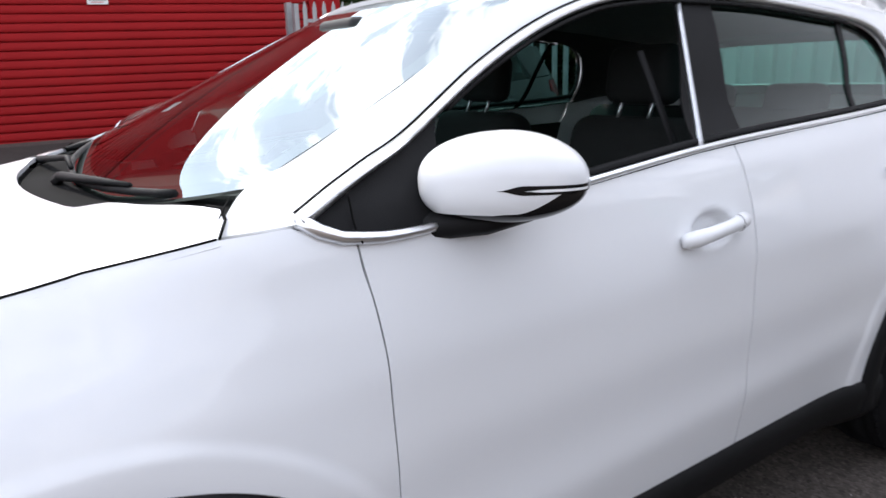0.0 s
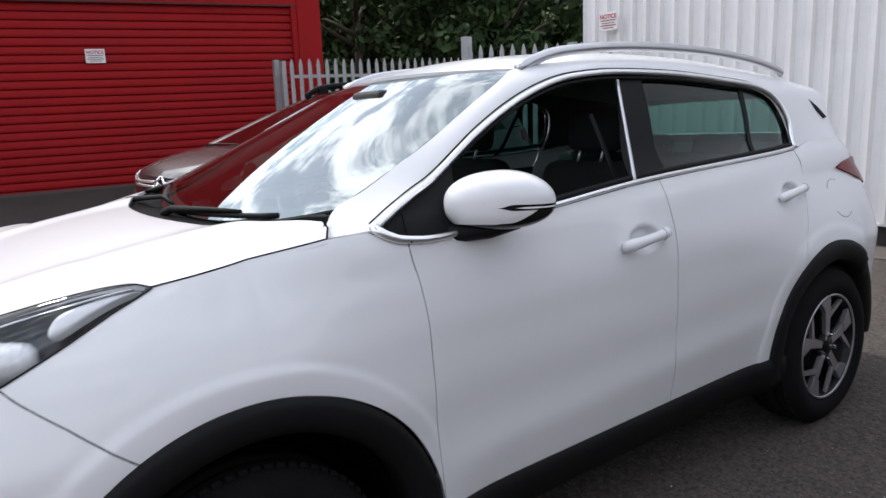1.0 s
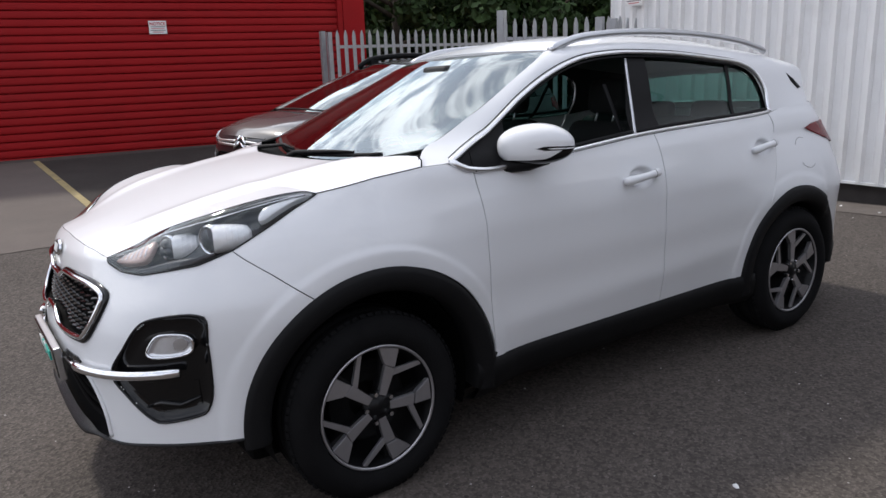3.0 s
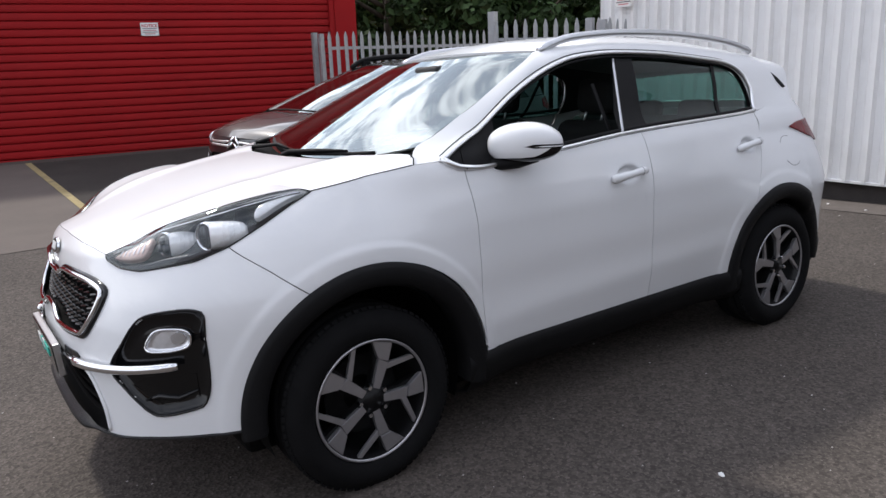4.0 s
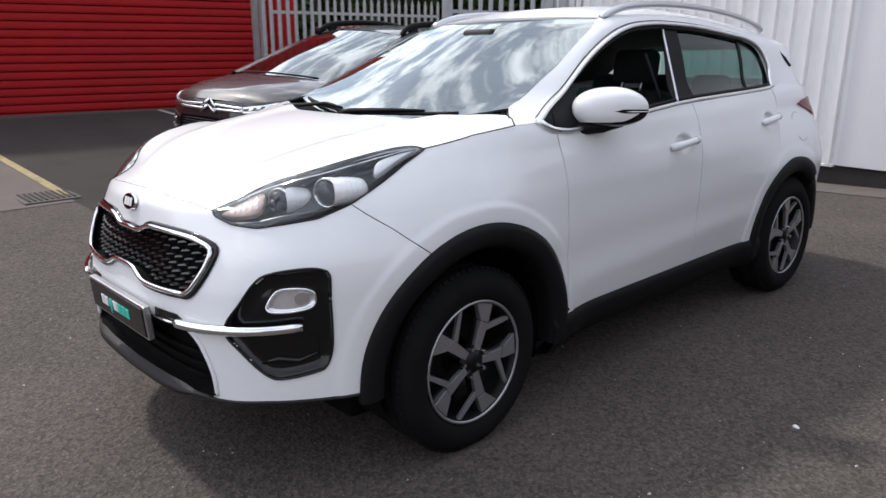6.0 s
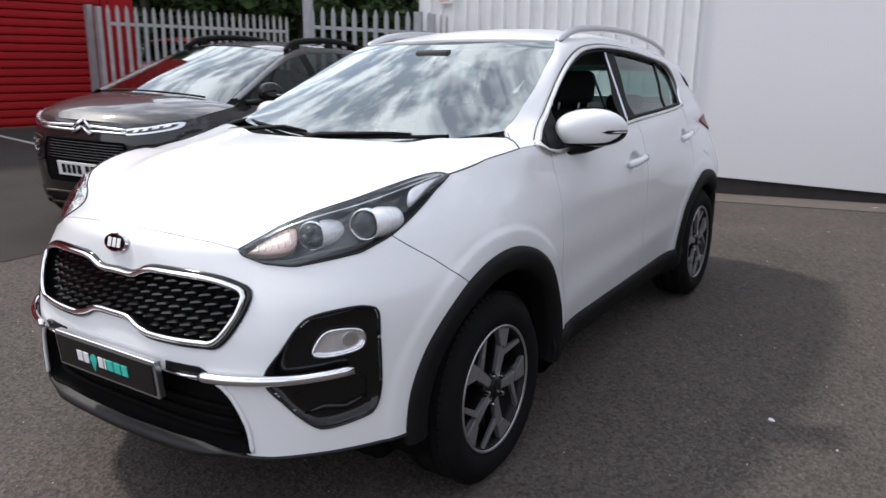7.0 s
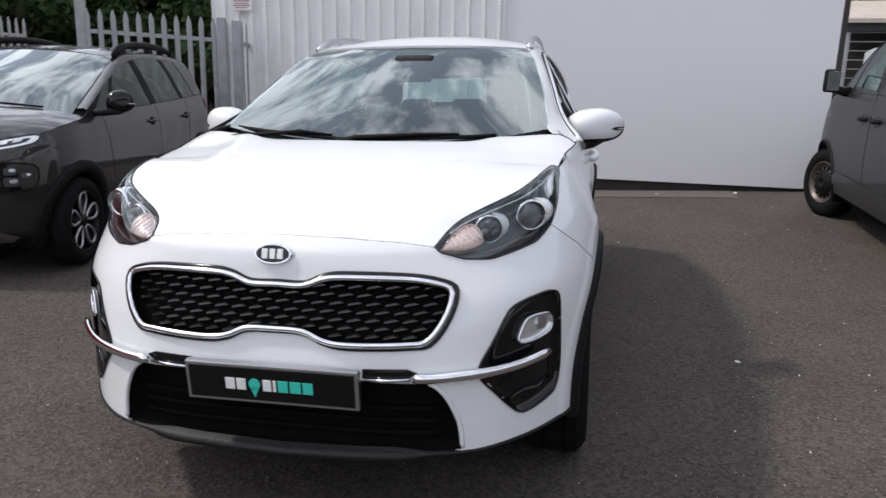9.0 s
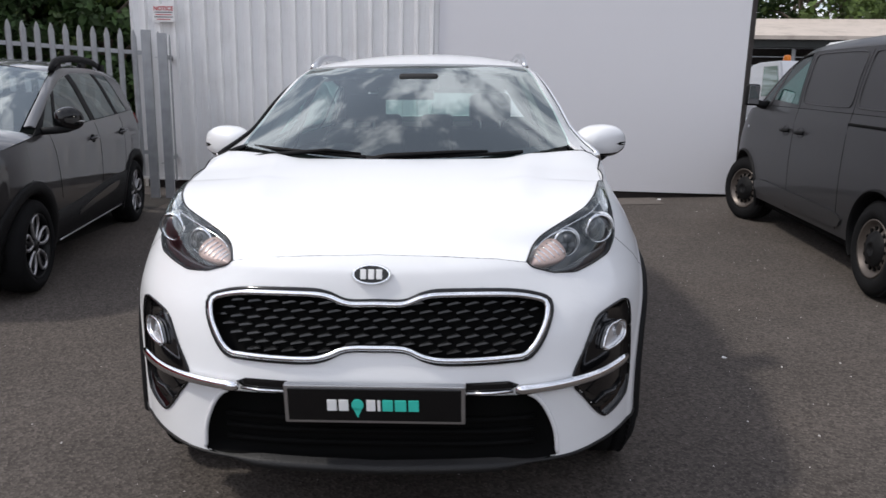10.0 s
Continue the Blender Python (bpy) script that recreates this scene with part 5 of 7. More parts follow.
    for y in (-0.38, 0.38):
        seat = thing_part("front_seat", car, pose(1.28, y, 0.42))
        cushion("seat_base", (-0.30, -0.25, 0.0), (0.28, 0.25, 0.30), FABRIC, seat, 0.08, "black fabric seat base")
        cushion("seat_back", (0.0, -0.25, 0.0), (0.16, 0.25, 0.62), FABRIC, seat, 0.07, "black fabric backrest", pose(0.24, 0, 0.24, 0, 16, 0))
        cushion("headrest", (0.0, -0.13, 0.0), (0.10, 0.13, 0.18), FABRIC, seat, 0.045, "black headrest", pose(0.43, 0, 0.86, 0, 10, 0))
        for k in (-0.06, 0.06):
            tube("headrest_post", [(0.44, k, 0.80), (0.48, k, 0.90)], 0.007, SATIN, seat, n=6)
    bench = thing_part("rear_seat", car, pose(2.05, 0, 0.42))
    cushion("seat_base", (-0.25, -0.62, 0.0), (0.25, 0.62, 0.28), FABRIC, bench, 0.08)
    cushion("seat_back", (0.0, -0.62, 0.0), (0.16, 0.62, 0.62), FABRIC, bench, 0.07, "", pose(0.28, 0, 0.22, 0, 20, 0))
    for y in (-0.38, 0.0, 0.38):
        cushion("headrest", (0.0, -0.12, 0.0), (0.09, 0.12, 0.15), FABRIC, bench, 0.04, "", pose(0.50, y, 0.73, 0, 12, 0))
    wheel = thing_part("steering_wheel", car, pose(0.86, 0.38, 1.02, 0, -66, 0))
    tube("wheel_rim", [(0.185 * math.cos(a), 0.185 * math.sin(a), 0) for a in np.linspace(0, 2 * math.pi, 32, endpoint=False)], 0.016, PLASTIC, wheel, closed=True)
    cushion("wheel_boss", (-0.07, -0.15, -0.03), (0.06, 0.15, 0.02), PLASTIC, wheel, 0.02)
    boxed("rear_view_mirror", (1.00, -0.07, 1.425), (1.03, 0.21, 1.49), PLASTIC, car, 0.012, "black rear-view mirror")
    cushion("sensor_box", (0.93, -0.10, 1.475), (1.06, 0.10, 1.56), PLASTIC, car, 0.02)
    G = np.zeros((8, 9, 3))
    for j in range(8):
        for i in range(9):
            s = (i - 4) / 4
            x = 1.10 + 2.0 * j / 7
            G[j, i] = (x, 0.52 * s, float(np.interp(x, [1.05, 1.4, 1.8, 2.3, 3.1], [1.55, 1.585, 1.60, 1.585, 1.48])) - 0.04 * s * s)
    sheet("headlining", G, LINING, car, "pale grey headlining", flange=0)
    for mir in (False, True):
        G = np.array([[S.at(x, z, -0.06) for x in np.linspace(0.5, 2.55, 20)] for z in np.linspace(0.4, 1.13, 8)])
        sheet("door_trim", G, PLASTIC, car, "black door trim", flip=True, mirror=mir, flange=0)
        f = flip_y if mir else (lambda p: p)
        tube("pillar_trim", f([(0.42, -0.68, 1.20), (0.80, -0.61, 1.38), (1.16, -0.54, 1.55)]), 0.035, LINING, car, n=8)
        tube("seat_belt", f([S.at(1.46, 1.45, -0.05), S.at(1.50, 1.0, -0.08)]), 0.018, BLACK, car, n=6, flat=0.3)
    # the off side stands a little further out than the near side
    for ob in car.children:
        gain = lambda x, y: 0.052 * ease((x + 0.95) / 0.65) * min(1, max(0, y) / 0.65)
        if ob.matrix_basis != Matrix.Identity(4):
            at = ob.matrix_basis.translation
            ob.matrix_basis = Matrix.Translation((0, gain(at.x, at.y), 0)) @ ob.matrix_basis
            continue
        for sub in [ob] + list(ob.children_recursive):
            if sub.matrix_basis != Matrix.Identity(4):
                at = sub.matrix_basis.translation
                sub.matrix_basis = Matrix.Translation((0, gain(at.x, at.y), 0)) @ sub.matrix_basis
            elif sub.type == "MESH":
                for v in sub.data.vertices:
                    v.co.y += gain(v.co.x, v.co.y)
    # parcel area
    boxed("boot_floor", (2.4, -0.60, 0.70), (3.25, 0.60, 0.95), DARK, car, 0.03)
    return car


LINING = mat("headlining", (0.16, 0.16, 0.157), 0.9, vary=0.1, scale=30)
white = finish_white_car()


# ---- buildings ----
def red_building():
    """Long red roller shutter, 8.6 degrees off the yard's axis."""
    z0 = 0.33
    base = thing("wall_red", "bright red building front with a wide corrugated roller shutter", "building", pose(5.97, 9.79, 0, 0, 0, -8.6), kind="structure")
    bm = bmesh.new()
    box(bm, (-0.42, 0.0, -0.3), (0.0, 6.0, 4.9), 0.01)
    part("pier", bm, REDPAINT, base, "red painted corner pier")
    boxed("header", (-20, 0.02, 3.2), (-0.42, 6.0, 4.9), REDPAINT, base, 0.01)
    n, pitch = 27, 0.128
    for i in range(n):
        z = z0 - 0.35 + i * pitch
        V, F = [], []
        prof = ((0.122, 0.0), (0.099, 0.003), (0.088, 0.012), (0.084, 0.042), (0.090, 0.088), (0.103, 0.116), (0.122, 0.124))
        for x in np.linspace(-20.0, -0.42, 9):
            w = 0.003 * math.sin(x * 1.7 + i)
            V += [(x, y + w, z + h) for y, h in prof]
        k = len(prof)
        for c in range(8):
            F += [(c * k + q, (c + 1) * k + q, (c + 1) * k + q + 1, c * k + q + 1) for q in range(k - 1)]
        pydata("slat", V, F, REDPAINT, base, smooth=False)
    boxed("shutter_back", (-20, 0.135, -0.4), (-0.42, 0.30, 3.3), REDPAINT, base)
    for zz in (3.19, 3.44):
        boxed("header_joint", (-20, 0.012, zz), (-0.42, 0.022, zz + 0.02), CLADDARK, base)
    boxed("shutter_guide", (-0.52, 0.02, -0.2), (-0.425, 0.10, 3.2), REDPAINT, base, 0.005)


def white_building():
    wall = thing("wall_white", "white steel-clad building with ribbed and flat sheets over a dark plinth", "building", pose(6.66, 0, 0, 0, 0, -1.0), kind="structure")
    top = 6.2
    # local y runs along the wall; ribbed from 0.28 to 4.22, flat from -3.60 to 0.28
    boxed("core", (0.06, -3.58, 0.0), (9.0, 4.20, top), CLAD, wall)
    boxed("plinth", (0.035, -3.55, -0.4), (0.06, 4.15, 0.26), CLADDARK, wall, label="dark recessed plinth")
    y = 0.25
    pitch = 0.195
    while y < 4.20:
        bm = bmesh.new()
        w = min(pitch, 4.22 - y)
        prof = [(0.0, 0.0), (0.050, 0.0), (0.064, -0.056), (0.102, -0.056), (0.118, 0.0), (0.158, 0.0), (0.162, -0.003), (0.168, -0.003), (0.172, 0.0), (pitch, 0.0)]
        prof = [p for p in prof if p[0] <= w + 1e-6]
        V = [(d, y + s, 0.235) for s, d in prof] + [(d, y + s, top) for s, d in prof]
        k = len(prof)
        F = [(i, i + k, i + 1 + k, i + 1) for i in range(k - 1)]
        bm.free()
        pydata("ribbed_sheet", V, F, CLAD, wall, smooth=False)
        y += pitch
    boxed("flat_sheet", (-0.02, -3.58, 0.235), (0.03, 0.245, top), FLATCLAD, wall, 0.004, "large flat white panel")
    boxed("edge_strip", (-0.03, -3.64, 0.0), (0.05, -3.585, top), CLADDARK, wall, 0.004, "dark corner strip")
    boxed("drip_flashing", (-0.045, 0.28, 0.215), (0.03, 4.20, 0.240), CLAD, wall, 0.003)


def palisade(name, a, b, z_top_a, z_top_b, group, pitch=0.155):
    """A run of palisade fence from a to b."""
    a, b = Vector((*a, 0)), Vector((*b, 0))
    d = b - a
    ang = math.degrees(math.atan2(d.y, d.x))
    n = int(d.length / pitch)
    run = thing(name, "galvanised steel palisade fence with pointed pales", "fence", pose(a.x, a.y, 0, 0, 0, ang))
    me = None
    for i in range(n + 1):
        s = i * pitch
        zt = z_top_a + (z_top_b - z_top_a) * s / d.length
        if me is None:
            V, F = [], []
            prof = [(-0.034, 0.0), (-0.017, -0.012), (0.017, -0.012), (0.034, 0.0)]
            for h, k in ((-1.86, 1.0), (-0.10, 1.0), (-0.035, 0.55), (0.0, 0.12)):
                V += [(x * k, y, h) for x, y in prof]
            for j in range(3):
                for q in range(3):
                    F.append((j * 4 + q, j * 4 + q + 1, j * 4 + q + 5, j * 4 + q + 4))
            me = bpy.data.meshes.new("pale")
            me.from_pydata(V, [], F)
            me.materials.append(GALV)
        p = link("pale", me, run)
        p.matrix_basis = pose(s, 0, zt, 0, 0.4 * math.sin(i * 2.3), 0)
    for h in (-0.28, -1.55):
        bm = bmesh.new()
        box(bm, (0, 0.004, -0.025), (d.length, 0.010, 0.025))
        box(bm, (0, 0.010, -0.025), (d.length, 0.045, -0.019))
        r = part("rail", bm, GALV, run)
        r.matrix_basis = pose(0, 0, z_top_a + h, 0, -math.degrees(math.atan2(z_top_b - z_top_a, d.length)), 0)
    return run


def fence_post(x, y, top, w=0.11, ang=-70):
    bm = bmesh.new()
    box(bm, (-w / 2, -0.004, -0.3), (w / 2, 0.004, top), 0.001)
    box(bm, (-w / 2, 0.0, -0.3), (-w / 2 + 0.008, 0.10, top), 0.001)
    box(bm, (w / 2 - 0.008, 0.0, -0.3), (w / 2, 0.10, top), 0.001)
    p = part("fence_post", bm, GALV)
    p.matrix_basis = pose(x, y, 0, 0, 0, ang)
    return tagged(p, "broad galvanised steel fence post between pale runs", "fence post", "fence posts")


def unseen_wall():
    """A long plain brick wall added unseen behind the camera, to block low sky light and darken reflections."""
    w = thing("wall_south", "long plain brown brick wall closing the yard", "wall", pose(0, -13.0, 0), kind="structure")
    boxed("wall", (-22, -0.3, -0.5), (16, 0.0, 3.7), YARDBRICK, w, 0.01)
    boxed("coping", (-22.05, -0.36, 3.7), (16.05, 0.06, 3.82), CONCRETE, w, 0.01)


YARDBRICK = mat("yard_brick", (0.13, 0.085, 0.065), 0.9, vary=0.3, scale=4, bump=0.3, bump_scale=30)
red_building()
white_building()
unseen_wall()
palisade("gate_leaf", (4.90, 8.87), (8.49, 8.60), 2.24, 2.24, "fence")
palisade("fence", (5.93, 5.55), (6.62, 3.98), 2.20, 2.13, "fence")
palisade("gate_leaf", (5.98, 3.57), (6.87, 3.73), 2.08, 2.08, "fence", 0.20)
fence_post(5.90, 5.63, 2.32)
fence_post(4.77, 9.15, 2.24, 0.08, -5)
fence_post(4.79, 8.93, 2.21, 0.07, -5)
fence_post(5.93, 3.64, 2.09, 0.055, 10)
fence_post(5.98, 3.47, 2.06, 0.05, 10)


# ---- the other vehicles ----
GREYPAINT = mat("grey_metallic", (0.014, 0.0125, 0.0132), 0.40, 0.15, vary=0.06, scale=4, coat=0.9, spec=0.25)
VANPAINT = mat("dark_grey_paint", (0.017, 0.017, 0.019), 0.42, 0.1, vary=0.06, scale=3, coat=0.25, spec=0.35, dirt=(0.026, 0.025, 0.023), dirt_amount=0.25, dirt_scale=2.0)
REDCAR = mat("red_car_paint", (0.30, 0.02, 0.03), 0.35, coat=0.6)
YELLOWED = mat("plate_white", (0.72, 0.72, 0.70), 0.4)
ORANGE = mat("orange_lens", (0.75, 0.20, 0.01), 0.3)


def lower_shell(S, car, paint, fc, rc, low, nose_top, belt, tail_top, name="body"):
    """Both flanks with nose and tail: skins in front of, between and behind the wheel arches."""
    L = S.line
    (fx, fz, R), (rx, rz, R2) = fc, rc
    for mir in (False, True):
        a0 = 180 + math.degrees(math.asin((fz - low) / R))
        b0 = 180 + math.degrees(math.asin((rz - low) / R2))
        front_x = fx + R * math.cos(radians(a0))
        bottom = L([("y", 0.0, low), ("y", 0.4, low), ("x", (front_x + S.nose(low)) / 2, low), ("x", front_x, low)])
        right = L([("x", x, z) for x, z in arc(fx, fz, R, a0, 90, 18)] + [("x", fx, belt(fx))])
        left = L([("y", 0.0, z) for z in np.linspace(low, nose_top[0][2], 14)])
        sheet("nose", S.grid(bottom, L(nose_top + [("x", fx, belt(fx))]), left, right, 44, 34), paint, car, mirror=mir)
        bottom = L([("x", x, z) for x, z in arc(fx, fz, R, 90, 180 - a0, 16)] + [("x", x, low) for x in np.linspace(fx + R + 0.05, rx - R2 - 0.05, 8)] + [("x", x, z) for x, z in arc(rx, rz, R2, b0, 90, 16)])
        G = S.grid(bottom, L([("x", x, belt(x)) for x in np.linspace(fx, rx, 20)]), L([("x", fx, fz + R), ("x", fx, belt(fx))]), L([("x", rx, rz + R2), ("x", rx, belt(rx))]), 70, 26)
        sheet("flank", G, paint, car, mirror=mir)
        bottom = L([("x", x, z) for x, z in arc(rx, rz, R2, 90, 180 - b0, 16)] + [("x", rx + R2 + 0.1, low)] + [("r", y, low) for y in (0.5, 0.25, 0.0)])
        G = S.grid(bottom, L([("x", rx, belt(rx)), ("x", S.xr, belt(S.xr))] + [("r", y, tail_top) for y in (0.6, 0.4, 0.2, 0.0)]), L([("x", rx, rz + R2), ("x", rx, belt(rx))]), L([("r", 0, low), ("r", 0, tail_top)]), 44, 26)
        sheet("tail", G, paint, car, mirror=mir)


def cladding(S, car, fc, rc, low, width=0.07):
    prof = ((0.006, -0.008), (0.004, 0.012), (-0.01, 0.018), (-width * 0.6, 0.016), (-width, 0.0), (-width, -0.14))
    for (cx, cz, R) in (fc, rc):
        for mir in (False, True):
            G = np.zeros((len(prof), 44, 3))
            for i, a in enumerate(np.linspace(200, -20, 44)):
                for j, (dr, off) in enumerate(prof):
                    x, z = cx + (R + dr) * math.cos(radians(a)), cz + (R + dr) * math.sin(radians(a))
                    G[j, i] = S.at(S.ux(x, z), z, off)
            sheet("arch_cladding", G[::-1], BLACK, car, "black plastic wheel-arch cladding", mirror=mir, flange=0)
            k = 1 if mir else -1
            G = np.zeros((3, 30, 3))
            for i, a in enumerate(np.linspace(200, -20, 30)):
                for j, (r, y) in enumerate(((R - width, S.w(cx, 0.5) - 0.08), (R - width, 0.5), (0.02, 0.49))):
                    G[j, i] = (cx + r * math.cos(radians(a)), k * y, cz + r * math.sin(radians(a)))
            sheet("wheel_liner", G, DARK, car, flange=0)


def side_band(S, car, name, b0, b1, t0, t1, bz, tz, material, off, label=""):
    """A pane or pillar on both flanks between two bottom and two top places."""
    for mir in (False, True):
        G = np.zeros((10, 16, 3))
        for i in range(16):
            u = i / 15
            xb, xt = b0 + (b1 - b0) * u, t0 + (t1 - t0) * u
            for j in range(10):
                v = j / 9
                x = xb + (xt - xb) * v
                z0, z1 = bz(xb), tz(xt)
                G[j, i] = S.at(x, z0 + (z1 - z0) * v, off)
        sheet(name, G, material, car, label, mirror=mir, flange=0.006)


def cap_skin(name, car, material, rows, label="", n=25, power=2.3, flange=0.01):
    """A panel across the car from rows of (side point, middle point)."""
    G = np.zeros((len(rows), 2 * n - 1, 3))
    for j, (p, m) in enumerate(rows):
        for i in range(2 * n - 1):
            s = (i - n + 1) / (n - 1)
            k = abs(s) ** power
            G[j, i] = (m[0] + (p[0] - m[0]) * s * s, p[1] * -s if p[1] < 0 else p[1] * s, m[2] + (p[2] - m[2]) * k)
    return sheet(name, G, material, car, label, flange=flange, flip=True)


def rows_between(sides, mids, n=16):
    a, b = smooth_line(sides, n), smooth_line(mids, n)
    return list(zip(a, b))


def petal_wheel(car, x, y, side, r=0.325, rim=0.222, width=0.205, hub_z=0.325):
    """Two-tone alloy: bright loops standing on a black dished centre."""
    w = thing_part("wheel", car, pose(x, y, hub_z) @ (Matrix.Identity(4) if side < 0 else pose(0, 0, 0, 0, 0, 180)))
    h = width / 2
    prof = [(rim - 0.004, h - 0.03), (rim + 0.004, -h + 0.012), (rim + 0.012, -h - 0.002), (rim + 0.045, -h - 0.012), (r - 0.028, -h + 0.002), (r - 0.012, -h + 0.014), (r - 0.003, -h + 0.034), (r, -h + 0.055), (r, h - 0.055), (r - 0.012, h - 0.014), (r - 0.03, h), (rim - 0.004, h - 0.03)]
    lathe("tyre", prof, RUBBER, w, "black rubber road tyre", n=56)
    face = -h + 0.012
    lathe("rim", [(rim + 0.005, face - 0.008), (rim - 0.001, face - 0.012), (rim - 0.005, face - 0.004), (rim - 0.018, face + 0.04), (rim - 0.03, h - 0.03)], WHEELBLACK, w, "black alloy rim", n=48)
    lathe("barrel", [(rim - 0.02, face + 0.06), (0.14, face + 0.075), (0.0, face + 0.075)], DARK, w, n=36)
    for i in range(5):
        a = radians(72 * i + 18)
        u, v = Vector((math.cos(a), 0, math.sin(a))), Vector((-math.sin(a), 0, math.cos(a)))
        loop = []
        for t in np.linspace(0, 2 * math.pi, 26, endpoint=False):
            k = 0.132 + 0.082 * math.cos(t)
            loop.append(u * k + v * (0.014 + 0.26 * k) * math.sin(t) + Vector((0, face + 0.012 - 0.06 * (k - 0.05), 0)))
        tube("spoke", loop, 0.0125, ALLOY, w, "bright machined spoke loop", closed=True, n=6)
        tube("spoke_back", [u * 0.03 + Vector((0, face + 0.03, 0)), u * 0.20 + Vector((0, face + 0.022, 0))], [0.03, 0.014], WHEELBLACK, w, n=6)
    lathe("centre_cap", [(0.055, face + 0.03), (0.045, face + 0.004), (0.0, face + 0.002)], WHEELBLACK, w, n=24)


def grey_crossover():
    car = thing("crossover", "dark grey crossover with black roof rails, parked by the fence", "car", pose(1.793, 3.629, 0.055, 1.2, -0.3, 11.0))
    half = spline([(0.2, 0.82), (0.45, 0.862), (0.7, 0.876), (0.9, 0.868), (1.0, 0.852), (1.08, 0.825), (1.2, 0.775), (1.4, 0.69), (1.55, 0.60)])
    nose = spline([(0.2, -0.60), (0.35, -0.68), (0.6, -0.705), (0.8, -0.70), (0.92, -0.68), (1.0, -0.62), (1.06, -0.48), (1.2, -0.2)])
    tail = spline([(0.2, 3.32), (0.6, 3.42), (0.95, 3.40), (1.2, 3.30), (1.5, 3.14)])
    S = Body(half, nose, tail, 0.05, 2.75, spline([(0.2, 3.1), (0.9, 2.8), (1.1, 2.3)]), spline([(0.2, 3.6), (0.9, 3.2), (1.1, 2.6)]))
    L = S.line
    at = lambda y, z, off: S.at(S.uy(y, z), z, off)
    oval = lambda pts, n: [(S.uy(y, z), z) for y, z in smooth_line(pts, n, True)]
    fc, rc = (-0.06, 0.34, 0.43), (2.604, 0.34, 0.42)
    belt = spline([(-0.2, 1.03), (0.3, 1.075), (1.0, 1.095), (2.0, 1.12), (2.9, 1.15)])
    nose_top = [("y", 0.0, 0.955), ("y", 0.35, 0.955), ("y", 0.60, 0.968), ("x", -0.36, 0.995)]
    lower_shell(S, car, GREYPAINT, fc, rc, 0.36, nose_top, belt, 1.15)
    cladding(S, car, fc, rc, 0.36, 0.085)
    for mir in (False, True):
        zt = lambda x: 0.50 + 0.09 * ease((x - 0.4) / 1.7)
        G = np.array([[S.at(x, 0.20 if k == 0 else 0.24 + (zt(x) - 0.24) * k, o) for x in np.linspace(0.34, 2.26, 30)] for k, o in ((0, -0.08), (0.001, 0.0), (0.2, 0.016), (0.6, 0.016), (0.97, 0.012), (1.0, -0.006))])
        sill = sheet("sill_cladding", G, BLACK, car, "deep black plastic door cladding", mirror=mir, flange=0)
        o = [(S.ux(x, z), z) for x, z in smooth_line([(0.80, 0.40), (1.2, 0.425), (1.80, 0.465), (1.95, 0.53), (1.6, 0.515), (1.0, 0.455)], 40, True)]
        S.patch("door_blade", o, GREYPAINT, sill, off=0.024, mirror=mir, label="grey blade set in the cladding")
        tube("sill_edge", [p * np.array([1, -1 if mir else 1, 1]) for p in [S.at(x, 0.262, 0.010) for x in np.linspace(0.45, 2.15, 12)]], 0.006, SATIN, sill, n=6)
    G = np.array([[at(y, z, o) for y in np.linspace(0.78, 0.0, 24)] for z, o in ((0.18, -0.10), (0.21, -0.01), (0.30, 0.008), (0.365, 0.010), (0.37, -0.01))])
    full = np.concatenate([G, (G * np.array([1, -1, 1]))[:, -2::-1]], axis=1)
    skirt = sheet("front_skirt", full, BLACK, car, "black front skirt", flip=False)
    # bonnet, screen, roof
    side = [S.at(u, z) for u, z in L(nose_top[1:] + [("x", -0.18, 1.03), ("x", 0.0, 1.055), ("x", 0.14, 1.07)])]
    cap_skin("bonnet", car, GREYPAINT, rows_between(side, [(-0.68, 0, 0.962), (-0.58, 0, 1.03), (-0.38, 0, 1.09), (-0.12, 0, 1.13), (0.0, 0, 1.14)], 22), "grey bonnet", power=3.0)
    edge = [(0.12, -0.735, 1.085), (0.60, -0.665, 1.27), (1.22, -0.58, 1.50), (1.52, -0.585, 1.545), (2.2, -0.57, 1.55), (2.85, -0.55, 1.51), (3.05, -0.55, 1.45)]
    e = smooth_line(edge, 60)
    g = rows_between([p for p in e if p[0] <= 1.23], [(0.0, 0, 1.135), (0.52, 0, 1.34), (1.14, 0, 1.545)], 20)
    screen = cap_skin("windscreen", car, SCREEN, g, "windscreen reflecting the sky", flange=0)
    cap_skin("screen_surround", screen, BLACK, [(a + np.array([0.03, 0, -0.03]), b + np.array([0.03, 0, -0.03])) for a, b in g[-3:]], flange=0)
    cap_skin("scuttle", car, BLACK, [(a + np.array([d, 0, -0.006]), b + np.array([d, 0, -0.006])) for d, (a, b) in ((-0.11, g[0]), (0.03, g[0]))], "black scuttle", flange=0)
    for y0, y1 in ((0.10, -0.55), (0.62, 0.02)):
        tube("wiper", [(-0.02 + 0.20 * (y / 0.75) ** 2, y, 1.162 - 0.055 * (y / 0.75) ** 2) for y in np.linspace(y0, y1, 10)], 0.009, BLACK, car, "black wiper", n=6)
    cap_skin("roof", car, GREYPAINT, rows_between([p for p in e if p[0] >= 1.21], [(1.14, 0, 1.55), (1.6, 0, 1.595), (2.3, 0, 1.59), (3.1, 0, 1.49)], 20), "grey roof")
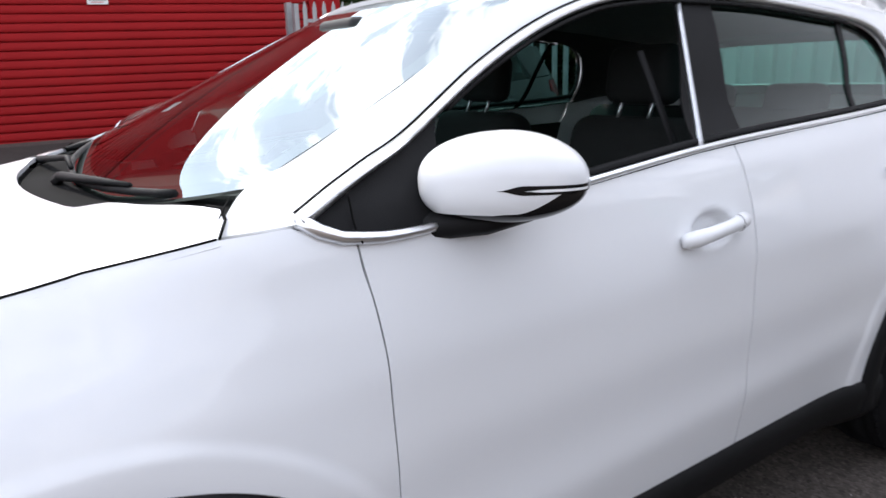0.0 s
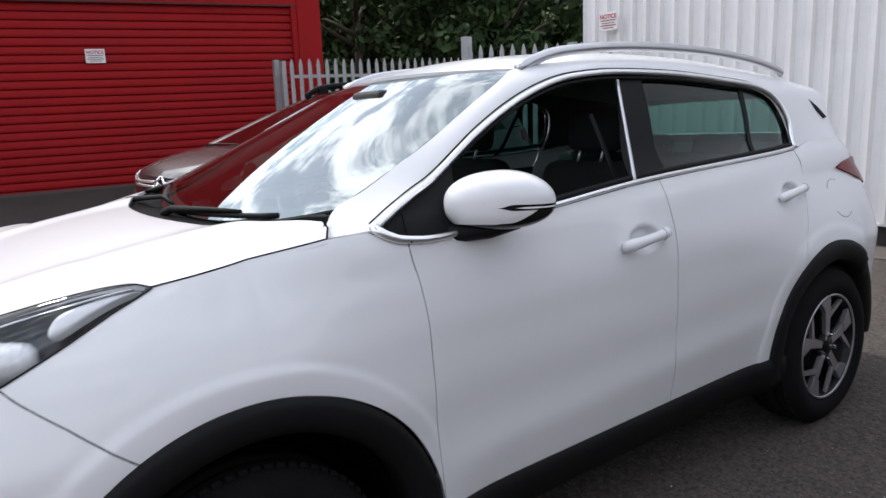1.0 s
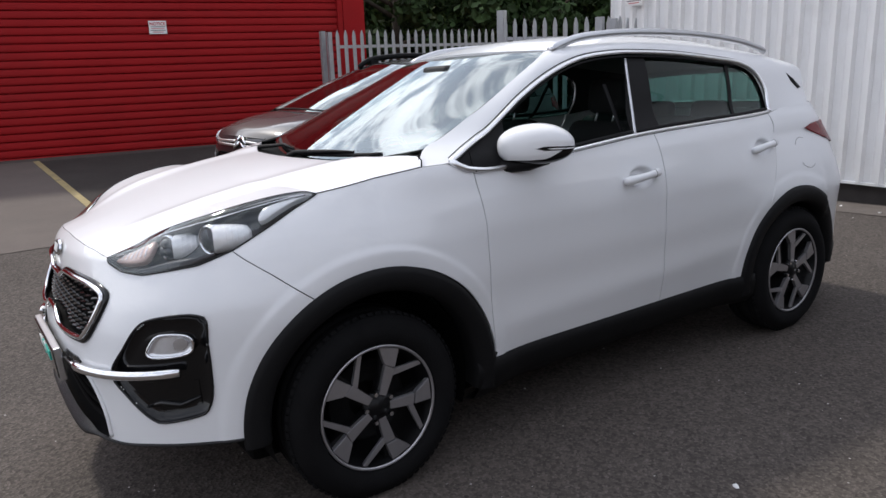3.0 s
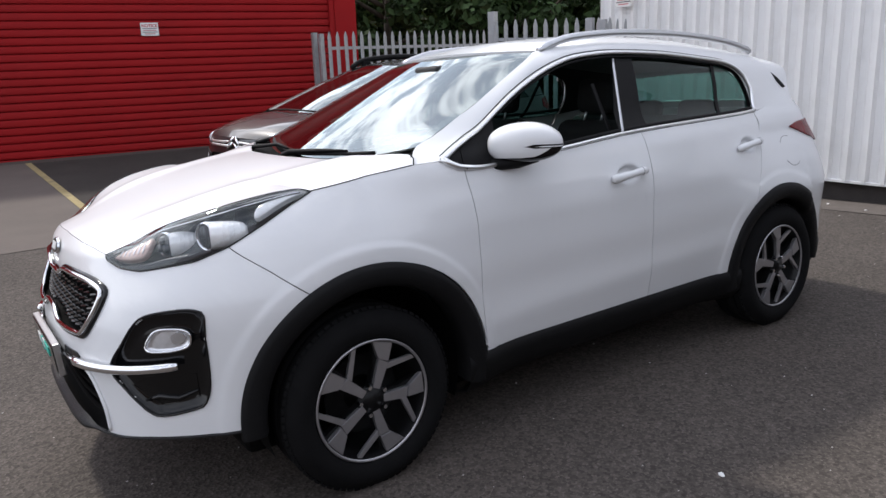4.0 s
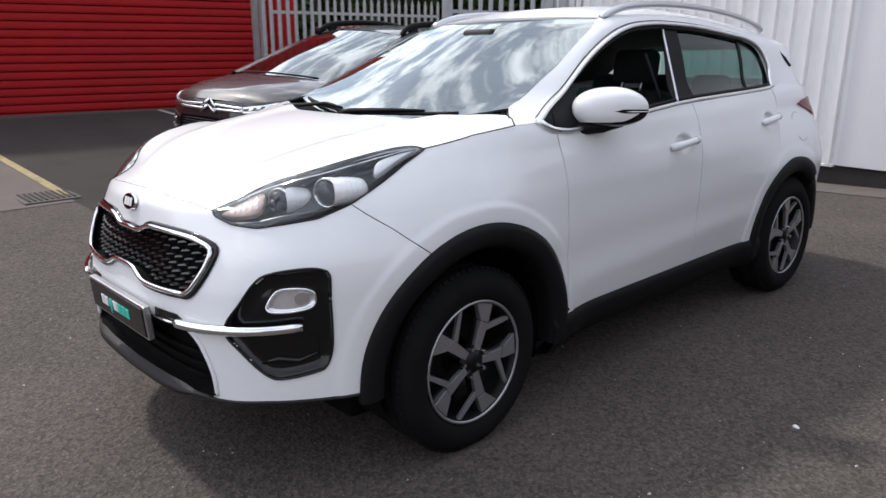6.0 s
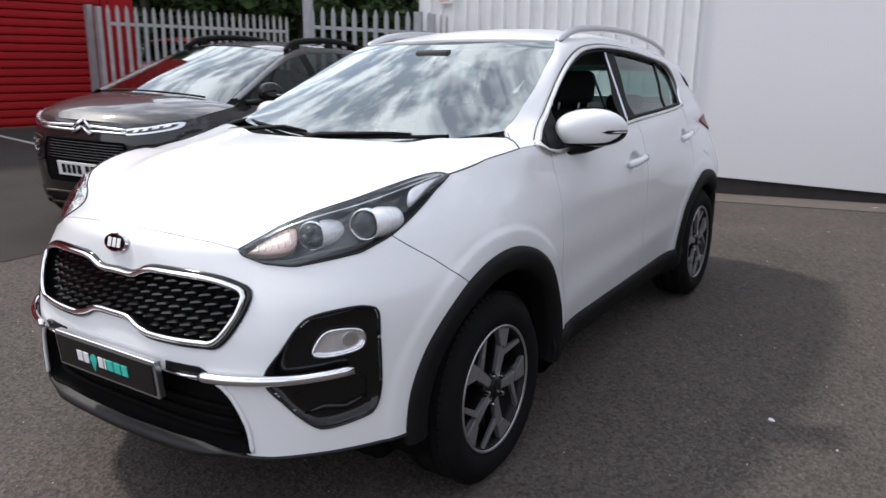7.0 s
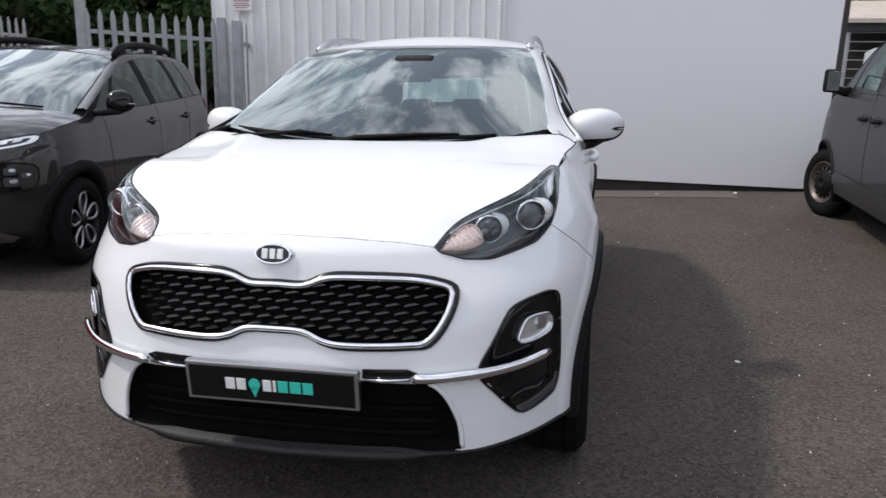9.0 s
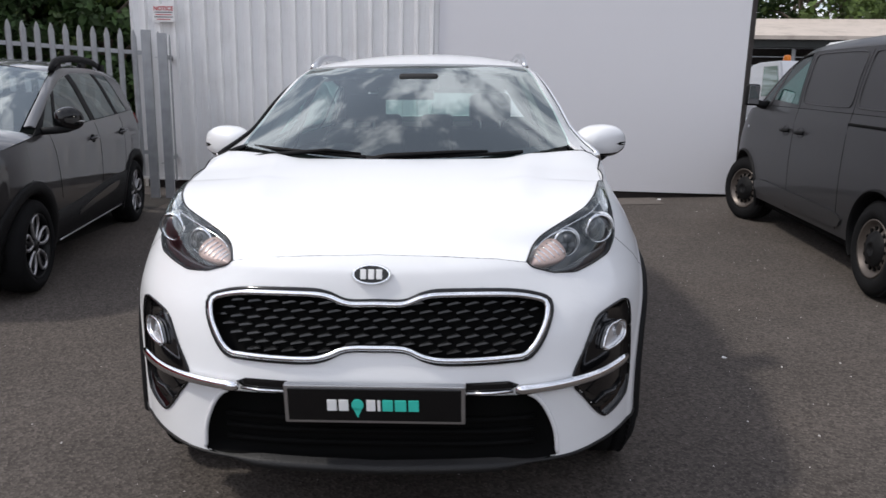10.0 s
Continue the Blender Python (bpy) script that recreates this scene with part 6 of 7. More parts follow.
    topz = lambda x: float(np.interp(x, [0.16, 0.44, 0.78, 1.14, 1.50, 2.05, 2.6, 2.85], [1.10, 1.20, 1.33, 1.44, 1.495, 1.50, 1.475, 1.42]))
    bz = lambda x: belt(x) + 0.005
    side_band(S, car, "front_window", 0.58, 1.44, 0.88, 1.38, bz, topz, DARKGLASS, 0.0, "tinted front door window")
    side_band(S, car, "corner_window", 0.26, 0.54, 0.60, 0.83, bz, topz, DARKGLASS, 0.0)
    side_band(S, car, "rear_window", 1.54, 2.22, 1.48, 2.10, bz, topz, DARKGLASS, 0.0, "tinted rear door window")
    side_band(S, car, "quarter_window", 2.28, 2.66, 2.16, 2.48, bz, topz, DARKGLASS, 0.0, "louvred quarter window")
    for a, b, c, d in ((0.10, 0.27, 0.44, 0.61), (0.53, 0.59, 0.82, 0.89), (1.43, 1.55, 1.37, 1.49), (2.21, 2.29, 2.09, 2.17)):
        side_band(S, car, "pillar", a, b, c, d, bz, topz, BLACK, 0.004, "black pillar")
    side_band(S, car, "tail_pillar", 2.65, 3.05, 2.47, 2.95, bz, topz, GREYPAINT, 0.004)
    xs = np.linspace(0.20, 2.85, 40)
    for mir in (False, True):
        f = flip_y if mir else (lambda p: p)
        G = np.array([[S.at(x, topz(x), 0.002) for x in xs], [e[int(np.argmin(np.abs(e[:, 0] - x)))] + np.array([0, -0.01, 0.0]) for x in xs]])
        mid = (G[0] + G[1]) / 2 + np.array([0, -0.012, 0.012])
        sheet("roof_side", np.array([G[0], mid, G[1]]), GREYPAINT, car, mirror=mir)
        rail = tube("roof_rail", f(smooth_line([(1.22, -0.59, 1.515), (1.32, -0.58, 1.575), (1.48, -0.575, 1.605), (1.9, -0.565, 1.625), (2.4, -0.555, 1.605), (2.80, -0.545, 1.535)], 24)), 0.022, BLACK, car, "black roof rail", n=8, flat=1.4)
        for x in (1.42, 2.05, 2.65):
            boxed("rail_foot", (x - 0.06, (0.55 if mir else -0.59), 1.53), (x + 0.06, (0.59 if mir else -0.55), 1.59), BLACK, rail, 0.01)
        if not mir:
            door_mirror(car, -1, (0.44, 0.965, 1.17), GLOSS, (0.070, 0.105, 0.088))
        for x in (1.24, 2.12):
            S.patch("handle_cup", [(x + 0.085 + 0.055 * math.cos(w), 0.965 + 0.035 * math.sin(w)) for w in np.linspace(0, 2 * math.pi, 18, endpoint=False)], DARK, car, off=0.002, mirror=mir)
            tube("door_handle", f([S.at(x + 0.17 * t, 0.962 + 0.01 * t, o) for t, o in ((0, 0), (0.15, 0.03), (0.5, 0.036), (0.85, 0.03), (1, 0))]), 0.013, GREYPAINT, car, "grey door handle", n=8)
        for xa, xb in ((0.48, 0.40), (1.49, 1.50), (2.24, 2.30)):
            tube("shut_line", f([S.at(xa + (xb - xa) * t, 0.58 + t * (belt(xa) - 0.60), 0.0) for t in np.linspace(0, 1, 12)]), 0.0022, DARK, car, n=5)
        # daytime lamp: bright frame, dark field and cells
        frame = oval([(0.40, 0.872), (0.40, 0.912), (0.58, 0.940), (0.735, 0.972), (0.765, 0.958), (0.735, 0.925), (0.58, 0.890)], 44)
        lamp = S.patch("day_lamp", frame, TRIM, car, off=0.008, label="slim daytime lamp in a bright frame", mirror=mir)
        S.patch("lamp_field", oval([(0.43, 0.884), (0.43, 0.904), (0.58, 0.928), (0.72, 0.957), (0.735, 0.950), (0.70, 0.928), (0.58, 0.902)], 40), LAMPGREY, lamp, off=0.011, mirror=mir)
        for y0 in (0.47, 0.535, 0.60, 0.66):
            zz = 0.893 + 0.20 * (y0 - 0.47)
            S.patch("lamp_cell", [(S.uy(y, z), z) for y, z in ((y0, zz), (y0 + 0.015, zz + 0.020), (y0 + 0.048, zz + 0.026), (y0 + 0.035, zz + 0.006))], REFLECTOR, lamp, off=0.014, mirror=mir)
        for z0, z1 in ((0.918, 0.906), (0.880, 0.880)):
            tube("chrome_strip", f([at(y, z0 + (z1 - z0) * (y - 0.07) / 0.34, 0.014) for y in np.linspace(0.07, 0.41, 12)]), 0.0095, TRIM, car, "bright grille strip", n=8, flat=1.2)
        S.patch("strip_gap", [(S.uy(y, z), z) for y, z in ((0.06, 0.885), (0.06, 0.915), (0.40, 0.903), (0.40, 0.885))], GLOSS, car, off=0.006, mirror=mir)
        for zz in (0.912, 0.868):
            tube("badge_bar", f([at(0.004, zz + 0.040, 0.020), at(0.095, zz - 0.012, 0.018)]), 0.013, CHROME, car, "bright chevron half", n=6)
        # headlamp pod
        pod = S.patch("headlamp", oval([(0.46, 0.645), (0.465, 0.745), (0.52, 0.795), (0.68, 0.805), (0.765, 0.780), (0.775, 0.690), (0.735, 0.625), (0.55, 0.610)], 44), GLOSS, car, off=0.006, label="headlamp cluster in a gloss black pod", mirror=mir)
        tube("pod_edge", f([S.at(u, z, 0.005) for u, z in oval([(0.46, 0.645), (0.465, 0.745), (0.52, 0.795), (0.68, 0.805), (0.765, 0.780), (0.775, 0.690), (0.735, 0.625), (0.55, 0.610)], 44)]), 0.007, BLACK, pod, closed=True, n=6)
        sq = lambda v: math.copysign(abs(v) ** 0.55, v)
        for cy, cz, k in ((0.572, 0.742, 1.05), (0.655, 0.752, 0.9), (0.580, 0.672, 0.85), (0.660, 0.682, 1.1), (0.725, 0.722, 0.6)):
            q = [(S.uy(cy + 0.034 * k * sq(math.cos(w)), cz + 0.028 * k * sq(math.sin(w))), cz + 0.028 * k * sq(math.sin(w))) for w in np.linspace(0, 2 * math.pi, 20, endpoint=False)]
            S.patch("lamp_cell", q, LAMPGREY, pod, off=0.011, mirror=mir)
            q = [(S.uy(cy + 0.010 + 0.018 * k * math.cos(w), cz + 0.006 + 0.013 * k * math.sin(w)), cz + 0.006 + 0.013 * k * math.sin(w)) for w in np.linspace(0, 2 * math.pi, 12, endpoint=False)]
            S.patch("lamp_bulb", q, FOGSILVER, pod, off=0.015, mirror=mir)
        S.patch("tail_lamp", [(S.ux(x, z), z) for x, z in ((2.90, 1.02), (2.92, 1.11), (3.12, 1.12), (3.17, 0.98), (3.07, 0.95))], REDLENS, car, off=0.01, label="red tail lamp", mirror=mir)
        # skid plate: a silver frame round a black slot
        for z0, rr in ((0.378, 0.011), (0.282, 0.010)):
            tube("skid_bar", f([at(y, z0 - 0.02 * (y / 0.5) ** 3, 0.014) for y in np.linspace(0.002, 0.50, 14)]), rr, STEELRIM, skirt, "dull silver skid bar", n=6)
        S.patch("skid_corner", [(S.uy(y, z), z) for y, z in ((0.48, 0.372), (0.54, 0.362), (0.66, 0.305), (0.62, 0.275), (0.48, 0.268), (0.50, 0.285), (0.56, 0.305), (0.53, 0.335))], STEELRIM, skirt, off=0.014, label="dull silver skid corner", mirror=mir)
    G = np.array([[at(y, z, 0.006) for y in np.linspace(w, 0.0, 20)] for z, w in ((0.46, 0.40), (0.52, 0.43), (0.62, 0.44), (0.74, 0.43), (0.80, 0.40), (0.81, 0.38))])
    full = np.concatenate([G, (G * np.array([1, -1, 1]))[:, -2::-1]], axis=1)
    grille = sheet("grille", full, DARK, car, "black lower grille")
    for k in range(7):
        zz = 0.655 + 0.022 * k
        pts = [at(y, zz, 0.012) for y in np.linspace(0.40, 0.0, 12)]
        tube("grille_bar", pts + flip_y(pts)[::-1][1:], 0.0055, GRILLEBLACK, grille, n=5)
    pl = thing_part("number_plate", car, pose(-0.732, 0, 0.575, 0, -6, 0))
    boxed("plate_board", (-0.005, -0.26, -0.056), (0.006, 0.26, 0.056), YELLOWED, pl, 0.003, "white number plate")
    y = 0.215
    for i in range(7):
        boxed("plate_bar", (-0.008, y - 0.040, -0.036), (-0.005, y, 0.036), GLOSS, pl, 0.001)
        y -= 0.055 + (0.03 if i == 3 else 0)
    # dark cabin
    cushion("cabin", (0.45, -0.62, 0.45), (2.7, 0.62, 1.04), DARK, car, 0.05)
    for y in (-0.35, 0.35):
        cushion("seat_back", (1.30, y - 0.22, 0.8), (1.44, y + 0.22, 1.33), FABRIC, car, 0.05)
        cushion("rear_seat", (2.1, y - 0.24, 0.8), (2.25, y + 0.24, 1.28), FABRIC, car, 0.05)
    boxed("underbody", (-0.5, -0.72, 0.2), (3.1, 0.72, 0.5), DARK, car, 0.03)
    for x in (-0.06, 2.604):
        for sd in (-1, 1):
            petal_wheel(car, x, sd * 0.775, sd)


def grey_van():
    van = thing("van", "dark grey panel van with steel wheels beside the white wall", "van", pose(5.12, -4.10, 0.155, -0.9, 1.0, 178.0))
    half = spline([(0.2, 0.90), (0.45, 0.935), (0.8, 0.955), (1.1, 0.95), (1.25, 0.925), (1.5, 0.89), (1.75, 0.83), (1.85, 0.78)])
    nose = spline([(0.2, -0.80), (0.5, -0.86), (0.8, -0.85), (1.0, -0.76), (1.12, -0.6), (1.25, -0.35), (1.5, 0.1)])
    tail = spline([(0.2, 3.68), (0.6, 3.72), (1.2, 3.70), (1.85, 3.62)])
    S = Body(half, nose, tail, 0.1, 3.4, spline([(0.2, 2.8), (1.0, 2.4), (1.3, 2.2)]), spline([(0.2, 3.2), (1.0, 2.8), (1.3, 2.5)]))
    L = S.line
    fc, rc = (0.0, 0.34, 0.415), (2.925, 0.34, 0.41)
    belt = spline([(-0.2, 1.16), (0.2, 1.21), (0.8, 1.235), (3.5, 1.24)])
    nose_top = [("y", 0.0, 1.02), ("y", 0.4, 1.02), ("y", 0.65, 1.05), ("x", -0.42, 1.09)]
    lower_shell(S, van, VANPAINT, fc, rc, 0.30, nose_top, belt, 1.24)
    cladding(S, van, fc, rc, 0.30, 0.02)
    side = [S.at(u, z) for u, z in L(nose_top[1:] + [("x", -0.15, 1.16), ("x", 0.20, 1.21)])]
    cap_skin("bonnet", van, VANPAINT, rows_between(side, [(-0.76, 0, 1.03), (-0.5, 0, 1.14), (-0.15, 0, 1.22), (0.0, 0, 1.24)], 16), "grey bonnet", power=2.6)
    edge = [(0.20, -0.86, 1.215), (0.55, -0.80, 1.47), (0.95, -0.715, 1.735), (1.2, -0.70, 1.80), (2.0, -0.70, 1.83), (3.0, -0.70, 1.83), (3.60, -0.69, 1.81)]
    e = smooth_line(edge, 60)
    g = rows_between([p for p in e if p[0] <= 0.96], [(0.02, 0, 1.245), (0.45, 0, 1.55), (0.85, 0, 1.79)], 16)
    cap_skin("windscreen", van, SCREEN, g, "windscreen", flange=0)
    cap_skin("roof", van, VANPAINT, rows_between([p for p in e if p[0] >= 0.94], [(0.85, 0, 1.79), (1.3, 0, 1.865), (2.4, 0, 1.89), (3.62, 0, 1.86)], 20), "grey roof")
    topz = lambda x: float(np.interp(x, [0.22, 0.45, 0.75, 1.00, 1.3, 3.6], [1.24, 1.40, 1.59, 1.70, 1.735, 1.75]))
    bz = lambda x: belt(x) + 0.004
    side_band(S, van, "front_window", 0.52, 1.20, 0.86, 1.20, lambda x: 1.30 - 0.05 * (x - 0.5), lambda x: topz(x) - 0.03, TINT, 0.003, "tinted cab window")
    side_band(S, van, "corner_window", 0.27, 0.48, 0.70, 0.80, bz, lambda x: topz(x) - 0.02, TINT, 0.003)
    side_band(S, van, "door_frame", 0.22, 0.28, 0.64, 0.71, bz, topz, VANPAINT, 0.0)
    side_band(S, van, "door_frame", 0.47, 0.53, 0.79, 0.87, bz, topz, VANPAINT, 0.005)
    side_band(S, van, "door_rail", 0.50, 1.22, 0.50, 1.22, bz, lambda x: 1.305 - 0.05 * (x - 0.5), VANPAINT, 0.0)
    side_band(S, van, "upper_side", 1.19, 3.60, 1.19, 3.56, bz, topz, VANPAINT, 0.0, "plain grey upper side panel")
    xs = np.linspace(0.24, 3.58, 40)
    for mir in (False, True):
        f = flip_y if mir else (lambda p: p)
        G = np.array([[S.at(x, topz(x), 0.002) for x in xs], [e[int(np.argmin(np.abs(e[:, 0] - x)))] for x in xs]])
        mid = (G[0] + G[1]) / 2 + np.array([0, -0.014, 0.014])
        sheet("roof_side", np.array([G[0], mid, G[1]]), VANPAINT, van, mirror=mir)
        for x in (1.085, 1.42):
            S.patch("handle_plate", [(S.ux(x + 0.07 * math.cos(w), 1.03 + 0.045 * math.sin(w)), 1.03 + 0.045 * math.sin(w)) for w in np.linspace(0, 2 * math.pi, 20, endpoint=False)], BLACK, van, off=0.003, mirror=mir, depth=0.006)
            tube("door_handle", f([S.at(x - 0.07 + 0.14 * t, 1.03, o) for t, o in ((0, 0.0), (0.2, 0.035), (0.8, 0.035), (1, 0.0))]), 0.016, BLACK, van, "black door handle", n=8)
        for x0, zs in ((1.245, (0.34, 1.72)), (2.29, (0.34, 1.72))):
            tube("shut_line", f([S.at(x0, z, 0.0) for z in np.linspace(*zs, 20)]), 0.0022, DARK, van, n=5)
        tube("slide_rail", f([S.at(x, 1.16, 0.003) for x in np.linspace(2.3, 3.4, 8)]), 0.012, DARK, van, "black sliding-door rail", n=6)
        o = [(S.ux(x, z), z) for x, z in smooth_line([(0.45, 0.38), (0.5, 0.50), (1.3, 0.50), (2.25, 0.48), (2.40, 0.42), (2.2, 0.36), (1.2, 0.36)], 50, True)]
        S.patch("side_moulding", o, VANPAINT, van, off=0.014, label="grey side moulding", mirror=mir)
        k = 1 if mir else -1
        head = cushion("door_mirror", (-0.040, -0.068, -0.105), (0.040, 0.068, 0.105), BLACK, van, 0.028, "upright black door mirror", pose(0.42, k * 1.085, 1.33, 0, 0, -k * 10))
        tube("mirror_arm", [(0.42, k * 1.03, 1.255), (0.40, k * 0.97, 1.235), (0.40, k * 0.90, 1.24)], [0.035, 0.04, 0.05], BLACK, head, n=8)
        boxed("mirror_glass", (0.040, -0.055, -0.088), (0.044, 0.055, 0.088), CHROME, head, 0.001, m=pose(0.42, k * 1.085, 1.33, 0, 0, -k * 10))
        for xa, xb in ((1.30, 2.24), (2.34, 3.42)):
            ring = smooth_line([(xa, 1.32), (xa, 1.50), (xa, 1.66), (xa + 0.06, 1.705), ((xa + xb) / 2, 1.712), (xb - 0.06, 1.705), (xb, 1.66), (xb, 1.50), (xb, 1.32), (xb - 0.06, 1.285), ((xa + xb) / 2, 1.28), (xa + 0.06, 1.285)], 60, True)
            tube("panel_crease", f([S.at(x, z, 0.001) for x, z in ring]), 0.006, VANPAINT, van, closed=True, n=8)
        o = [(S.ux(x, z), z) for x, z in ((-0.55, 0.86), (-0.50, 1.0), (-0.30, 1.10), (-0.26, 1.07), (-0.40, 0.90))]
        S.patch("headlamp", o, REFLECTOR, van, off=0.006, label="clear headlamp", mirror=mir)
        S.patch("side_repeater", [(S.ux(x, z), z) for x, z in ((0.02, 1.0), (0.05, 1.02), (0.06, 1.0), (0.04, 0.985))], REFLECTOR, van, off=0.006, mirror=mir)
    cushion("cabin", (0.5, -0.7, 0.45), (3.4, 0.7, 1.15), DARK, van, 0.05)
    for y in (-0.45, 0.45):
        cushion("seat_back", (1.25, y - 0.22, 0.9), (1.38, y + 0.22, 1.55), FABRIC, van, 0.05)
    boxed("underbody", (-0.6, -0.8, 0.2), (3.5, 0.8, 0.5), DARK, van, 0.03)
    for x in (0.0, 2.925):
        for sd in (-1, 1):
            wheel_parts(van, x, sd * 0.83, sd, r=0.335, rim=0.205, width=0.215, hub_z=0.335, steel=True, turn=0 if x else 20)


grey_crossover()
grey_van()


# ---- trees and distance ----
LEAF = mat("leaves", (0.075, 0.115, 0.028), 0.6, island=0.55, spec=0.3)
LEAF_DARK = mat("dark_leaves", (0.030, 0.056, 0.018), 0.7, island=0.5, spec=0.2)
BARK = mat("bark", (0.07, 0.055, 0.04), 0.9, vary=0.4, scale=12, bump=0.6, bump_scale=40)


def tree(x, y, height, spread, seed, material, low=1.0, leaves=9200):
    """A tapered trunk with limbs and a ragged crown of single leaves in clumps."""
    rnd = np.random.RandomState(seed)
    z0 = ground_height(x, y)
    t = thing("tree", "broad-leaved tree with dense dark green foliage behind the fence", "tree", pose(x, y, z0, 0, 0, rnd.uniform(0, 360)), "trees behind the yard")
    trunk_top = height * 0.55
    lean = rnd.uniform(-0.3, 0.3, 2)
    tr = tube("trunk", [(lean[0] * k * k, lean[1] * k * k, trunk_top * k) for k in (0, 0.05, 0.3, 0.6, 1)], [0.26, 0.2, 0.16, 0.12, 0.06], BARK, t, "grey-brown trunk", n=9)
    ends = []
    for i in range(11):
        a = rnd.uniform(0, 2 * math.pi)
        b = trunk_top * rnd.uniform(0.25, 0.95)
        r = spread * rnd.uniform(0.45, 0.85)
        end = Vector((r * math.cos(a), r * math.sin(a), b + height * rnd.uniform(0.05, 0.35)))
        start = Vector((0, 0, b))
        tube("limb", [start, start.lerp(end, 0.5) + Vector((0, 0, 0.2)), end], [0.07, 0.045, 0.015], BARK, tr, n=6)
        ends.append(end)
    V, F = [], []
    clumps = 46
    for c in range(clumps):
        if c < len(ends):
            p = np.array(ends[c])
        else:
            a, h = rnd.uniform(0, 2 * math.pi), rnd.uniform(0, 1)
            env = math.sin(math.pi * min(1, 0.18 + 0.82 * h)) ** 0.6
            r = spread * env * rnd.uniform(0.3, 1.0) ** 0.5
            p = np.array([r * math.cos(a), r * math.sin(a), low + (height - low) * h])
        rad = rnd.uniform(0.55, 1.1) * spread * 0.30
        for k in range(leaves // clumps):
            d = rnd.normal(size=3)
            d /= np.linalg.norm(d)
            q = p + d * rad * rnd.uniform(0.4, 1.05) * np.array([1, 1, 0.75])
            s = rnd.uniform(0.08, 0.17)
            n = d + rnd.normal(size=3) * 0.6
            u = np.cross(n, rnd.normal(size=3))
            u /= np.linalg.norm(u)
            v = np.cross(n, u)
            v /= np.linalg.norm(v)
            b = len(V)
            V += [q - u * s, q - v * s * 0.5, q + u * s, q + v * s * 0.5 + d * 0.02]
            F.append((b, b + 1, b + 2, b + 3))
    tagged(pydata("crown", V, F, material, t, "dense crown of small leaves", smooth=False), kind="stuff")


for i, (x, y, h, s, m) in enumerate(((9.5, 14.5, 5.8, 2.8, LEAF_DARK), (13.0, 15.5, 6.4, 3.2, LEAF), (12.2, 11.8, 5.2, 2.5, LEAF_DARK), (16.5, 12.0, 6.2, 3.0, LEAF), (10.5, 19.5, 7.0, 3.4, LEAF_DARK), (17.0, 18.0, 7.5, 3.6, LEAF_DARK), (19.5, 9.5, 6.4, 3.0, LEAF_DARK), (14.5, 8.6, 5.0, 2.2, LEAF_DARK))):
    tree(x, y, h, s, 11 + i, m, low=0.6)
for i, (x, y, h, s, m) in enumerate(((24.0, -11.5, 9.0, 3.4, LEAF), (28.0, -8.5, 10.0, 3.8, LEAF_DARK), (25.5, -16.5, 9.5, 3.6, LEAF), (31.0, -14.0, 11.0, 4.2, LEAF_DARK))):
    tree(x, y, h, s, 51 + i, m, low=1.2)


def hedge():
    """Undergrowth behind the fence."""
    rnd = np.random.RandomState(5)
    V, F = [], []
    for k in range(42000):
        t = rnd.uniform(0, 1)
        x, y = 8.6 + 13 * t + rnd.normal() * 0.7, 21.0 - 12.5 * t + rnd.normal() * 0.9
        z = ground_height(x, y) + 4.2 * rnd.uniform(0, 1) ** 0.8 + 0.5 * math.sin(7 * t) + 0.3 * math.sin(23 * t)
        q = np.array([x, y, max(z, 0.2)])
        u, v = rnd.normal(size=3), rnd.normal(size=3)
        u, v = u / np.linalg.norm(u) * 0.17, v / np.linalg.norm(v) * 0.10
        b = len(V)
        V += [q - u, q - v, q + u, q + v]
        F.append((b, b + 1, b + 2, b + 3))
    tagged(pydata("undergrowth", V, F, LEAF_DARK, smooth=False), "dense dark undergrowth behind the fence", "undergrowth", kind="stuff")


hedge()


# ---- signs, markings and small things ----
def lettering(text, size, material, parent, m, name="lettering"):
    """Flat built-in letters as a mesh."""
    c = bpy.data.curves.new(name, "FONT")
    c.body, c.size, c.align_x, c.align_y, c.extrude, c.offset = text, size, "CENTER", "CENTER", 0.0008, size * 0.028
    tmp = bpy.data.objects.new(name, c)
    me = bpy.data.meshes.new_from_object(tmp)
    bpy.data.objects.remove(tmp)
    me.materials.clear()
    me.materials.append(material)
    ob = link(name, me, parent)
    ob.matrix_basis = m
    return ob


SIGNWHITE = mat("sign_white", (0.74, 0.74, 0.73), 0.5, vary=0.04, scale=12, dirt=(0.5, 0.48, 0.45), dirt_amount=0.25, dirt_scale=6)


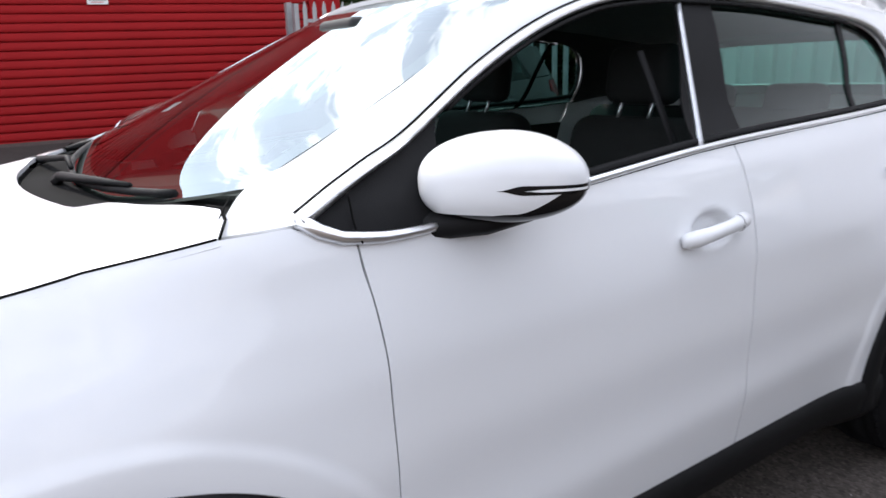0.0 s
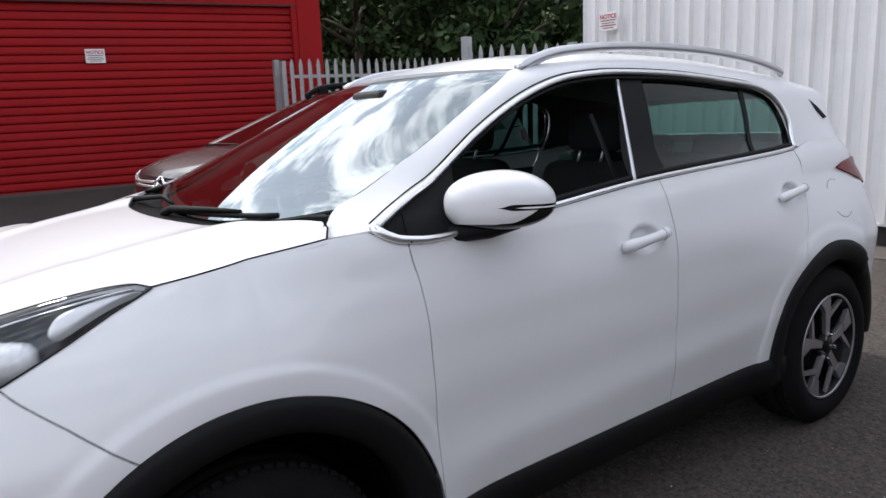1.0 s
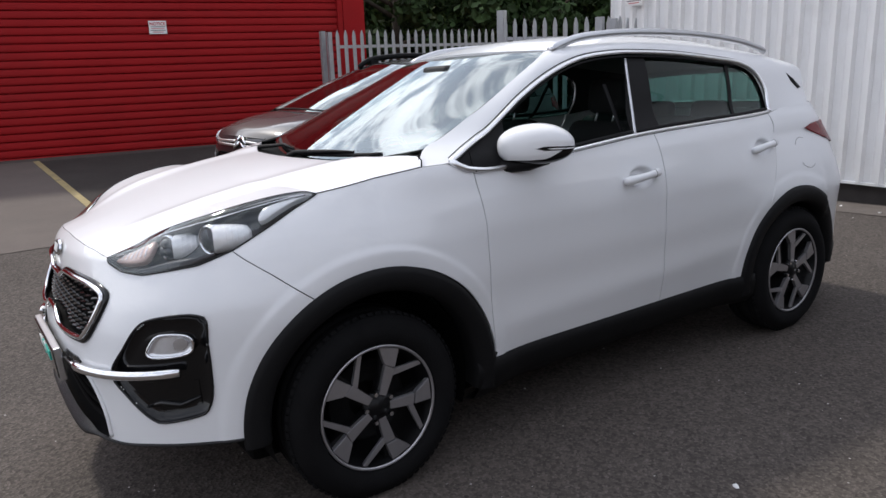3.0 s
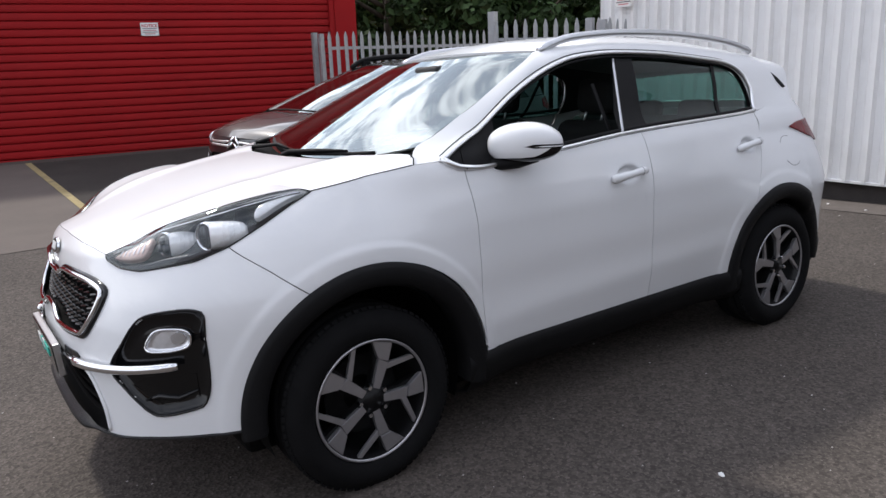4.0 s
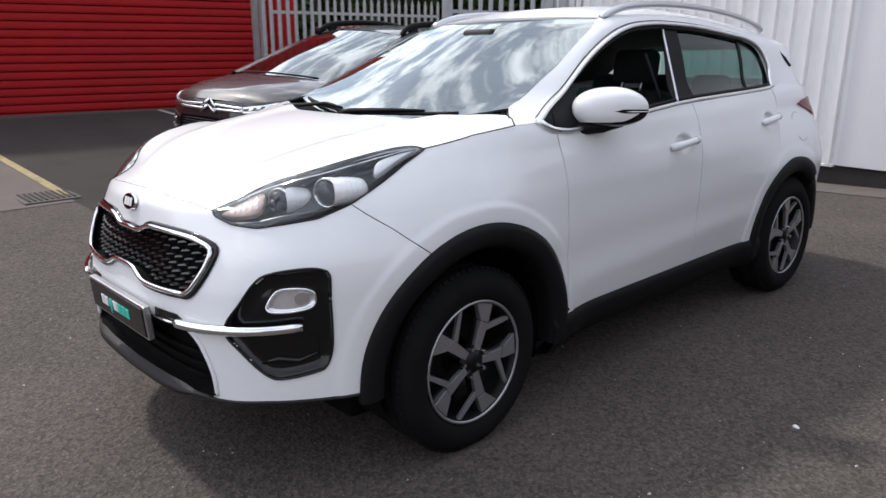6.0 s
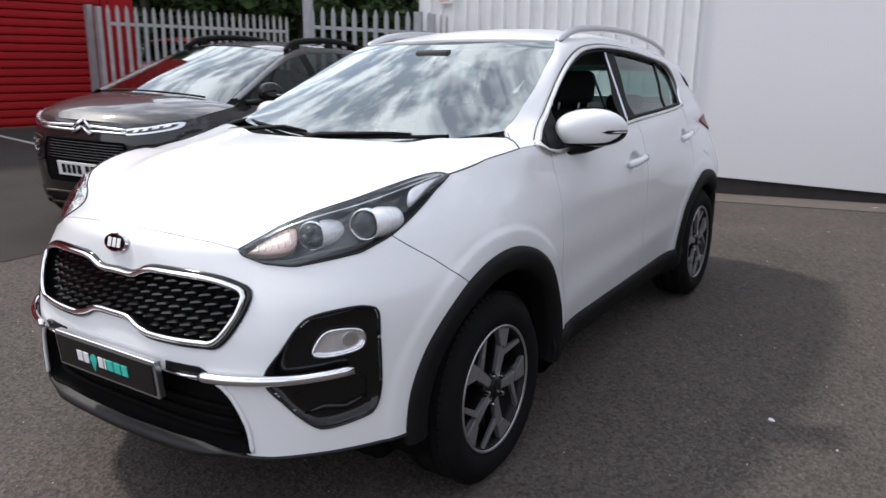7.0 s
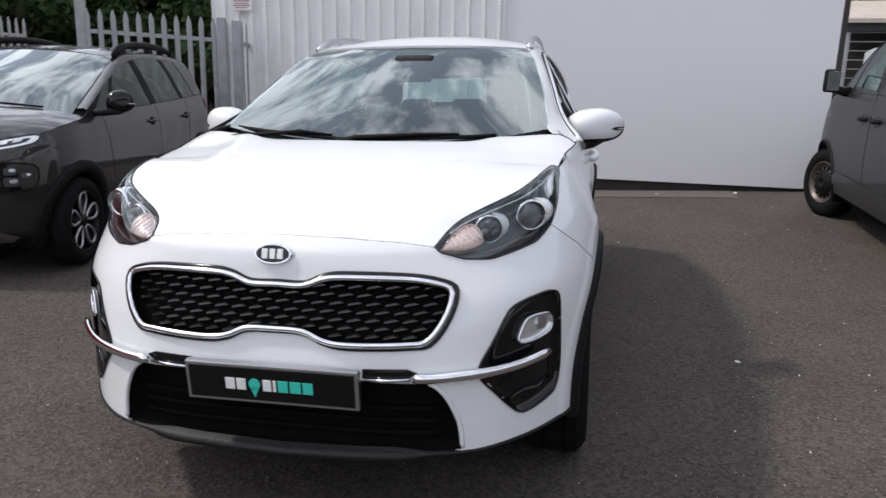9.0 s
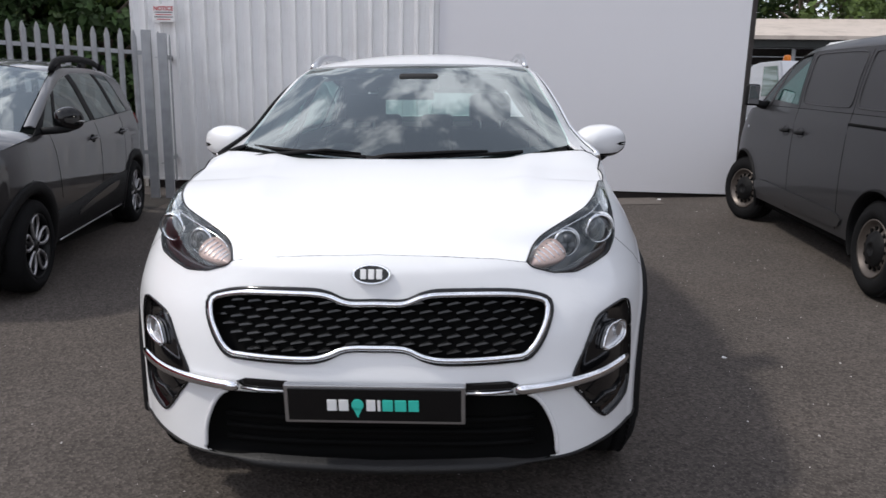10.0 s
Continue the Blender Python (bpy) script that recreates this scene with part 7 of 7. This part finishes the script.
def notice(x, y, z, yaw, w=0.285, h=0.215):
    """A small white sign with a red heading; local x runs along the wall, local -y faces out."""
    s = thing("notice_sign", "small white sign with a red notice heading and fine print", "sign", pose(x, y, z, 0, 0, yaw), "notice signs")
    boxed("board", (-w / 2, -0.006, -h / 2), (w / 2, 0.0, h / 2), SIGNWHITE, s, 0.002)
    lettering("NOTICE", 0.070, PRINTRED, s, pose(0, -0.0075, h * 0.25, 90, 0, 0))
    for i, (k, ww) in enumerate(((0.010, 0.80), (-0.020, 0.72), (-0.048, 0.84), (-0.076, 0.60))):
        boxed("print_line", (-w * ww / 2, -0.008, k - 0.005), (w * ww / 2, -0.006, k + 0.005), PRINTRED if i % 2 else LAMPGREY, s)
    for cx in (-1, 1):
        for cz in (-1, 1):
            boxed("fixing_screw", (cx * (w / 2 - 0.016) - 0.005, -0.009, cz * (h / 2 - 0.016) - 0.005), (cx * (w / 2 - 0.016) + 0.005, -0.006, cz * (h / 2 - 0.016) + 0.005), SATIN, s, 0.002)


notice(2.30, 10.345 + 0.075, 2.385, -8.6)
notice(6.60, 3.74, 2.345, 90 - 1.0 - 180 + 0.0)


def slab(name, corners, material, lift, label, category):
    """A ground patch that follows the fall of the yard."""
    a, b, c, d = [np.array(p, float) for p in corners]
    n = 14
    V, F = [], []
    for j in range(n + 1):
        for i in range(n + 1):
            u, v = i / n, j / n
            p = (1 - v) * ((1 - u) * a + u * b) + v * ((1 - u) * d + u * c)
            V.append((p[0], p[1], ground_height(p[0], p[1]) + lift))
    for j in range(n):
        for i in range(n):
            k = j * (n + 1) + i
            F.append((k, k + 1, k + n + 2, k + n + 1))
    return tagged(pydata(name, V, F, material), label, category, kind="structure")


YELLOWLINE = mat("worn_yellow", (0.30, 0.24, 0.11), 0.85, vary=0.4, scale=14, dirt=(0.12, 0.10, 0.08), dirt_amount=0.8, dirt_scale=9)
WHITELINE = mat("worn_white_line", (0.36, 0.36, 0.35), 0.85, vary=0.3, scale=14, dirt=(0.08, 0.08, 0.08), dirt_amount=0.8, dirt_scale=7)
slab("pavement", ((-14.0, 4.40), (0.20, 4.42), (0.12, 10.30), (-14.0, 12.2)), CONCRETE, 0.005, "pale brown concrete apron before the red shutter", "concrete apron")
# darker slab: the red building's shade on the asphalt, put into the colour
SHADEDASPHALT = mat("new_asphalt", (0.042, 0.038, 0.035), 0.9, vary=0.3, scale=2.0, bump=0.4, bump_scale=120, spec=0.15)
slab("asphalt_patch", ((0.22, 3.4), (6.4, 3.4), (5.4, 9.9), (0.14, 10.26)), SHADEDASPHALT, 0.0035, "darker newer asphalt before the red shutter", "asphalt")
slab("yellow_line", ((0.16, 4.6), (0.25, 4.6), (0.17, 10.28), (0.08, 10.28)), YELLOWLINE, 0.010, "worn yellow edge line on the ground", "painted line")
slab("white_line", ((3.20, 6.2), (3.28, 6.2), (3.36, 10.1), (3.28, 10.1)), WHITELINE, 0.005, "worn white bay line on the asphalt", "painted line")
KERB = mat("kerb_stone", (0.10, 0.085, 0.075), 0.9, vary=0.3, scale=9, bump=0.4)
slab("gutter_strip", ((6.10, -2.6), (6.62, -2.6), (6.62, 4.1), (6.10, 4.1)), KERB, 0.006, "brownish worn strip along the wall foot", "wall foot")


def drain():
    x, y = 0.05, 4.75
    d = thing("drain_grate", "rusty cast iron drain grate set in the ground", "drain", pose(x, y, ground_height(x, y) + 0.006))
    boxed("frame", (-0.24, -0.24, -0.02), (0.24, 0.24, 0.004), KERB, d, 0.004)
    for i in range(9):
        boxed("grate_bar", (-0.20 + i * 0.048, -0.20, 0.004), (-0.20 + i * 0.048 + 0.022, 0.20, 0.014), CLADDARK, d, 0.002)


drain()


def litter():
    """Scraps and grit lying about the yard."""
    rnd = np.random.RandomState(3)
    V, F = [], []
    for k in range(900):
        x, y = rnd.uniform(-3.5, 6.2), rnd.uniform(-4.5, 2.5)
        s = rnd.uniform(0.002, 0.006) if k % 14 else rnd.uniform(0.006, 0.011)
        z = ground_height(x, y)
        b = len(V)
        a = rnd.uniform(0, 6.28)
        for i in range(4):
            w = a + i * math.pi / 2 + rnd.uniform(-0.4, 0.4)
            V.append((x + s * math.cos(w), y + s * math.sin(w) * 0.7, z + 0.0005))
        V.append((x, y, z + s * 0.7))
        F += [(b, b + 1, b + 4), (b + 1, b + 2, b + 4), (b + 2, b + 3, b + 4), (b + 3, b, b + 4)]
    tagged(pydata("grit", V, F, GRIT, smooth=False), "pale grit scattered on the asphalt", "grit", kind="stuff")
    for x, y, s in ((6.45, -2.62, 0.026), (6.35, -1.70, 0.022), (6.25, 0.30, 0.024), (6.40, 0.75, 0.02), (1.0, -1.69, 0.014), (-0.2, -2.3, 0.012)):
        bm = bmesh.new()
        bmesh.ops.create_icosphere(bm, subdivisions=1, radius=s, matrix=Matrix.Diagonal((1.3, 0.8, 0.25, 1)))
        for v in bm.verts:
            v.co += Vector(rnd.normal(size=3)) * s * 0.12
        o = part("paper_scrap", bm, SIGNWHITE)
        o.matrix_basis = pose(x, y, ground_height(x, y) + s * 0.2, 0, 0, rnd.uniform(0, 360))
        tagged(o, "crumpled white scrap lying on the asphalt", "litter", "scraps of litter")


GRIT = mat("grit", (0.42, 0.40, 0.38), 0.9, island=0.5)
litter()


# ---- beyond the yard ----
def far_shed():
    """Low open store with a pale roof behind the van."""
    s = thing("shed", "low dark store with a pale sheet roof and mesh front", "shed", pose(17.5, -9.2, ground_height(17.5, -9.2), 0, 0, -8))
    extrude("roof", [(-0.35, 2.50), (3.2, 3.25), (6.6, 2.50), (6.6, 2.58), (3.2, 3.34), (-0.35, 2.60)], -6.0, 2.4, SHEETROOF, s, "pale weathered sheet roof")
    boxed("back_wall", (3.0, -5.8, 0.0), (3.2, 2.2, 2.55), CLADDARK, s)
    boxed("fascia", (-0.25, -5.9, 2.30), (-0.10, 2.3, 2.55), SHEDDARK, s, 0.01, "dark fascia board")
    for y in np.arange(-5.8, 2.3, 1.6):
        boxed("post", (-0.05, y - 0.04, 0.0), (0.05, y + 0.04, 2.3), GALV, s, 0.005)
    for z in np.arange(0.3, 2.3, 0.22):
        boxed("mesh_rail", (-0.02, -5.8, z), (0.0, 2.2, z + 0.02), GALV, s)


def beacon_truck():
    t = thing("truck", "white truck cab with an orange beacon behind the van", "truck", pose(12.3, -6.9, ground_height(12.3, -6.9), 0, 0, 0) @ Matrix.Diagonal((1, 1, 0.86, 1)))
    extrude("cab", [(-1.0, 0.5), (1.0, 0.5), (1.0, 2.0), (0.55, 2.06), (-0.55, 2.06), (-0.85, 1.25), (-1.0, 1.15)], -0.9, 0.9, WHITE, t, "white painted cab", bevel=0.04)
    extrude("cab_window", [(-0.72, 1.28), (-0.47, 1.95), (0.2, 1.95), (0.2, 1.28)], 0.895, 0.91, TINT, t, "tinted cab window")
    extrude("cab_window", [(-0.72, 1.28), (-0.47, 1.95), (0.2, 1.95), (0.2, 1.28)], -0.91, -0.895, TINT, t)
    lathe("beacon", [(0.0, 2.20), (0.05, 2.19), (0.07, 2.15), (0.075, 2.06), (0.0, 2.06)], ORANGE, t, "orange beacon", n=20, axis="z").location = (0, 0.55, 0.02)
    boxed("load_bed", (1.0, -0.95, 0.7), (3.6, 0.95, 1.1), SATIN, t, 0.02)
    for x in (-0.3, 2.7):
        for y in (-0.80, 0.80):
            wheel_parts(t, x, y, -1 if y < 0 else 1, r=0.36, rim=0.21, hub_z=0.36, steel=True)


def far_van():
    """White van parked before the store; only its upper body shows over the grey van."""
    v = thing("white_van", "white delivery van parked before the low store", "van", pose(12.2, -9.9, ground_height(12.2, -9.9)))
    extrude("body", [(-0.4, 0.35), (4.4, 0.35), (4.4, 2.30), (4.3, 2.38), (1.2, 2.38), (0.95, 2.28), (0.35, 1.45), (-0.35, 1.2)], -0.95, 0.95, WHITE, v, "white painted body", bevel=0.05)
    extrude("windscreen", [(0.40, 1.47), (0.93, 2.20), (0.90, 2.22), (0.36, 1.49)], -0.80, 0.80, DARKGLASS, v)
    for x in (0.4, 3.4):
        for y in (-0.80, 0.80):
            wheel_parts(v, x, y, -1 if y < 0 else 1, r=0.34, rim=0.21, hub_z=0.34, steel=True)


def red_hatchback():
    car = thing("red_car", "red hatchback parked behind the palisade gate", "car", pose(6.6, 10.6, ground_height(6.6, 10.6), 0, 0, 20))
    half = spline([(0.2, 0.78), (0.5, 0.84), (0.8, 0.84), (1.0, 0.78), (1.4, 0.62)])
    nose = spline([(0.2, -0.70), (0.5, -0.78), (0.75, -0.74), (0.95, -0.5)])
    tail = spline([(0.2, 3.0), (0.6, 3.1), (1.0, 3.0), (1.4, 2.8)])
    S = Body(half, nose, tail, 0.1, 2.6, lambda z: 2.5, lambda z: 2.8)
    lower_shell(S, car, REDCAR, (0, 0.31, 0.37), (2.45, 0.31, 0.37), 0.25, [("y", 0.0, 0.80), ("y", 0.5, 0.82), ("x", -0.4, 0.86)], spline([(-0.2, 0.92), (1.0, 0.96), (3, 1.0)]), 1.0)
    side = [S.at(u, z) for u, z in S.line([("y", 0.5, 0.82), ("x", -0.4, 0.86), ("x", 0.3, 0.935)])]
    cap_skin("bonnet", car, REDCAR, rows_between(side, [(-0.72, 0, 0.82), (-0.3, 0, 0.95), (0.25, 0, 1.0)], 12), "red bonnet")
    e = smooth_line([(0.3, -0.76, 0.94), (1.0, -0.60, 1.36), (1.9, -0.58, 1.42), (2.8, -0.60, 1.30), (3.0, -0.66, 1.0)], 40)
    cap_skin("windscreen", car, SCREEN, rows_between([p for p in e if p[0] <= 1.02], [(0.2, 0, 1.0), (0.95, 0, 1.40)], 10), flange=0)
    cap_skin("roof", car, REDCAR, rows_between([p for p in e if p[0] >= 0.98], [(0.95, 0, 1.40), (1.8, 0, 1.47), (3.0, 0, 1.1)], 14), "red roof")
    tz = lambda x: float(np.interp(x, [0.35, 1.0, 1.9, 2.7], [0.97, 1.31, 1.37, 1.27]))
    side_band(S, car, "side_window", 0.5, 2.6, 0.95, 2.5, lambda x: 0.97, tz, TINT, 0.0, "tinted side window")
    cushion("cabin", (0.4, -0.55, 0.4), (2.6, 0.55, 0.95), DARK, car, 0.05)
    for x in (0, 2.45):
        for sd in (-1, 1):
            wheel_parts(car, x, sd * 0.73, sd, r=0.30, rim=0.19, width=0.18, hub_z=0.30, steel=True)


SHEETROOF = mat("sheet_roof", (0.46, 0.40, 0.35), 0.8, vary=0.15, scale=1.5, dirt=(0.25, 0.21, 0.18), dirt_amount=0.6, dirt_scale=2.0)
SHEDDARK = mat("dark_board", (0.03, 0.032, 0.03), 0.8, vary=0.3, scale=5)
far_shed()
beacon_truck()
far_van()
red_hatchback()
